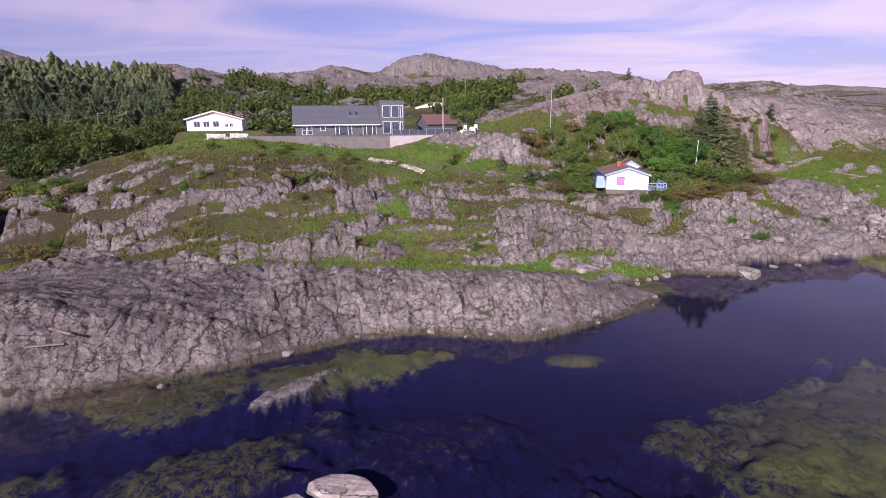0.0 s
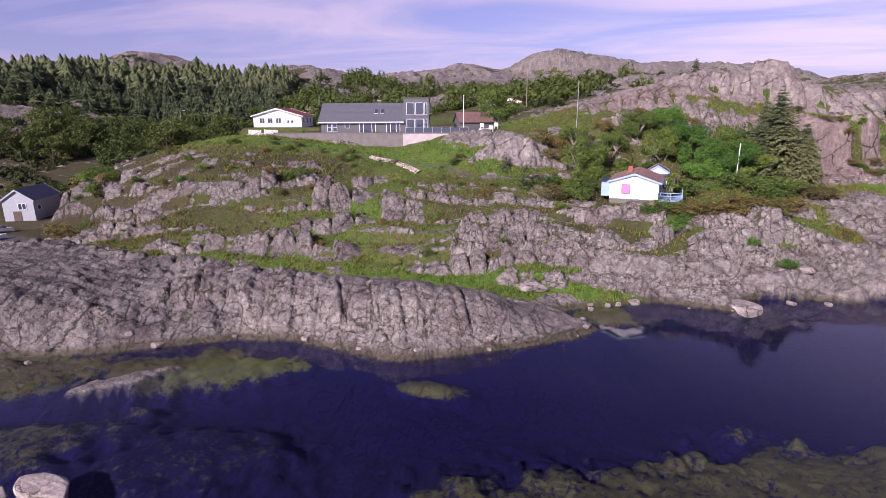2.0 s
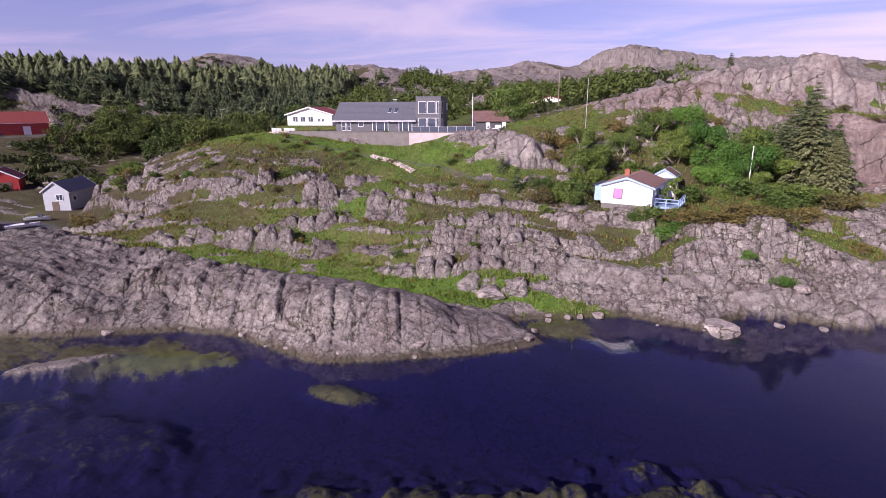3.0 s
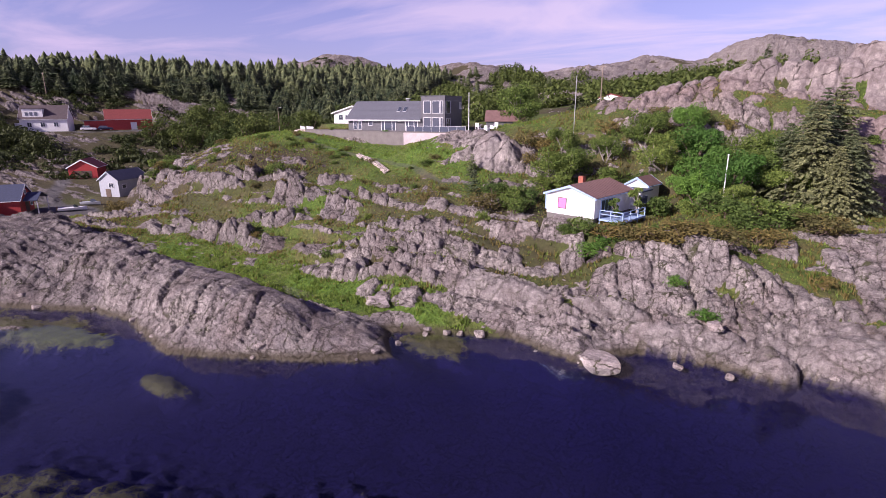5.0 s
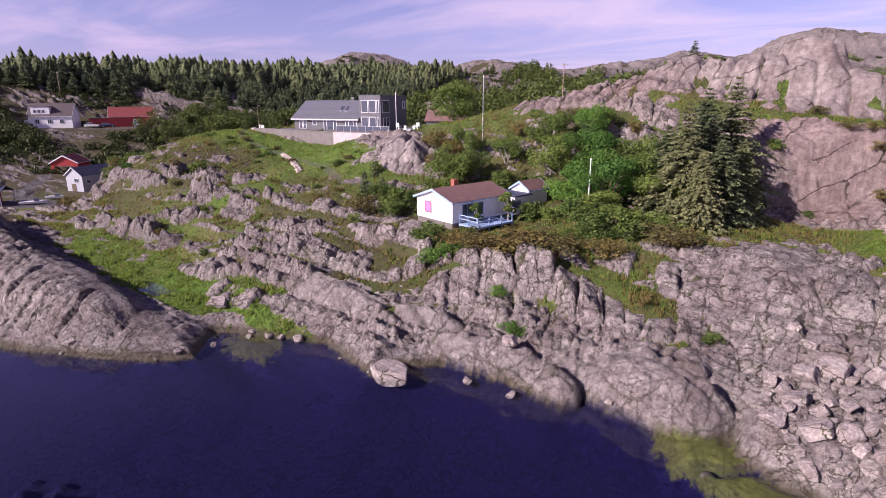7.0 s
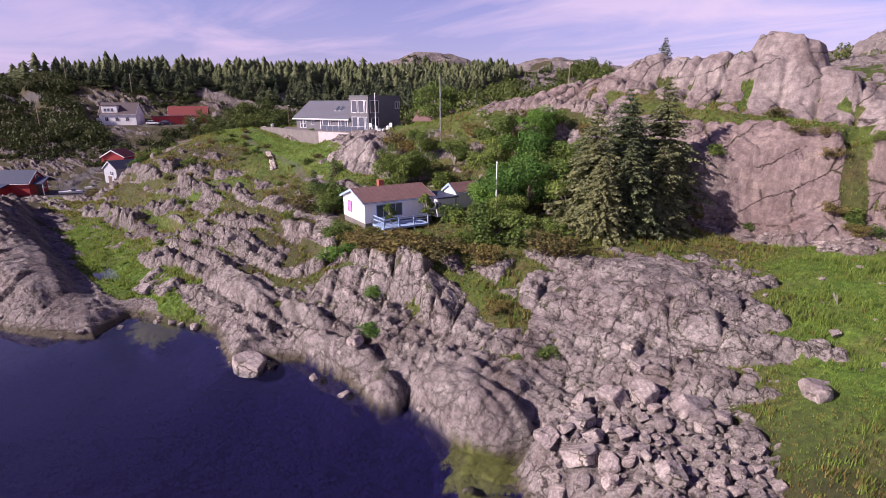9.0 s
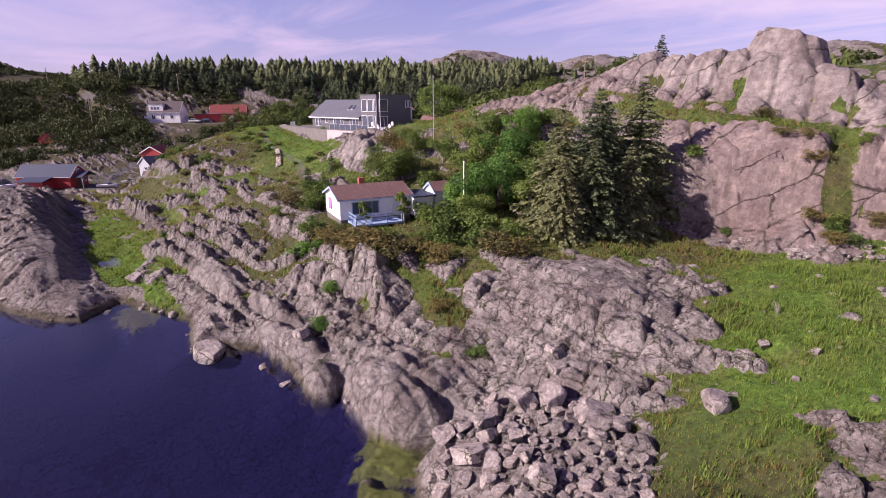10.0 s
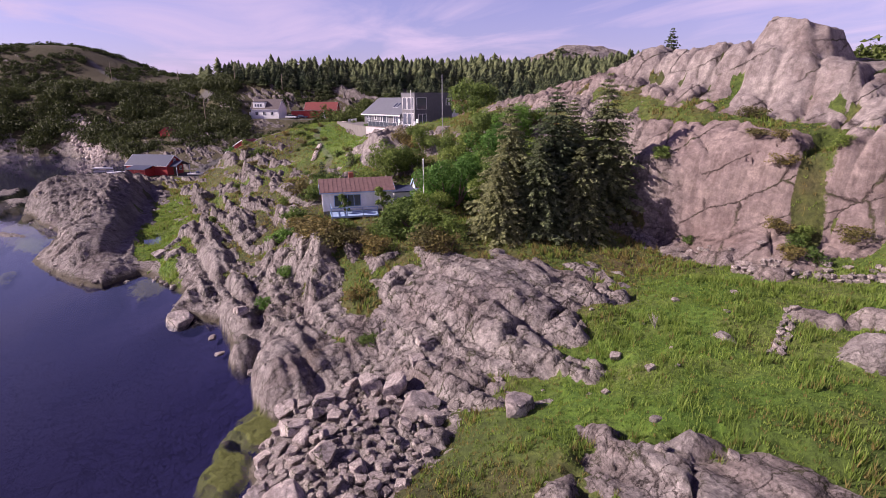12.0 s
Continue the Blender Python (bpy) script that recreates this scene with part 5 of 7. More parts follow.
def outlying():
    w = gable_house("house", "white wooden house with a low red tiled roof", turned(-58.8, 125.0, 15.9, 14), 12, 11, 2.7, 4.4, WHITE, RED_ROOF, TRIM, 0.8, 0.5)
    for u in (2.2, 4.2, 6.3, 8.6, 9.6):
        window(w, u, 0.95, 1.2 if u < 7 else 0.6, 1.2 if u < 7 else 0.7, pose(0, -0.01, 0), bars=2)
    for u in (2.0, 5.0, 8.0):
        window(w, u, 0.95, 1.1, 1.1, SIDE_R(12), bars=2)
    g = gable_house("boathouse", "pale grey boarded boathouse with a slate roof", turned(-69.2, 70.0, 2.6, 24), 4.6, 8.0, 3.4, 5.0, GREY_BOARD, SLATE, GREY_BOARD, 1.0, 0.25, category="boathouse")
    window(g, 2.9, 1.9, 1.1, 0.9, pose(0, -0.01, 0), bars=2)
    part("door", boxed(1.4, -0.06, 0.0, 2.6, 0.01, 1.6), BARK, g)
    window(g, 1.4, 1.7, 0.9, 0.7, SIDE_R(4.6))
    r = gable_house("boathouse", "red boathouse with white trim and dark blue tiled roof", turned(-65.4, 55.3, 1.6, 146), 6.4, 12.5, 2.7, 5.0, RED_PAINT, BLUE_ROOF, TRIM, 0.8, 0.3, category="boathouse")
    window(r, 3.2, 3.3, 0.8, 0.8, pose(0, -0.01, 0), bars=2)
    window(r, 5.2, 1.0, 0.9, 0.9, pose(0, -0.01, 0), bars=2)
    part("extension", boxed(-3.4, 4.0, 0, -0.003, 9.6, 1.9), RED_PAINT, r)
    part("extension_roof", prism(bmesh.new(), [(-3.8, 1.85), (-0.33, 2.5), (-0.33, 2.64), (-3.8, 2.0)], 3.7, 9.9), BLUE_ROOF, r)
    part("porch_roof", prism(bmesh.new(), [(0.4, 2.35), (3.2, 3.5), (6.0, 2.35), (6.0, 2.5), (3.2, 3.66), (0.4, 2.5)], -2.6, -0.38), BLUE_ROOF, r)
    for px_ in (0.6, 5.8):
        part("porch_post", boxed(px_ - 0.07, -2.5, 0, px_ + 0.07, -2.36, 2.36), TRIM, r)
    part("porch_door", boxed(2.4, -0.05, 0.0, 4.0, 0.0, 2.0), BARK, r)
    b = gable_house("boathouse", "red painted boathouse with a rust-red roof", turned(-93.5, 73.0, 4.0, 52), 6.0, 6.5, 2.6, 4.3, RED_PAINT, RED_ROOF, TRIM, 1.2, 0.3, category="boathouse")
    part("porch_opening", boxed(1.2, -0.04, 0.1, 4.8, 0.01, 1.8), BARK, b)
    f = gable_house("farmhouse", "white two-storey farmhouse with brown roof and dormer", turned(-146.0, 92.5, 13.0, 147), 7.4, 12.5, 4.0, 7.8, WHITE, DARK_ROOF, TRIM, 0.8, 0.3)
    for u in (2.0, 5.5, 9.0):
        window(f, u + 0.5, 1.5, 1.1, 1.3, pose(0, 0, 0, 0, 0, -90) @ pose(-12.5, -0.01, 0), bars=2)
    part("dormer", boxed(0.3, 6.2, 4.0, 3.4, 11.5, 6.9), WHITE, f)
    part("dormer_roof", boxed(0.1, 6.0, 6.903, 3.6, 11.7, 7.05), DARK_ROOF, f)
    for u in (7.6, 8.8, 10.0):
        part("dormer_window", boxed(0.24, u, 4.9, 0.296, u + 0.75, 5.9), GLASS, f)
    part("porch", boxed(1.2, 12.503, 0, 5.0, 14.2, 2.6), WHITE, f)
    barn = gable_house("barn", "red wooden barn with a red tiled roof", turned(-139.6, 115.6, 13.0, 157), 7.0, 13.5, 3.5, 6.4, RED_PAINT, RED_ROOF, TRIM, 1.2, 0.3, category="barn")

    part("barn_door", boxed(-0.06, 4.6, 0.0, 0.0, 6.4, 2.4), TRIM, barn, "white boarded barn door")
    part("side_wing", boxed(0.8, 13.503, 0.0, 5.2, 19.5, 2.9), RED_PAINT, barn, "low red side wing with a flat dark roof")
    part("side_wing_roof", boxed(0.5, 13.505, 2.903, 5.5, 19.8, 3.1), SLATE, barn)
    gable_house("hut", "small red hut with a red roof on the far hillside", turned(-135, 48, height(-133, 50) - 0.3, 60), 4.5, 6.0, 2.2, 3.8, RED_PAINT, RED_ROOF, None, 1.2, 0.3, category="hut")
    gable_house("house", "distant low house with a red tiled roof on the heath", turned(-9, 178, height(-3, 182) - 2.9, -10), 13, 8, 2.4, 4.2, WHITE, RED_ROOF, None, 1.5, 0.4)
    gable_house("outbuilding", "dark outbuilding with a brown tiled roof behind the house", turned(-5.5, 117.0, 15.7, -62), 5.0, 7.0, 1.9, 3.6, CHARCOAL, BROWN_ROOF, None, 0.6, 0.3, category="outbuilding")


outlying()

# ---- trees and scrub ----
def raw_mesh(name, verts, faces, mat, smooth_faces=False):
    me = bpy.data.meshes.new(name)
    me.from_pydata(verts, [], faces)
    me.materials.append(mat)
    if smooth_faces:
        me.polygons.foreach_set("use_smooth", [True] * len(me.polygons))
    me.update()
    return me


def conifer_meshes(seed, tall, whorls, per, sprays, mat, droop=0.25, spread=0.30, bare=0.06, fine=1.0, sides=(-1, 1, 0)):
    """Trunk and crown of a spruce: whorls of drooping boughs, each set with flat needle sprays."""
    rnd = random.Random(seed)
    bm = bmesh.new()
    rod(bm, (0, 0, -0.6), (0, 0, tall * 0.98), tall * 0.018, 0.02, 7)
    v, f = [], []
    for w in range(whorls):
        k = (w + rnd.uniform(-0.3, 0.3)) / whorls
        z0 = tall * (bare + (1 - bare) * k)
        reach = tall * spread * (1 - k) ** 0.8 * rnd.uniform(0.75, 1.15) + 0.12
        n = max(4, int(per * (1 - 0.55 * k)))
        a0 = rnd.uniform(0, 6.28)
        for b in range(n):
            ang = a0 + 6.283 * b / n + rnd.uniform(-0.25, 0.25)
            r = reach * rnd.uniform(0.65, 1.12)
            up = rnd.uniform(0.05, 0.3) * (0.3 + k)
            m = max(2, int(sprays * (0.4 + 0.6 * r / (tall * spread))))
            for s in range(m):
                q = (s + 0.6) / m
                d = r * q
                zz = z0 + d * up - droop * r * q * q + rnd.uniform(-0.08, 0.08)
                size = (0.20 * r + 0.16) * (1.15 - 0.55 * q) * rnd.uniform(0.8, 1.2) * fine
                for side in sides:
                    da = ang + side * rnd.uniform(0.5, 0.95)
                    cx, cy = math.cos(ang) * d, math.sin(ang) * d
                    ex, ey = cx + math.cos(da) * size, cy + math.sin(da) * size
                    roll = rnd.uniform(-1.1, 1.1)
                    px, py, pz = -math.sin(da) * size * 0.4 * math.cos(roll), math.cos(da) * size * 0.4 * math.cos(roll), size * 0.4 * math.sin(roll)
                    ez = zz - size * rnd.uniform(0.15, 0.75)
                    i = len(v)
                    mx, my = (cx + ex) / 2, (cy + ey) / 2
                    v += [(cx, cy, zz), (mx + px, my + py, (zz + ez) / 2 + pz), (ex, ey, ez), (mx - px, my - py, (zz + ez) / 2 - pz)]
                    f += [(i, i + 1, i + 2), (i, i + 2, i + 3)]
    return mesh_of("trunk", bm, BARK), raw_mesh("crown", v, f, mat)


def skirted_meshes(seed, tall, layers, points, mat, spread):
    """A distant spruce: overlapping ragged skirts of boughs round the stem."""
    rnd = random.Random(seed)
    bm = bmesh.new()
    rod(bm, (0, 0, -0.6), (0, 0, tall * 0.9), tall * 0.015, 0.03, 5)
    v, f = [], []
    for k in range(layers):
        q = k / layers
        top = tall * (0.10 + 0.90 * (q + 1.5 / layers))
        low = tall * (0.06 + 0.88 * q)
        r = tall * spread * (1 - q) ** 0.75 * rnd.uniform(0.7, 1.2) + 0.10
        a0 = rnd.uniform(0, 6.28)
        i = len(v)
        v.append((rnd.uniform(-0.05, 0.05), rnd.uniform(-0.05, 0.05), min(top, tall)))
        for p in range(points * 2):
            a = a0 + math.pi * p / points
            rr = r * (rnd.uniform(0.7, 1.3) if p % 2 == 0 else rnd.uniform(0.3, 0.6))
            v.append((math.cos(a) * rr, math.sin(a) * rr, low + (rnd.uniform(-0.6, 0.2) if p % 2 == 0 else rnd.uniform(0.2, 0.9)) * tall / layers))
        for p in range(points * 2):
            f.append((i, i + 1 + p, i + 1 + (p + 1) % (points * 2)))
    return mesh_of("trunk", bm, BARK), raw_mesh("crown", v, f, mat)


def leaf_cloud(seed, blobs, leaves, size, mat):
    """Leaves scattered in uneven clumps. blobs: centre and radii."""
    rnd = random.Random(seed)
    v, f = [], []
    total = sum(b[3] * b[4] for b in blobs)
    for bx, by, bz, br, bh in blobs:
        for _ in range(int(leaves * br * bh / total)):
            d = Vector((rnd.gauss(0, 1), rnd.gauss(0, 1), rnd.gauss(0, 1))).normalized()
            rad = rnd.uniform(0.55, 1.08) ** 0.6
            c = Vector((bx + d.x * br * rad, by + d.y * br * rad, bz + d.z * bh * rad))
            s = size * rnd.uniform(0.6, 1.4)
            a = (d + Vector((rnd.uniform(-1, 1), rnd.uniform(-1, 1), rnd.uniform(-0.3, 1.0)))).normalized()
            t = a.orthogonal().normalized()
            t = (t + a.cross(t) * rnd.uniform(-2, 2)).normalized()
            b = a.cross(t)
            i = len(v)
            for p in (c - t * s, c + b * s * 0.5 + a * s * 0.15, c + t * s, c - b * s * 0.5 + a * s * 0.15):
                v.append(tuple(p))
            f += [(i, i + 1, i + 2), (i, i + 2, i + 3)]
    return raw_mesh("crown", v, f, mat)


def broad_meshes(seed, tall, wide, leaves, mat, size=0.22, low=0.25, stems=1, bark=None):
    """Stems with limbs, and a crown of leaf clumps round the limb ends."""
    rnd = random.Random(seed)
    bm, blobs = bmesh.new(), []
    for s in range(stems):
        lean = Vector((rnd.uniform(-0.3, 0.3) * (stems > 1) * wide, rnd.uniform(-0.3, 0.3) * (stems > 1) * wide, tall * max(low, 0.12)))
        r = 0.022 * tall + 0.03
        rod(bm, (lean.x * 0.15, lean.y * 0.15, -0.5), lean, r, r * 0.7, 7)
        for k in range(rnd.randint(5, 7)):
            a = rnd.uniform(0, 6.28)
            h = rnd.uniform(low + 0.08, 0.86)
            q = math.sin(math.pi * min(max((h - low) / (1.02 - low), 0.12), 0.95)) ** 0.7
            end = Vector((lean.x + math.cos(a) * wide * 0.34 * q, lean.y + math.sin(a) * wide * 0.34 * q, tall * h))
            midp = lean.lerp(end, 0.5) + Vector((0, 0, tall * 0.06))
            rod(bm, lean - Vector((0, 0, 0.1)), midp, r * 0.6, r * 0.35, 5)
            rod(bm, midp, end, r * 0.35, r * 0.12, 5)
            br = wide * rnd.uniform(0.14, 0.22)
            blobs.append((end.x, end.y, end.z, br, br * rnd.uniform(0.65, 0.95)))
            blobs.append((end.x * 0.6 + rnd.uniform(-1, 1) * br, end.y * 0.6 + rnd.uniform(-1, 1) * br, end.z + rnd.uniform(-0.6, 0.9) * br, br * 0.8, br * 0.6))
    return mesh_of("trunk", bm, bark or BARK), leaf_cloud(seed + 1, blobs, leaves, size, mat)


def plant(name, meshes, m, label, category, group=""):
    t = new(name)
    t.matrix_world = m
    tagged(t, label, category, group)
    for nm, me in zip(("trunk", "crown"), meshes):
        o = new(nm, me)
        o.parent = t
    return t


def stand(x, y, turn=0.0, sc=1.0, sink=0.15):
    return pose(x, y, height(x, y) - sink, 0, 0, turn) @ Matrix.Diagonal((sc, sc, sc, 1))


def tall_spruces():
    for i, (x, y, h) in enumerate(((49.1, 95.1, 11.8), (49.4, 99.8, 13.0), (50.8, 104.6, 13.4), (52.2, 96.4, 9.0), (48.2, 102.6, 11.0), (46.6, 97.0, 9.0), (51.6, 92.8, 7.6), (53.2, 100.2, 8.4))):
        plant("spruce_tree", conifer_meshes(100 + i, h, 30, 20, 13, SPRUCE, spread=0.37, bare=0.05, fine=0.66, sides=(-1.1, 1.1, 0.3, -0.4)), stand(x, y, i * 50), "tall grey-green spruce in a dense clump below the cliff", "tree", "spruce clump")


tall_spruces()

FOREST = [(-230, 60), (-196, 78), (-178, 96), (-162, 128), (-134, 146), (-100, 148), (-76, 148), (-90, 182), (-114, 232), (-146, 300), (-230, 300)]


def within(x, y, ring):
    hit = False
    for (ax, ay), (bx, by) in zip(ring, ring[1:] + ring[:1]):
        if (ay > y) != (by > y) and x < (bx - ax) * (y - ay) / (by - ay) + ax:
            hit = not hit
    return hit


def merged(name, mesh_list, places, label, category, mat):
    """Many small plants in one mesh. places: x, y, z, turn, size."""
    vs, fs, off = [], [], 0
    data = []
    for me in mesh_list:
        co = np.empty(len(me.vertices) * 3, np.float32); me.vertices.foreach_get("co", co)
        idx = np.empty(len(me.loops), np.int32); me.loops.foreach_get("vertex_index", idx)
        data.append((co.reshape(-1, 3), idx))
    for k, (x, y, z, a, s, sz) in enumerate(places):
        co, idx = data[k % len(data)]
        c, q = math.cos(a), math.sin(a)
        r = np.stack([(co[:, 0] * c - co[:, 1] * q) * s + x, (co[:, 0] * q + co[:, 1] * c) * s + y, co[:, 2] * sz + z], 1)
        vs.append(r); fs.append(idx + off); off += len(co)
    v, f = np.concatenate(vs).astype(np.float32), np.concatenate(fs).astype(np.int32)
    me = bpy.data.meshes.new(name)
    me.vertices.add(len(v)); me.vertices.foreach_set("co", v.ravel())
    me.loops.add(len(f)); me.loops.foreach_set("vertex_index", f)
    me.polygons.add(len(f) // 3); me.polygons.foreach_set("loop_start", np.arange(0, len(f), 3, dtype=np.int32))
    me.update(calc_edges=True)
    me.materials.append(mat)
    return tagged(new(name, me), label, category, kind="stuff")


def plantation():
    kinds = [skirted_meshes(200 + k, 11.0, 17, 12, SPRUCE_FAR, 0.30 + 0.03 * k) for k in range(6)]
    low = [skirted_meshes(220 + k, 11.0, 11, 9, SPRUCE_FAR, 0.32 + 0.03 * k)[1] for k in range(4)]
    rnd = random.Random(5)
    pts, cell = [], set()
    for _ in range(9000):
        x, y = rnd.uniform(-230, -40), rnd.uniform(60, 300)
        key = (int(x / 3.5), int(y / 3.5))
        if key not in cell and within(x, y, FOREST) and noise.noise(Vector((x / 13, y / 13, 2.0))) > -0.28:
            cell.add(key)
            pts.append((x, y))
    zs = heights(pts)
    # the edge that faces the cove is made of single trees
    order = sorted(range(len(pts)), key=lambda i: 0.55 * pts[i][1] - 0.85 * pts[i][0])
    far = []
    for n, i in enumerate(order):
        (x, y), z = pts[i], zs[i]
        s = (0.78 + 0.35 * noise.noise(Vector((x / 16, y / 16, 5.0)))) * rnd.choice((0.55, 0.8, 0.9, 1.0, 1.0, 1.15)) * rnd.uniform(0.88, 1.12)
        if n < 290:
            plant("spruce_tree", kinds[rnd.randrange(6)], pose(x, y, z - 0.3, 0, 0, rnd.uniform(0, 360)) @ Matrix.Diagonal((s * 1.15, s * 1.15, s, 1)), "dark green plantation spruce", "tree", "spruce plantation")
        else:
            far.append((x, y, z - 0.3, rnd.uniform(0, 6.28), s * 1.2, s * rnd.uniform(0.95, 1.15)))
    for _ in range(150):
        x, y = rnd.uniform(-150, -30), rnd.uniform(148, 330)
        if -0.62 * y < x < -0.22 * y and noise.noise(Vector((x / 20, y / 20, 8.0))) > -0.05:
            far.append((x, y, height(x, y) - 0.3, rnd.uniform(0, 6.28), rnd.uniform(0.35, 0.75), rnd.uniform(0.3, 0.65)))
    merged("spruce_forest", low, far, "dense dark green spruce forest on the hillside", "forest", SPRUCE_FAR)


plantation()


def shrub_kinds():
    out = {}
    for nm, mat, n in (("green", LEAF, 1300), ("bright", LEAF_BRIGHT, 1300), ("dry", LEAF_DRY, 1000)):
        out[nm] = [broad_meshes(400 + 10 * len(out) + k, 2.0, 2.6, n, mat, 0.115, 0.08, 3) for k in range(3)]
    return out


SHRUBS = shrub_kinds()
TREES = {"green": [broad_meshes(460 + k, 6.0, 6.5, 5600, LEAF, 0.145, 0.16, 2, PALE_BARK) for k in range(3)], "bright": [broad_meshes(470 + k, 6.0, 6.5, 5600, LEAF_BRIGHT, 0.145, 0.10, 2) for k in range(2)],
         "far": [broad_meshes(490 + k, 6.0, 6.5, 1300, LEAF_MID, 0.27, 0.12, 2) for k in range(3)],
         "slim": [broad_meshes(480, 3.2, 1.8, 700, LEAF, 0.12, 0.3, 1, PALE_BARK)]}


def grow(x, y, kind, size, wide=1.0, tall=1.0, turn=0, tree=False, label=None):
    src = (TREES if tree else SHRUBS)[kind]
    me = src[int(abs(x * 7 + y * 3)) % len(src)]
    m = pose(x, y, height(x, y) - 0.12, 0, 0, turn) @ Matrix.Diagonal((size * wide, size * wide, size * tall, 1))
    if tree:
        return plant("broadleaf_tree", me, m, label or "leafy green broadleaf tree on the rocky slope", "tree", "broadleaf trees")
    words = {"green": "dense dark green shrub among the rocks", "bright": "fresh bright green bush in a damp hollow", "dry": "brown-green dry scrub bush on the slope"}
    return plant("shrub", me, m, label or words[kind], "shrub", "shrubs")


def cabin_trees():
    rnd = random.Random(9)
    # the grove behind the cabin
    for x, y, kind, s in ((36.2, 95.0, 'bright', 1.05), (40.2, 92.4, 'bright', 1.0), (37.6, 90.6, 'bright', 0.8), (43.2, 95.5, 'green', 1.05), (33.5, 98.5, 'green', 0.9), (38.5, 100.5, 'bright', 1.0), (29.6, 101.0, 'green', 0.9), (42.5, 101.5, 'green', 1.0), (46.5, 94.5, 'green', 0.75), (46.0, 105.0, 'green', 0.9), (33.0, 104.0, 'bright', 0.8), (21.6, 91.2, 'green', 0.9), (23.4, 93.2, 'green', 0.8), (19.2, 97.5, 'green', 0.7), (25.5, 98.0, 'green', 0.7), (44.0, 89.5, 'green', 0.6), (5.0, 113.5, 'green', 1.35)):
        grow(x, y, kind, s, turn=rnd.uniform(0, 360), tree=True, label="large rounded garden tree on the lawn" if x == 5.0 else None)
    # the mixed wood below the plantation
    for x, y in ((rnd.uniform(-134, -62), rnd.uniform(104, 147)) for _ in range(95)):
        if noise.noise(Vector((x / 12, y / 12, 4.0))) > -0.12 and not (x < -118 and y < 124):
            grow(x, y, "far", rnd.uniform(0.75, 1.25), turn=rnd.uniform(0, 360), tree=True, label="dark green broadleaf tree at the edge of the wood")
    grow(32.6, 82.6, "slim", 1.0, tree=True)
    grow(33.6, 86.9, "slim", 1.25, tree=True)
    below_cabin = ((19.8, 81.9, 'green', 1.3, 1.2), (17.6, 79.8, 'dry', 1.1, 1.3), (22.0, 80.6, 'green', 0.9, 1.2), (21.3, 83.5, 'green', 1.2, 1.2), (18.0, 84.0, 'green', 1.0, 1.2), (16.5, 82.2, 'green', 0.9, 1.2), (29.4, 77.0, 'green', 0.6, 1.5), (31.2, 77.2, 'green', 0.65, 1.5), (33.4, 77.6, 'dry', 0.5, 2.0), (35.8, 77.4, 'dry', 0.55, 2.0), (38.2, 77.8, 'dry', 0.65, 2.0), (40.6, 78.4, 'dry', 0.7, 1.8), (42.8, 79.4, 'dry', 0.8, 1.5), (34.5, 79.2, 'green', 0.4, 1.6), (37.5, 80.0, 'green', 0.35, 1.6), (40.0, 81.4, 'green', 0.4, 1.6), (42.8, 83.4, 'green', 0.55, 1.5))
    beside_cabin = ((45.0, 84.6, 'green', 1.1, 1.3), (43.8, 86.6, 'green', 1.1, 1.3), (47.4, 82.6, 'dry', 0.9, 1.4), (47.6, 86.4, 'green', 1.0, 1.4), (50.2, 86.0, 'dry', 1.0, 1.4), (52.4, 86.6, 'dry', 0.9, 1.4), (49.4, 89.0, 'green', 1.0, 1.3), (46.0, 88.5, 'green', 1.1, 1.3), (44.0, 81.0, 'dry', 0.5, 1.6), (32.4, 75.6, 'bright', 0.55, 1.6), (33.6, 76.3, 'bright', 0.5, 1.6), (14.8, 96.4, 'dry', 1.3, 1.1), (17.4, 97.2, 'dry', 1.2, 1.1), (19.4, 95.0, 'dry', 1.0, 1.2), (16.2, 93.6, 'dry', 0.9, 1.2), (21.0, 88.0, 'green', 1.0, 1.3), (23.4, 88.8, 'green', 1.0, 1.2))
    behind_cabin = ((25.5, 92.0, 'green', 1.1, 1.2), (27.5, 94.2, 'green', 1.1, 1.2), (30.5, 96.6, 'green', 1.2, 1.2), (40.8, 88.2, 'green', 1.2, 1.2), (39.0, 86.6, 'green', 0.7, 1.3), (35.4, 88.8, 'green', 1.2, 1.1), (-18.3, 76.7, 'green', 0.8, 1.3), (-20.6, 76.4, 'green', 0.75, 1.3), (-33.7, 74.6, 'green', 0.7, 1.1), (-34.6, 71.0, 'bright', 0.6, 1.2), (-22.1, 74.2, 'dry', 0.5, 1.3), (19.1, 77.2, 'green', 0.6, 1.1), (-46.0, 74.5, 'green', 0.6, 1.2), (-52.5, 78.0, 'dry', 0.7, 1.4), (-40.0, 79.5, 'green', 0.5, 1.3), (-49.5, 86.0, 'dry', 0.6, 1.5), (-4.0, 80.5, 'dry', 0.35, 1.5))
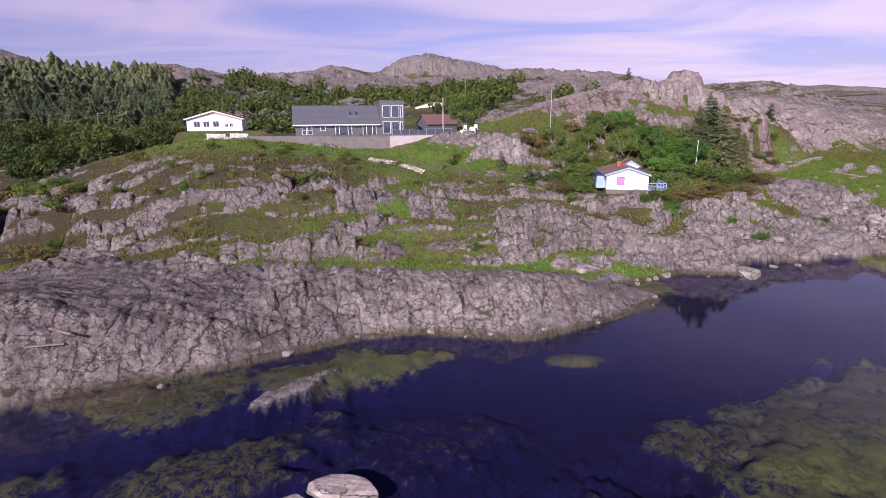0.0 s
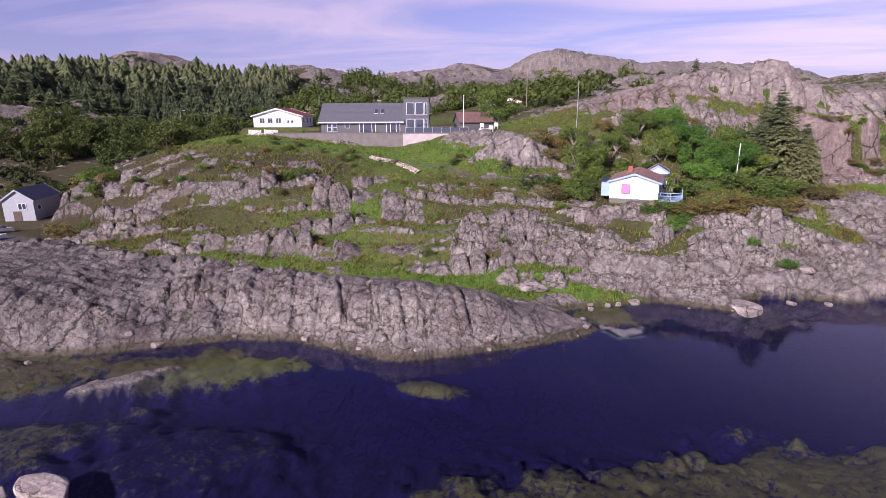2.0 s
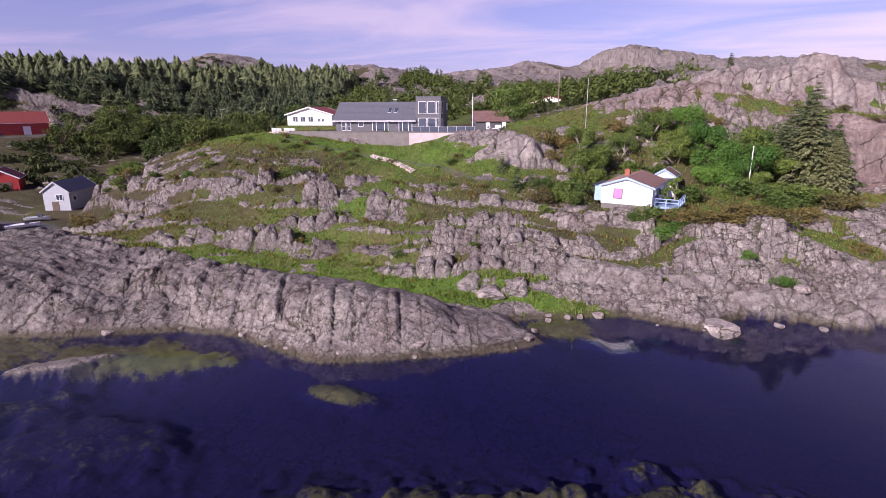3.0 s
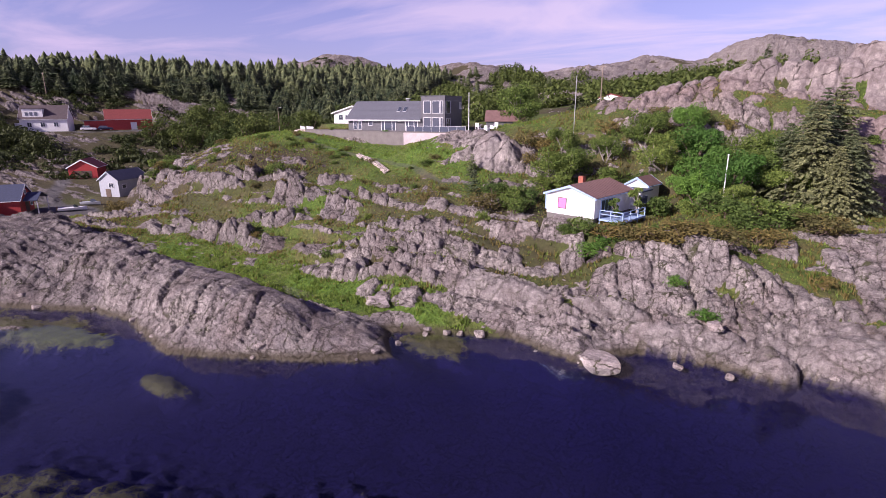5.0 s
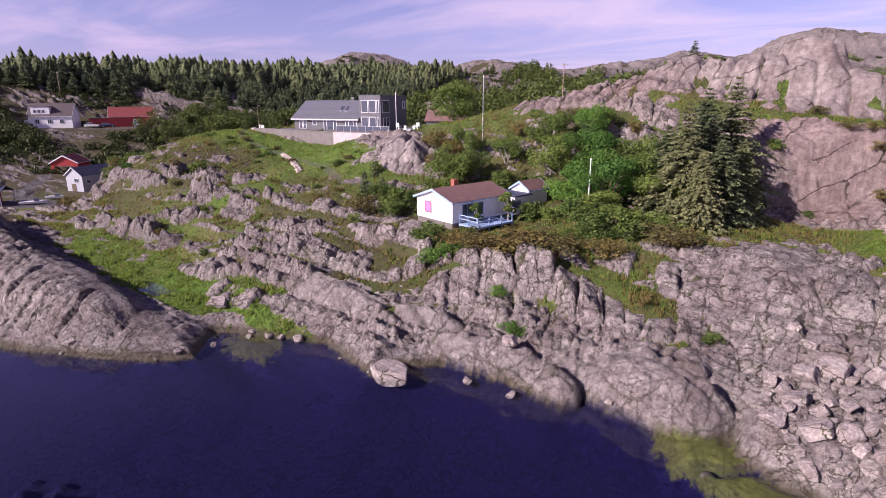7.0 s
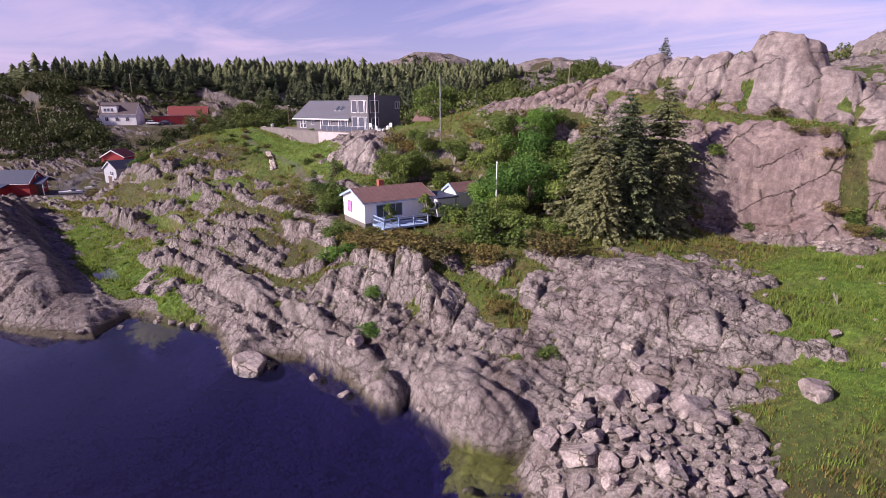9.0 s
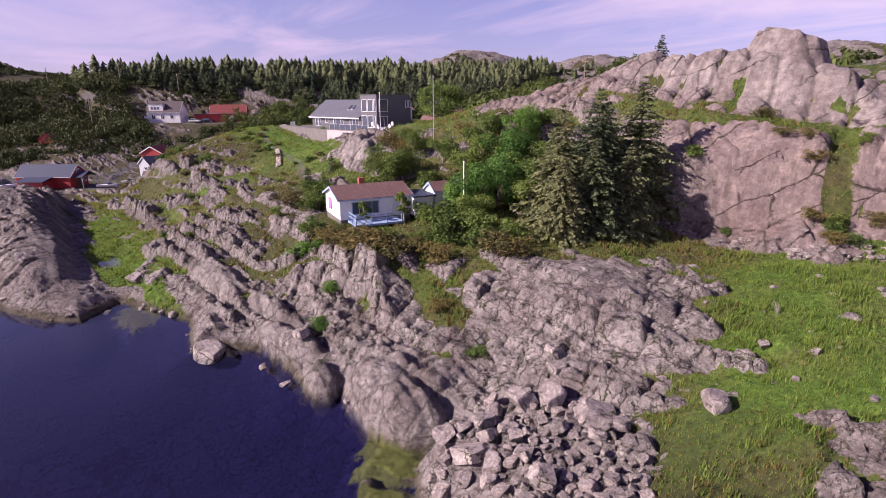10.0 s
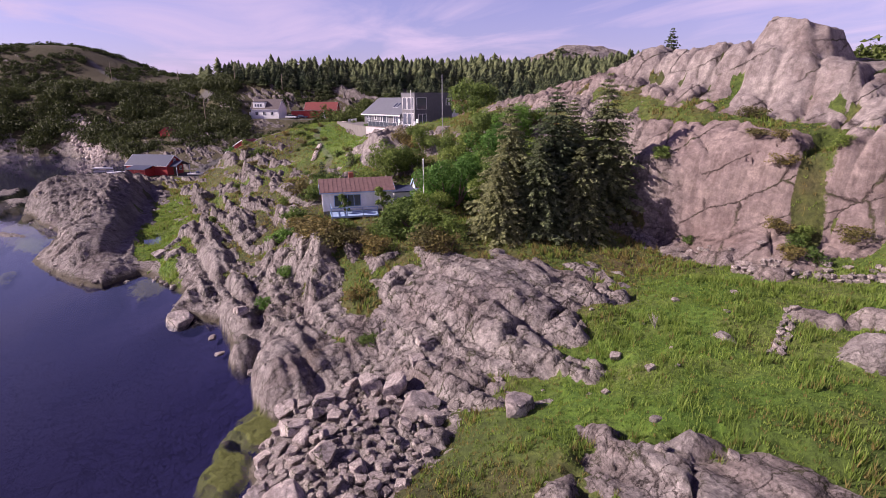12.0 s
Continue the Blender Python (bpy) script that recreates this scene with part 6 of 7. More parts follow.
    on_slope = ((24.0, 102.5, 'dry', 1.0, 1.2), (29.5, 105.5, 'dry', 0.9, 1.2), (35.5, 107.0, 'green', 0.8, 1.2), (39.0, 107.5, 'dry', 0.8, 1.2), (57.5, 78.5, 'green', 0.35, 1.5), (44.4, 72.6, 'bright', 0.4, 1.4), (41.0, 74.8, 'bright', 0.4, 1.3), (52.0, 79.2, 'dry', 0.4, 1.4), (62.4, 113.2, 'dry', 0.5, 1.2), (66.4, 114.6, 'green', 0.5, 1.2), (69.0, 114.0, 'dry', 0.7, 1.4), (70.2, 116.0, 'green', 0.8, 1.0), (57.0, 116.0, 'dry', 0.6, 1.4), (66.6, 111.2, 'green', 0.7, 1.2), (66.0, 112.6, 'green', 0.6, 1.2), (67.4, 109.8, 'dry', 0.6, 1.3), (64.4, 111.6, 'dry', 0.6, 1.5), (63.4, 112.4, 'dry', 0.5, 1.6), (60.2, 112.6, 'dry', 0.4, 1.8), (68.4, 110.6, 'green', 0.6, 1.0), (58.6, 108.4, 'green', 0.35, 1.6), (54.6, 108.2, 'green', 0.6, 1.4), (-30, 98.2, 'green', 0.4, 1.0), (-14.9, 97.4, 'bright', 0.75, 0.8))
    for x, y, kind, s, w in below_cabin + beside_cabin + behind_cabin + on_slope:
        grow(x, y, kind, s * (1.35 if y < 82 and x > 31 else 1.0), w, turn=rnd.uniform(0, 360))
    # junipers and heather bushes strewn over the slope
    spots = [(rnd.uniform(-50, 16), rnd.uniform(62, 92)) for _ in range(150)]
    z, w = land(*np.array(spots).T)
    for (x, y), deep in zip(spots, w["soil"]):
        if deep > 0.7 and noise.noise(Vector((x / 8, y / 8, 9.0))) > -0.1:
            grow(x, y, rnd.choice(("green", "green", "dry")), rnd.uniform(0.18, 0.5), rnd.uniform(1.1, 1.8), turn=rnd.uniform(0, 360), label="low juniper bush among grass and rock")
    # bushes round the boathouse yard
    for _ in range(26):
        x, y = rnd.choice(((rnd.uniform(-60, -50), rnd.uniform(64, 80)), (rnd.uniform(-86, -62), rnd.uniform(78, 90))))
        grow(x, y, rnd.choice(("green", "green", "dry")), rnd.uniform(0.5, 1.1), rnd.uniform(1.0, 1.6), turn=rnd.uniform(0, 360), label="dark green bush at the edge of the boathouse yard")
    young = [conifer_meshes(500 + k, 3.0, 12, 10, 3, SPRUCE_FAR, spread=0.36, bare=0.02) for k in range(2)]
    for i, (x, y, s) in enumerate(((9.6, 88.6, 0.95), (13.4, 83.4, 1.15), (15.0, 85.0, 0.9), (0.5, 117.5, 1.0), (40.5, 121.5, 1.0), (73.5, 123.0, 1.2))):
        plant("young_spruce", young[i % 2], stand(x, y, i * 77, s), "small young spruce standing alone", "tree", "young spruces")


cabin_trees()


def hillside_scrub():
    """Scrub and small trees over the far slopes, thinning towards the bare rock."""
    rnd = random.Random(21)
    small = [leaf_cloud(600 + k, [(0, 0, 0.7, 1.3, 0.6), (0.9, 0.3, 0.5, 0.9, 0.5), (-0.8, -0.5, 0.6, 0.9, 0.6)], 70, 0.33, LEAF_DARK) for k in range(4)]
    pts = []
    for _ in range(26000):
        x, y = rnd.uniform(-350, 60), rnd.uniform(-110, 330)
        west = x < -62 and y < 150 and (y > 46 or x < -150)
        north = y > 128 and x < 10 + 0.25 * (y - 128)
        if not (west or north) or (north and rnd.random() < 0.55):
            continue
        n = noise.noise(Vector((x / 24, y / 24, 3.0)))
        if n < (-0.14 if west else 0.05):
            continue
        if -160 < x < -124 and 74 < y < 124 or (-92 < x < -58 and 44 < y < 82) or (-64 < x < -40 and 118 < y < 142) or (-110 < x < -62 and 66 < y < 140 and rnd.random() < 0.2):
            continue
        pts.append((x, y))
    zs = heights(pts)
    places = [(x, y, z - 0.2, rnd.uniform(0, 6.28), s, s * rnd.uniform(0.8, 1.5)) for (x, y), z, s in ((p, z, rnd.uniform(0.5, 1.5)) for p, z in zip(pts, zs)) if z > 1.2]
    crowns = [leaf_cloud(640 + k, [(0, 0, 1.6, 1.5, 1.4), (0.9, 0.4, 0.9, 1.1, 0.9), (-0.9, -0.5, 1.1, 1.1, 1.0)], 110, 0.36, LEAF_MID) for k in range(4)]
    hill = [(rnd.uniform(-120, 45), rnd.uniform(142, 330)) for _ in range(2600)]
    hill = [(x, y) for x, y in hill if noise.noise(Vector((x / 22, y / 22, 12.0))) + 0.3 * noise.noise(Vector((x / 7, y / 7, 1.0))) > (0.02 if x < 0 else 0.22) and not within(x, y, FOREST)]
    tall_places = [(x, y, z - 0.2, rnd.uniform(0, 6.28), s, s * rnd.uniform(0.8, 1.3)) for (x, y), z, s in ((p, z, rnd.uniform(0.7, 1.9)) for p, z in zip(hill, heights(hill)))]
    # dense wood on the steep side of the harbour
    dense = [leaf_cloud(660 + k, [(0, 0, 0.8, 1.2, 0.8), (0.9, 0.3, 0.5, 0.9, 0.6), (-0.8, -0.5, 0.6, 0.9, 0.7)], 200, 0.17, LEAF_DARK) for k in range(4)]
    steep_places = []
    wood = [(rnd.uniform(-215, -118), rnd.uniform(-20, 78)) for _ in range(1900)]
    wood = [(x, y) for x, y in wood if noise.noise(Vector((x / 14, y / 14, 6.0))) > -0.04 and abs(y - 58 - 0.85 * (x + 185)) > 4 and not (abs(x + 168) < 9 and abs(y - 22) < 8)]
    for (x, y), z in zip(wood, heights(wood)):
        if z > 1.5:
            s = rnd.uniform(1.2, 2.6)
            steep_places.append((x, y, z - 0.3, rnd.uniform(0, 6.28), s, s * rnd.uniform(0.9, 1.6)))
    merged("harbour_wood", dense, steep_places, "dense dark green wood on the steep side of the harbour", "wood", LEAF_DARK)
    merged("hillside_wood", crowns, tall_places, "mixed green wood and scrub on the hills behind the houses", "wood", LEAF_MID)
    merged("hillside_scrub", small, places[:8200], "low dark green scrub and bushes over the far slopes", "scrub", LEAF_DARK)


hillside_scrub()


def grass_cover():
    rnd = np.random.RandomState(4)
    n = 190000
    x, y = rnd.uniform(-55, 90, n), rnd.uniform(56, 119, n)
    near = np.exp(-(np.hypot(x - 78, y - 92) / 28) ** 2)
    keep = rnd.uniform(0, 1, n) < 0.22 + 0.78 * near + 0.4 * (y < 66)
    x, y = x[keep], y[keep]
    z, w = land(x, y)
    ok = (w["soil"] > 0.6) & (z > 0.25) & ~((np.abs(x + 16) < 18.5) & (y > 95)) & (w["gravel"] < 0.1)
    x, y, z, lush = x[ok], y[ok], z[ok], w["lush"][ok]
    near = near[keep][ok]
    tall = 0.55 + 1.6 * smooth(fbm(x / 1.5, y / 1.5, 77, 3), -0.1, 0.22)
    for nm, mat, pick, label in (("meadow_grass", TURF, rnd.uniform(0, 1, len(x)) < 0.35 + 0.6 * lush, "long fresh green grass on soil between the rocks"), ("dry_grass", DRYTURF, None, "straw-coloured dry grass tufts on the slope")):
        if pick is None:
            pick = ~last
        last = pick
        px, py, pz, k = x[pick], y[pick], z[pick], near[pick]
        m = len(px)
        v = np.zeros((m, 5, 3, 3), np.float32)
        for b in range(5):
            a = rnd.uniform(0, 6.28, m)
            h = rnd.uniform(0.12, 0.28, m) * tall[pick]
            r = rnd.uniform(0, 0.16, m)
            bx, by = px + r * np.cos(a), py + r * np.sin(a)
            t = rnd.uniform(0, 6.28, m)
            wd = 0.028 + 0.03 * (1 - k)
            v[:, b, 0] = np.stack([bx - np.sin(t) * wd, by + np.cos(t) * wd, pz - 0.04], 1)
            v[:, b, 1] = np.stack([bx + np.sin(t) * wd, by - np.cos(t) * wd, pz - 0.04], 1)
            v[:, b, 2] = np.stack([bx + np.cos(t) * h * 0.4, by + np.sin(t) * h * 0.4, pz + h], 1)
        v = v.reshape(-1, 3)
        me = bpy.data.meshes.new(nm)
        me.vertices.add(len(v)); me.vertices.foreach_set("co", v.ravel())
        me.loops.add(len(v)); me.loops.foreach_set("vertex_index", np.arange(len(v), dtype=np.int32))
        me.polygons.add(len(v) // 3); me.polygons.foreach_set("loop_start", np.arange(0, len(v), 3, dtype=np.int32))
        me.update(calc_edges=True)
        me.materials.append(mat)
        tagged(new(nm, me), label, "grass", kind="stuff")


grass_cover()

# ---- boulders ----
def boulder_mesh(seed, flat=0.7):
    rnd = random.Random(seed)
    bm = bmesh.new()
    bmesh.ops.create_icosphere(bm, subdivisions=3, radius=1)
    turn = Euler((rnd.uniform(-0.3, 0.3), rnd.uniform(-0.3, 0.3), rnd.uniform(0, 6.28))).to_matrix()
    planes = [(turn @ (Vector(d) + Vector((rnd.uniform(-0.28, 0.28), rnd.uniform(-0.28, 0.28), rnd.uniform(-0.28, 0.28)))).normalized(), rnd.uniform(0.48, 0.78)) for d in ((1, 0, 0), (-1, 0, 0), (0, 1, 0), (0, -1, 0), (0, 0, 1), (0, 0, -1))]
    for _ in range(4):
        planes.append((Vector((rnd.gauss(0, 1), rnd.gauss(0, 1), rnd.gauss(0, 0.8))).normalized(), rnd.uniform(0.62, 0.85)))
    for v in bm.verts:
        for d, c in planes:
            k = v.co.dot(d) - c
            if k > 0:
                v.co -= d * k
        n = noise.noise(v.co * 1.7 + Vector((seed, 0, 0))) * 0.05 + noise.noise(v.co * 5.0) * 0.02
        v.co *= 1 + n
        v.co.z *= flat
    me = mesh_of("boulder", bm, ROCK)
    return me


BOULDERS = [boulder_mesh(700 + k, 0.62 + 0.05 * (k % 4)) for k in range(9)]


def pale_copy(me):
    c = me.copy()
    c.materials.clear()
    c.materials.append(PALE_ROCK)
    return c


PALE_STONES = [pale_copy(me) for me in BOULDERS[:5]]


def boulder(x, y, size, k=None, turn=0.0, sx=1.0, sy=1.0, sz=1.0, label="grey angular boulder", group="", sink=0.25, z=None, tip=(0, 0)):
    me = BOULDERS[(k if k is not None else int(abs(x * 13 + y * 7))) % len(BOULDERS)]
    ob = new("boulder", me)
    zz = height(x, y) if z is None else z
    ob.matrix_world = pose(x, y, zz + size * (0.55 - sink) * sz, tip[0], tip[1], turn) @ Matrix.Diagonal((size * sx, size * sy, size * sz, 1))
    return tagged(ob, label, "boulder", group)


def beach():
    rnd = random.Random(31)
    ring = [(60.6, 74.2), (64, 70.6), (70, 68.5), (74, 71), (73, 77), (69, 80.5), (64.5, 79.6), (61.5, 77.5)]
    pts = []
    for _ in range(6000):
        x, y = rnd.uniform(60, 75), rnd.uniform(68, 81)
        if not within(x, y, ring):
            continue
        s = rnd.choice((0.25, 0.32, 0.4, 0.5, 0.6, 0.75, 1.0, 1.3)) * rnd.uniform(0.85, 1.2)
        if all((x - a) ** 2 + (y - b) ** 2 > (0.72 * (s + c)) ** 2 for a, b, c in pts):
            pts.append((x, y, s))
    zs = heights([p[:2] for p in pts])
    for (x, y, s), z in zip(pts, zs):
        boulder(x, y, s, rnd.randrange(9), rnd.uniform(0, 360), rnd.uniform(0.9, 1.3), 1, rnd.uniform(0.8, 1.15), "pale grey angular boulder on the boulder beach", "boulder beach", 0.2, max(z, -0.1), (rnd.uniform(-20, 20), rnd.uniform(-20, 20)))


beach()


def single_boulders():
    rnd = random.Random(33)
    for x, y, s, sx, sy, sz, lab in ((38.2, 64.2, 1.7, 1.25, 0.9, 0.75, "large flat pale boulder at the waterline"), (17.0, 60.9, 1.35, 1.4, 0.9, 0.6, "flat pale slab boulder in the green gully"), (63.4, 80.6, 0.75, 1, 1, 1.0, "pale boulder on the edge of the rocks"),
                                     (72.4, 83.1, 1.0, 1.1, 1, 1.1, "single grey boulder in the meadow grass"), (71.2, 90.2, 0.45, 1, 1, 1, "small stone in the meadow grass"), 
                                     (73.9, 90.2, 0.4, 1, 1, 1, "small stone in the meadow grass"), (62.2, 81.3, 0.5, 1.2, 0.9, 1.2, "white pale stone on the rocks"), 
                                     (-5.6, 24.8, 1.5, 1.5, 0.8, 0.55, "pale rock that breaks the water surface"), (-8.2, 24.2, 0.8, 1.4, 0.8, 0.4, "pale rock that breaks the water surface"), (38.5, 31.5, 0.7, 1.2, 1, 0.6, "weed-covered stone in the shallows"), (41.5, 30, 0.5, 1.2, 1, 0.6, "weed-covered stone in the shallows"), (36.2, 29.6, 0.45, 1.2, 1, 0.6, "weed-covered stone in the shallows"),
                                     (62.6, 72.4, 0.8, 1, 1, 0.9, "pale boulder in the weedy shallows"), (45.5, 70.2, 0.8, 1.1, 0.9, 0.9, "pale boulder at the waterline"),
                                     (26.0, 62.2, 0.4, 1, 1, 1, "small dark stone in the gully mouth"), (24.9, 61.6, 0.45, 1, 1, 1, "small dark stone in the gully mouth"), (23.2, 60.6, 0.4, 1, 1, 1, "small dark stone in the gully mouth"), (27.6, 63.0, 0.6, 1.2, 1, 0.9, "grey stone in the gully mouth")):
        z = max(height(x, y), -0.25)
        boulder(x, y, s, None, rnd.uniform(0, 360) if sx < 1.15 else rnd.uniform(-15, 15), sx, sy, sz, lab, "", 0.3, z)
    # loose stones along the shore and at the foot of the cliff
    pts = []
    for (ax, ay), (bx, by) in zip(SHORE[12:40], SHORE[13:41]):
        for _ in range(int(math.hypot(bx - ax, by - ay) * 0.32)):
            f = rnd.random()
            pts.append((ax + (bx - ax) * f + rnd.gauss(0, 0.5), ay + (by - ay) * f + rnd.gauss(0.2, 0.5), rnd.uniform(0.15, 0.5)))
    for _ in range(36):
        f = rnd.random()
        pts.append((60 + 14 * f + rnd.gauss(0, 0.7), 106.5 + 7 * f + rnd.gauss(-0.5, 0.8), rnd.uniform(0.15, 0.45)))
    for _ in range(26):
        pts.append((rnd.uniform(66, 86), rnd.uniform(80, 102), rnd.uniform(0.1, 0.3)))
    zs = heights([p[:2] for p in pts])
    for (x, y, s), z in zip(pts, zs):
        boulder(x, y, s, rnd.randrange(9), rnd.uniform(0, 360), rnd.uniform(0.9, 1.4), 1, rnd.uniform(0.7, 1), "small loose grey stone", "loose stones", 0.3, max(z, -0.12))


single_boulders()


def stone_wall(pts, high, label, size=0.28, stones=None):
    """A dry-stone wall of single stones along a line."""
    rnd = random.Random(int(pts[0][0] * 10))
    w = thing("stone_wall", pose(0, 0, 0), label, "wall")
    places = []
    for (ax, ay), (bx, by) in zip(pts[:-1], pts[1:]):
        L = math.hypot(bx - ax, by - ay)
        for row in range(max(1, round(high / (size * 0.95)))):
            for k in range(int(L / (size * 1.5))):
                f = (k + 0.5 * (row % 2) + rnd.uniform(-0.2, 0.2)) * size * 1.5 / L
                for side in (-0.2, 0.2):
                    places.append((ax + (bx - ax) * f + side * -(by - ay) / L + rnd.gauss(0, 0.05), ay + (by - ay) * f + side * (bx - ax) / L + rnd.gauss(0, 0.05), row, rnd.uniform(0.8, 1.25) * size))
    zs = heights([p[:2] for p in places])
    for (x, y, row, s), z in zip(places[:300], zs):
        o = new("stone", rnd.choice(stones or BOULDERS))
        o.parent = w
        o.matrix_basis = pose(x, y, z + 0.1 + row * size * 0.85, 0, 0, rnd.uniform(0, 360)) @ Matrix.Diagonal((s, s * 0.8, s * 0.8, 1))


stone_wall([(65.5, 106.0), (69.5, 108.0), (74, 110.5), (80, 113.0)], 0.7, "low tumbled dry-stone wall across the meadow", 0.34)
stone_wall([(73.4, 101.4), (75.2, 98.4), (76.6, 95.6)], 0.3, "short low dry-stone wall in the meadow grass", 0.27)
stone_wall([(-12.0, 87.4), (-7.0, 85.9), (-3.0, 84.6)], 0.55, "pale dry-stone retaining wall on the grassy slope", 0.28, PALE_STONES)
stone_wall([(47, 103.0), (53, 105.4), (57, 106.6)], 0.6, "dry-stone wall in the shade under the spruces", 0.3)
stone_wall([(-44, 100.5), (-39.5, 98.0), (-35, 96.2)], 0.6, "pale dry-stone edge beside the house terrace", 0.3, PALE_STONES)


# ---- poles, fences and loose things ----
def pole(x, y, top, r, mat, name, label, arms=0, lamp=False, category="pole"):
    z = height(x, y)
    p = thing(name, pose(x, y, z), label, category)
    part("shaft", rod(bmesh.new(), (0, 0, -0.4), (0, 0, top - z), r, r * 0.7, 10), mat, p)
    if arms:
        part("crossarm", boxed(-0.8, -0.05, top - z - 0.45, 0.8, 0.05, top - z - 0.33), WOOD, p)
        for k in (-0.7, 0.0, 0.7):
            part("insulator", rod(bmesh.new(), (k, 0, top - z - 0.33), (k, 0, top - z - 0.15), 0.05, 0.03, 6), TRIM, p)
    if lamp:
        part("arm", rod(bmesh.new(), (0, 0, top - z - 0.1), (1.1, 0, top - z + 0.05), 0.035, 0.03, 6), STEEL, p)
        part("lamp_head", boxed(0.8, -0.12, top - z + 0.0, 1.5, 0.12, top - z + 0.12, bevel=0.03), STEEL, p)
    if category == "flagpole":
        b = bmesh.new()
        bmesh.ops.create_uvsphere(b, u_segments=8, v_segments=6, radius=r * 1.4, matrix=Matrix.Translation((0, 0, top - z + r)))
        part("finial", b, TRIM, p)
    return p


pole(42.0, 89.0, 15.1, 0.07, TRIM, "flagpole", "white painted flagpole among the trees", category="flagpole")
pole(0.0, 102.0, 22.3, 0.07, TRIM, "flagpole", "white flagpole on the house terrace", category="flagpole")
pole(19.7, 100.1, 24.4, 0.06, STEEL, "mast", "slim grey mast above the scrub", category="mast")
pole(5.9, 146.6, 29.0, 0.13, WOOD, "utility_pole", "weathered wooden utility pole on the heath", 1)
pole(9.0, 200.0, 32.2, 0.13, WOOD, "utility_pole", "weathered wooden utility pole on the far heath", 1)
pole(-75.8, 120.0, 20.0, 0.09, WOOD, "street_lamp", "wooden street lamp pole with a small head", 0, True, "street lamp")
for px_, py_, tp in ((-192, 78, 34), (-215, 52, 34), (-176, 98, 31), (-150, 64, 22), (-235, 20, 36)):
    pole(px_, py_, max(tp, height(px_, py_) + 8.5), 0.16, WOOD, "utility_pole", "weathered wooden utility pole by the hill road", 1)


def fence(x0, y0, x1, y1, label, high=0.9, pitch=0.16):
    L = math.hypot(x1 - x0, y1 - y0)
    f = thing("fence", turned(x0, y0, max(height(x0, y0), height(x1, y1)), math.degrees(math.atan2(y1 - y0, x1 - x0))), label, "fence")
    for z in (0.25, 0.7):
        part("rail", boxed(0, 0, z, L, 0.04, z + 0.08), TRIM, f)
    for k in range(int(L / 1.6) + 1):
        part("post", boxed(k * 1.6 - 0.05, -0.03, -0.5, k * 1.6 + 0.05, 0.07, high + 0.05), TRIM, f)
    slat = mesh_of("slat", boxed(-0.04, -0.03, 0.1, 0.04, -0.005, high), TRIM)
    for k in range(int(L / pitch)):
        o = new("slat", slat)
        o.parent = f
        o.matrix_basis = pose((k + 0.5) * pitch, 0, 0)


fence(-44.5, 102.2, -40.0, 99.8, "white picket fence at the end of the terrace")
fence(-39.0, 99.4, -35.2, 98.0, "white picket fence at the end of the terrace")


def railing():
    r = thing("railing", turned(-9.0, 96.3, 16.05, 12.8), "glass railing with steel posts on the terrace wall", "railing")
    for k in range(8):
        part("post", boxed(k * 1.55 - 0.025, 0, 0, k * 1.55 + 0.025, 0.05, 0.95), STEEL, r)
    for k in range(7):
        part("pane", boxed(k * 1.55 + 0.05, 0.015, 0.08, k * 1.55 + 1.5, 0.03, 0.85), GLASS, r)
    part("handrail", boxed(-0.05, -0.01, 0.952, 10.9, 0.06, 1.0), STEEL, r)


railing()


def garden_chair():
    c = thing("garden_chair", pose(3.4, 100.2, height(3.4, 100.2)), "white wooden garden chair on the terrace", "chair", "garden chairs")
    part("seat", boxed(-0.3, -0.3, 0.38, 0.3, 0.3, 0.44), TRIM, c)
    part("backrest", boxed(-0.3, 0.26, 0.44, 0.3, 0.32, 1.0), TRIM, c)
    for sx in (-0.26, 0.26):
        for sy in (-0.26, 0.26):
            part("leg", boxed(sx - 0.03, sy - 0.03, 0, sx + 0.03, sy + 0.03, 0.38), TRIM, c)
        part("armrest", boxed(sx - 0.04, -0.3, 0.6, sx + 0.04, 0.255, 0.65), TRIM, c)
    for x, y, a in ((4.3, 100.4, 10), (5.2, 100.6, -5), (6.1, 100.7, 8), (4.0, 98.7, 185), (5.6, 98.9, 170)):
        copy_thing(c, pose(x, y, height(x, y), 0, 0, a))
    t = thing("garden_table", pose(4.8, 99.6, height(4.8, 99.6)), "white wooden garden table on the terrace", "table")
    part("tabletop", boxed(-1.1, -0.45, 0.7, 1.1, 0.45, 0.75), TRIM, t)
    for sx in (-0.95, 0.95):
        for sy in (-0.35, 0.35):
            part("leg", boxed(sx - 0.04, sy - 0.04, 0, sx + 0.04, sy + 0.04, 0.7), TRIM, t)


garden_chair()


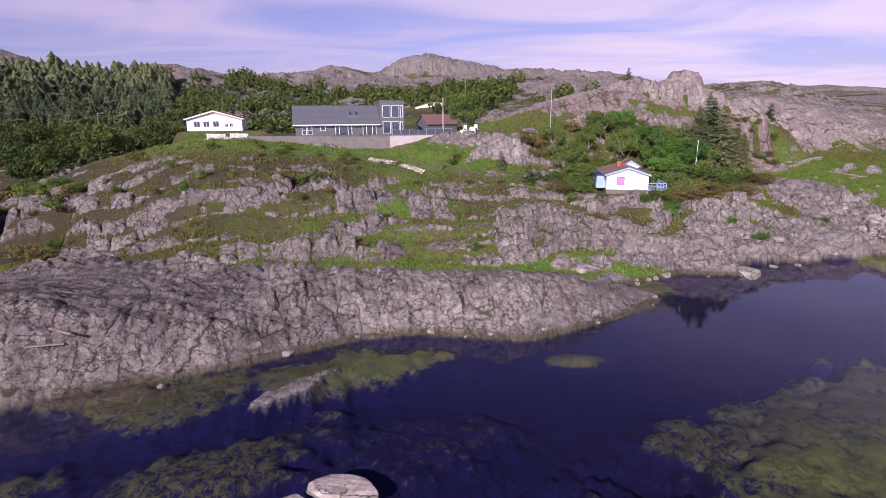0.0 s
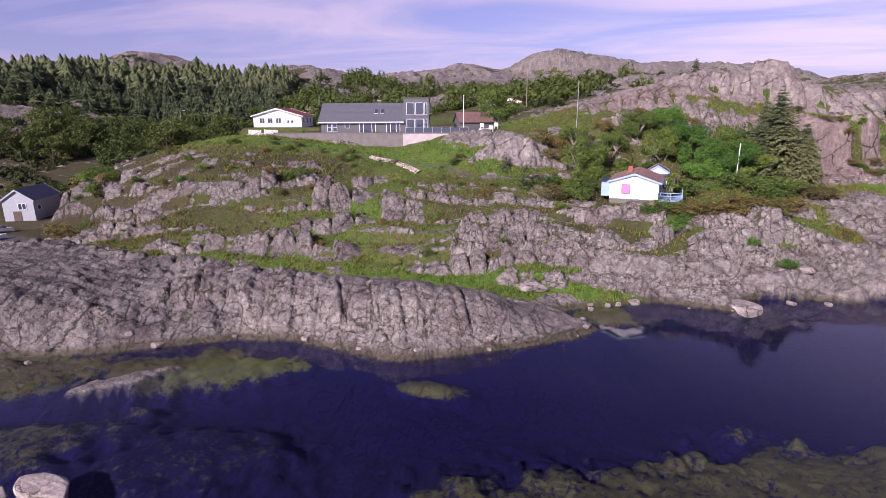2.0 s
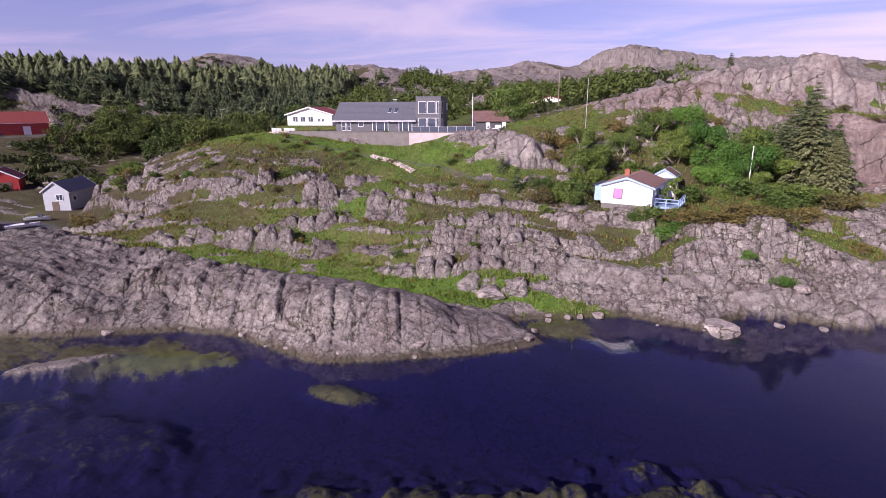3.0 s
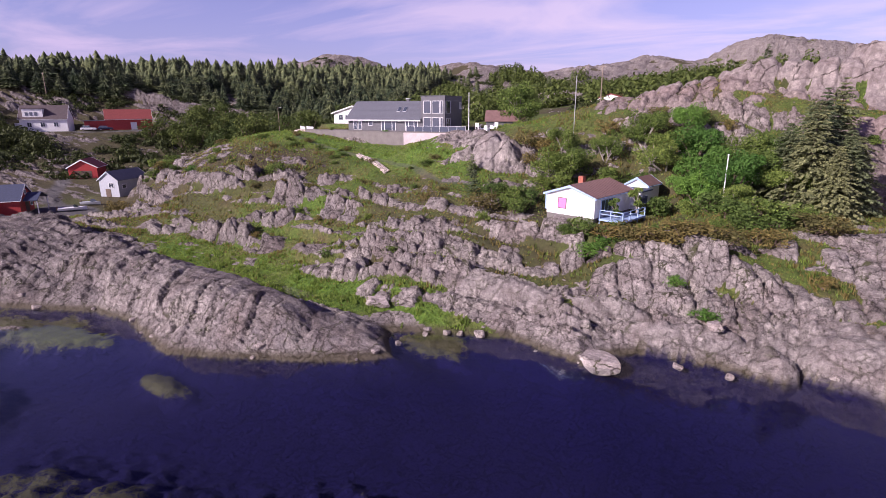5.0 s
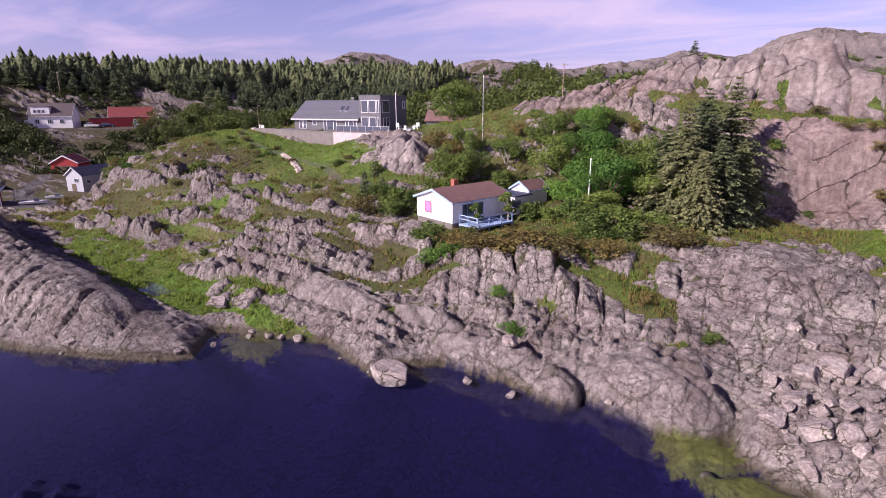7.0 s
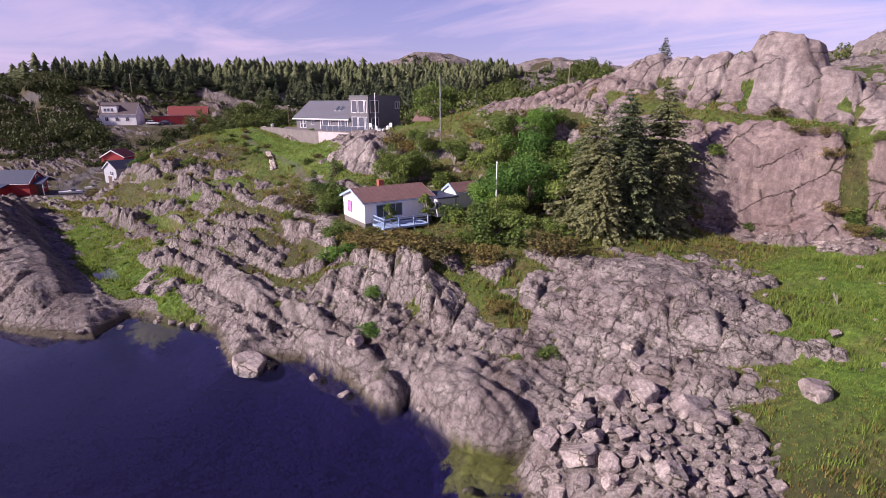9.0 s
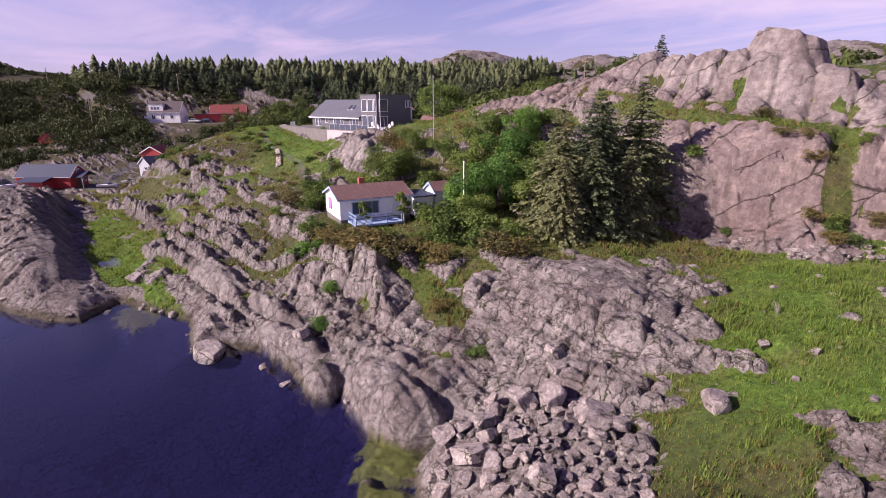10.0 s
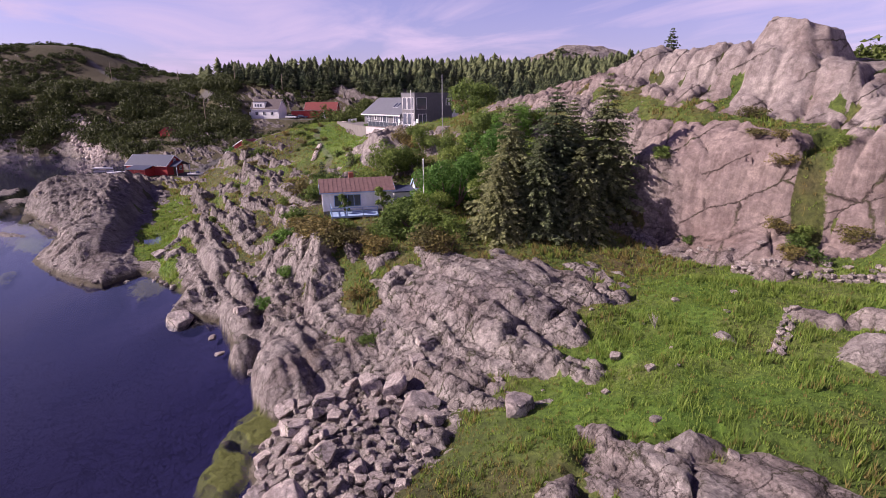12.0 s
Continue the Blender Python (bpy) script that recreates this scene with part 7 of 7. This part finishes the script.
def car(x, y, turn, paint, label):
    c = thing("car", pose(x, y, height(x, y), 0, 0, turn), label, "car")
    bm = prism(bmesh.new(), [(-2.1, 0.35), (2.1, 0.35), (2.15, 0.7), (1.9, 0.85), (0.9, 0.95), (-2.0, 0.98), (-2.15, 0.7)], -0.85, 0.85)
    bmesh.ops.bevel(bm, geom=bm.edges[:], offset=0.06, segments=1, affect="EDGES")
    body = part("body", bm, paint, c)
    bm = prism(bmesh.new(), [(0.95, 0.95), (0.35, 1.45), (-1.5, 1.48), (-1.95, 0.98)], -0.74, 0.74)
    part("cabin", bm, GLASS, body)
    part("roof", boxed(-1.5, -0.72, 1.482, 0.33, 0.72, 1.52), paint, body)
    for wx in (-1.35, 1.35):
        for wy in (-0.86, 0.68):
            w = part("wheel", rod(bmesh.new(), (wx, wy, 0.32), (wx, wy + 0.18, 0.32), 0.32, 0.32, 14), BARK, c)
            part("rim", rod(bmesh.new(), (wx, wy - 0.01, 0.32), (wx, wy + 0.19, 0.32), 0.18, 0.18, 10), STEEL, w)
    for wy in (-0.6, 0.6):
        part("headlight", boxed(2.02, wy - 0.15, 0.6, 2.14, wy + 0.15, 0.72), STEEL, c)


car(-143.2, 97.2, 60, TRIM, "white parked car beside the farmhouse")
car(-141.8, 101.6, 70, BLUE_ROOF, "dark blue parked car beside the farmhouse")


def boat(x, y, z, turn, hull, label, L=4.6):
    b = thing("boat", pose(x, y, z, 0, 0, turn), label, "boat")
    bm = bmesh.new()
    rings = []
    for k in range(9):
        f = k / 8
        w = 0.85 * (1 - f ** 3) * (0.8 + 0.2 * min(1, f * 4)) + 0.02
        rings.append([bm.verts.new((L * (f - 0.5), s * w * q, 0.15 + 0.55 * r + 0.15 * f * f * r)) for s, q, r in ((-1, 1, 1), (-1, 0.75, 0.3), (-1, 0.1, 0), (1, 0.1, 0), (1, 0.75, 0.3), (1, 1, 1))])
    for a, c in zip(rings[:-1], rings[1:]):
        for i in range(5):
            bm.faces.new((a[i], a[i + 1], c[i + 1], c[i]))
        bm.faces.new((a[5], a[0], c[0], c[5]))
    bm.faces.new(rings[0]); bm.faces.new(rings[-1][::-1])
    bmesh.ops.recalc_face_normals(bm, faces=bm.faces)
    part("hull", bm, hull, b)
    part("windscreen", prism(bmesh.new(), [(0.3, 0.75), (0.9, 0.75), (0.5, 1.15), (0.2, 1.2)], -0.5, 0.5), GLASS, b)
    part("outboard", boxed(-L / 2 - 0.3, -0.15, 0.3, -L / 2 - 0.003, 0.15, 1.05, bevel=0.04), BARK, b)


boat(-62.5, 62.4, height(-62.5, 62.4), 60, TRIM, "white open motorboat drawn up on the quay")
boat(-66.5, 67.0, height(-66.5, 67.0), 35, GREY_BOARD, "grey upturned dinghy on the gravel yard", 3.8)
boat(-88, 40.5, 0.0, 100, TRIM, "white motorboat moored in the harbour", 6.5)
boat(-102, 34.0, 0.0, 70, TRIM, "white motorboat moored in the harbour", 6.0)


def dead_shrub(x, y):
    """A bleached, leafless little shrub."""
    rnd = random.Random(61)
    d = thing("dead_shrub", pose(x, y, height(x, y)), "bleached leafless dead shrub in the meadow grass", "shrub")
    for k in range(7):
        a, r = rnd.uniform(0, 6.28), rnd.uniform(0.2, 0.5)
        tip = Vector((math.cos(a) * r, math.sin(a) * r, rnd.uniform(0.5, 0.95)))
        br = part("branch", rod(bmesh.new(), (0, 0, 0.0), tip, 0.022, 0.009, 5), PALE_BARK, d)
        for _ in range(2):
            q = tip * rnd.uniform(0.5, 0.8)
            part("twig", rod(bmesh.new(), q, q + Vector((rnd.uniform(-0.25, 0.25), rnd.uniform(-0.25, 0.25), rnd.uniform(0.15, 0.3))), 0.011, 0.005, 4), PALE_BARK, br)


dead_shrub(70.2, 93.9)


def driftwood():
    for x, y, a, L in ((-29.6, 35.4, 22, 3.6), (-28.3, 36.4, -20, 2.2)):
        z = max(height(x, y), 0.15)
        ob = new("driftwood_plank", mesh_of("driftwood_plank", boxed(-L / 2, -0.12, 0, L / 2, 0.12, 0.1, bevel=0.02), WOOD))
        ob.matrix_world = pose(x, y, z + 0.12, 0, 4, a)
        tagged(ob, "grey weathered driftwood plank on the shore rocks", "driftwood", "driftwood")


driftwood()


def fishing_net():
    """A dark net laid over the shore rock."""
    bm = bmesh.new()
    n = 22
    ca, sa = math.cos(radians(-28)), math.sin(radians(-28))
    pts = [(56.2 + (i / n - 0.5) * 3.6 * ca - (j / 9 - 0.5) * 1.1 * sa, 75.3 + (i / n - 0.5) * 3.6 * sa + (j / 9 - 0.5) * 1.1 * ca) for j in range(10) for i in range(n + 1)]
    zs = heights(pts)
    vs = [bm.verts.new((x, y, z + 0.05)) for (x, y), z in zip(pts, zs)]
    for j in range(9):
        for i in range(n):
            k = j * (n + 1) + i
            bm.faces.new((vs[k], vs[k + 1], vs[k + n + 2], vs[k + n + 1]))
    bmesh.ops.wireframe(bm, faces=bm.faces[:], thickness=0.035, use_replace=True)
    ob = new("fishing_net", mesh_of("fishing_net", bm, BARK))
    tagged(ob, "dark knotted fishing net draped over the shore rock", "net")


fishing_net()


def scree():
    rnd = random.Random(71)
    data = []
    for _ in range(700):
        f, g = rnd.random(), rnd.random()
        x = -170 + 34 * f + rnd.gauss(0, 1.5)
        y = 17 + 14 * f - 9 * (1 - g) * (1 - 0.4 * f) + rnd.gauss(0, 1)
        data.append((x, y, rnd.uniform(0.4, 1.1)))
    zs = heights([d[:2] for d in data])
    tri = []
    for me in BOULDERS[:4]:
        bm = bmesh.new()
        bmesh.ops.create_icosphere(bm, subdivisions=1, radius=1)
        for v in bm.verts:
            v.co *= 1 + 0.35 * noise.noise(v.co * 2.3 + Vector((len(tri), 0, 0)))
        tri.append(mesh_of("scree_block", bm, ROCK))
    merged("scree", tri, [(x, y, z + 0.1, rnd.uniform(0, 6.28), s, s * 0.8) for (x, y, s), z in zip(data, zs)], "slope of broken grey blocks above the harbour", "scree", ROCK)


scree()
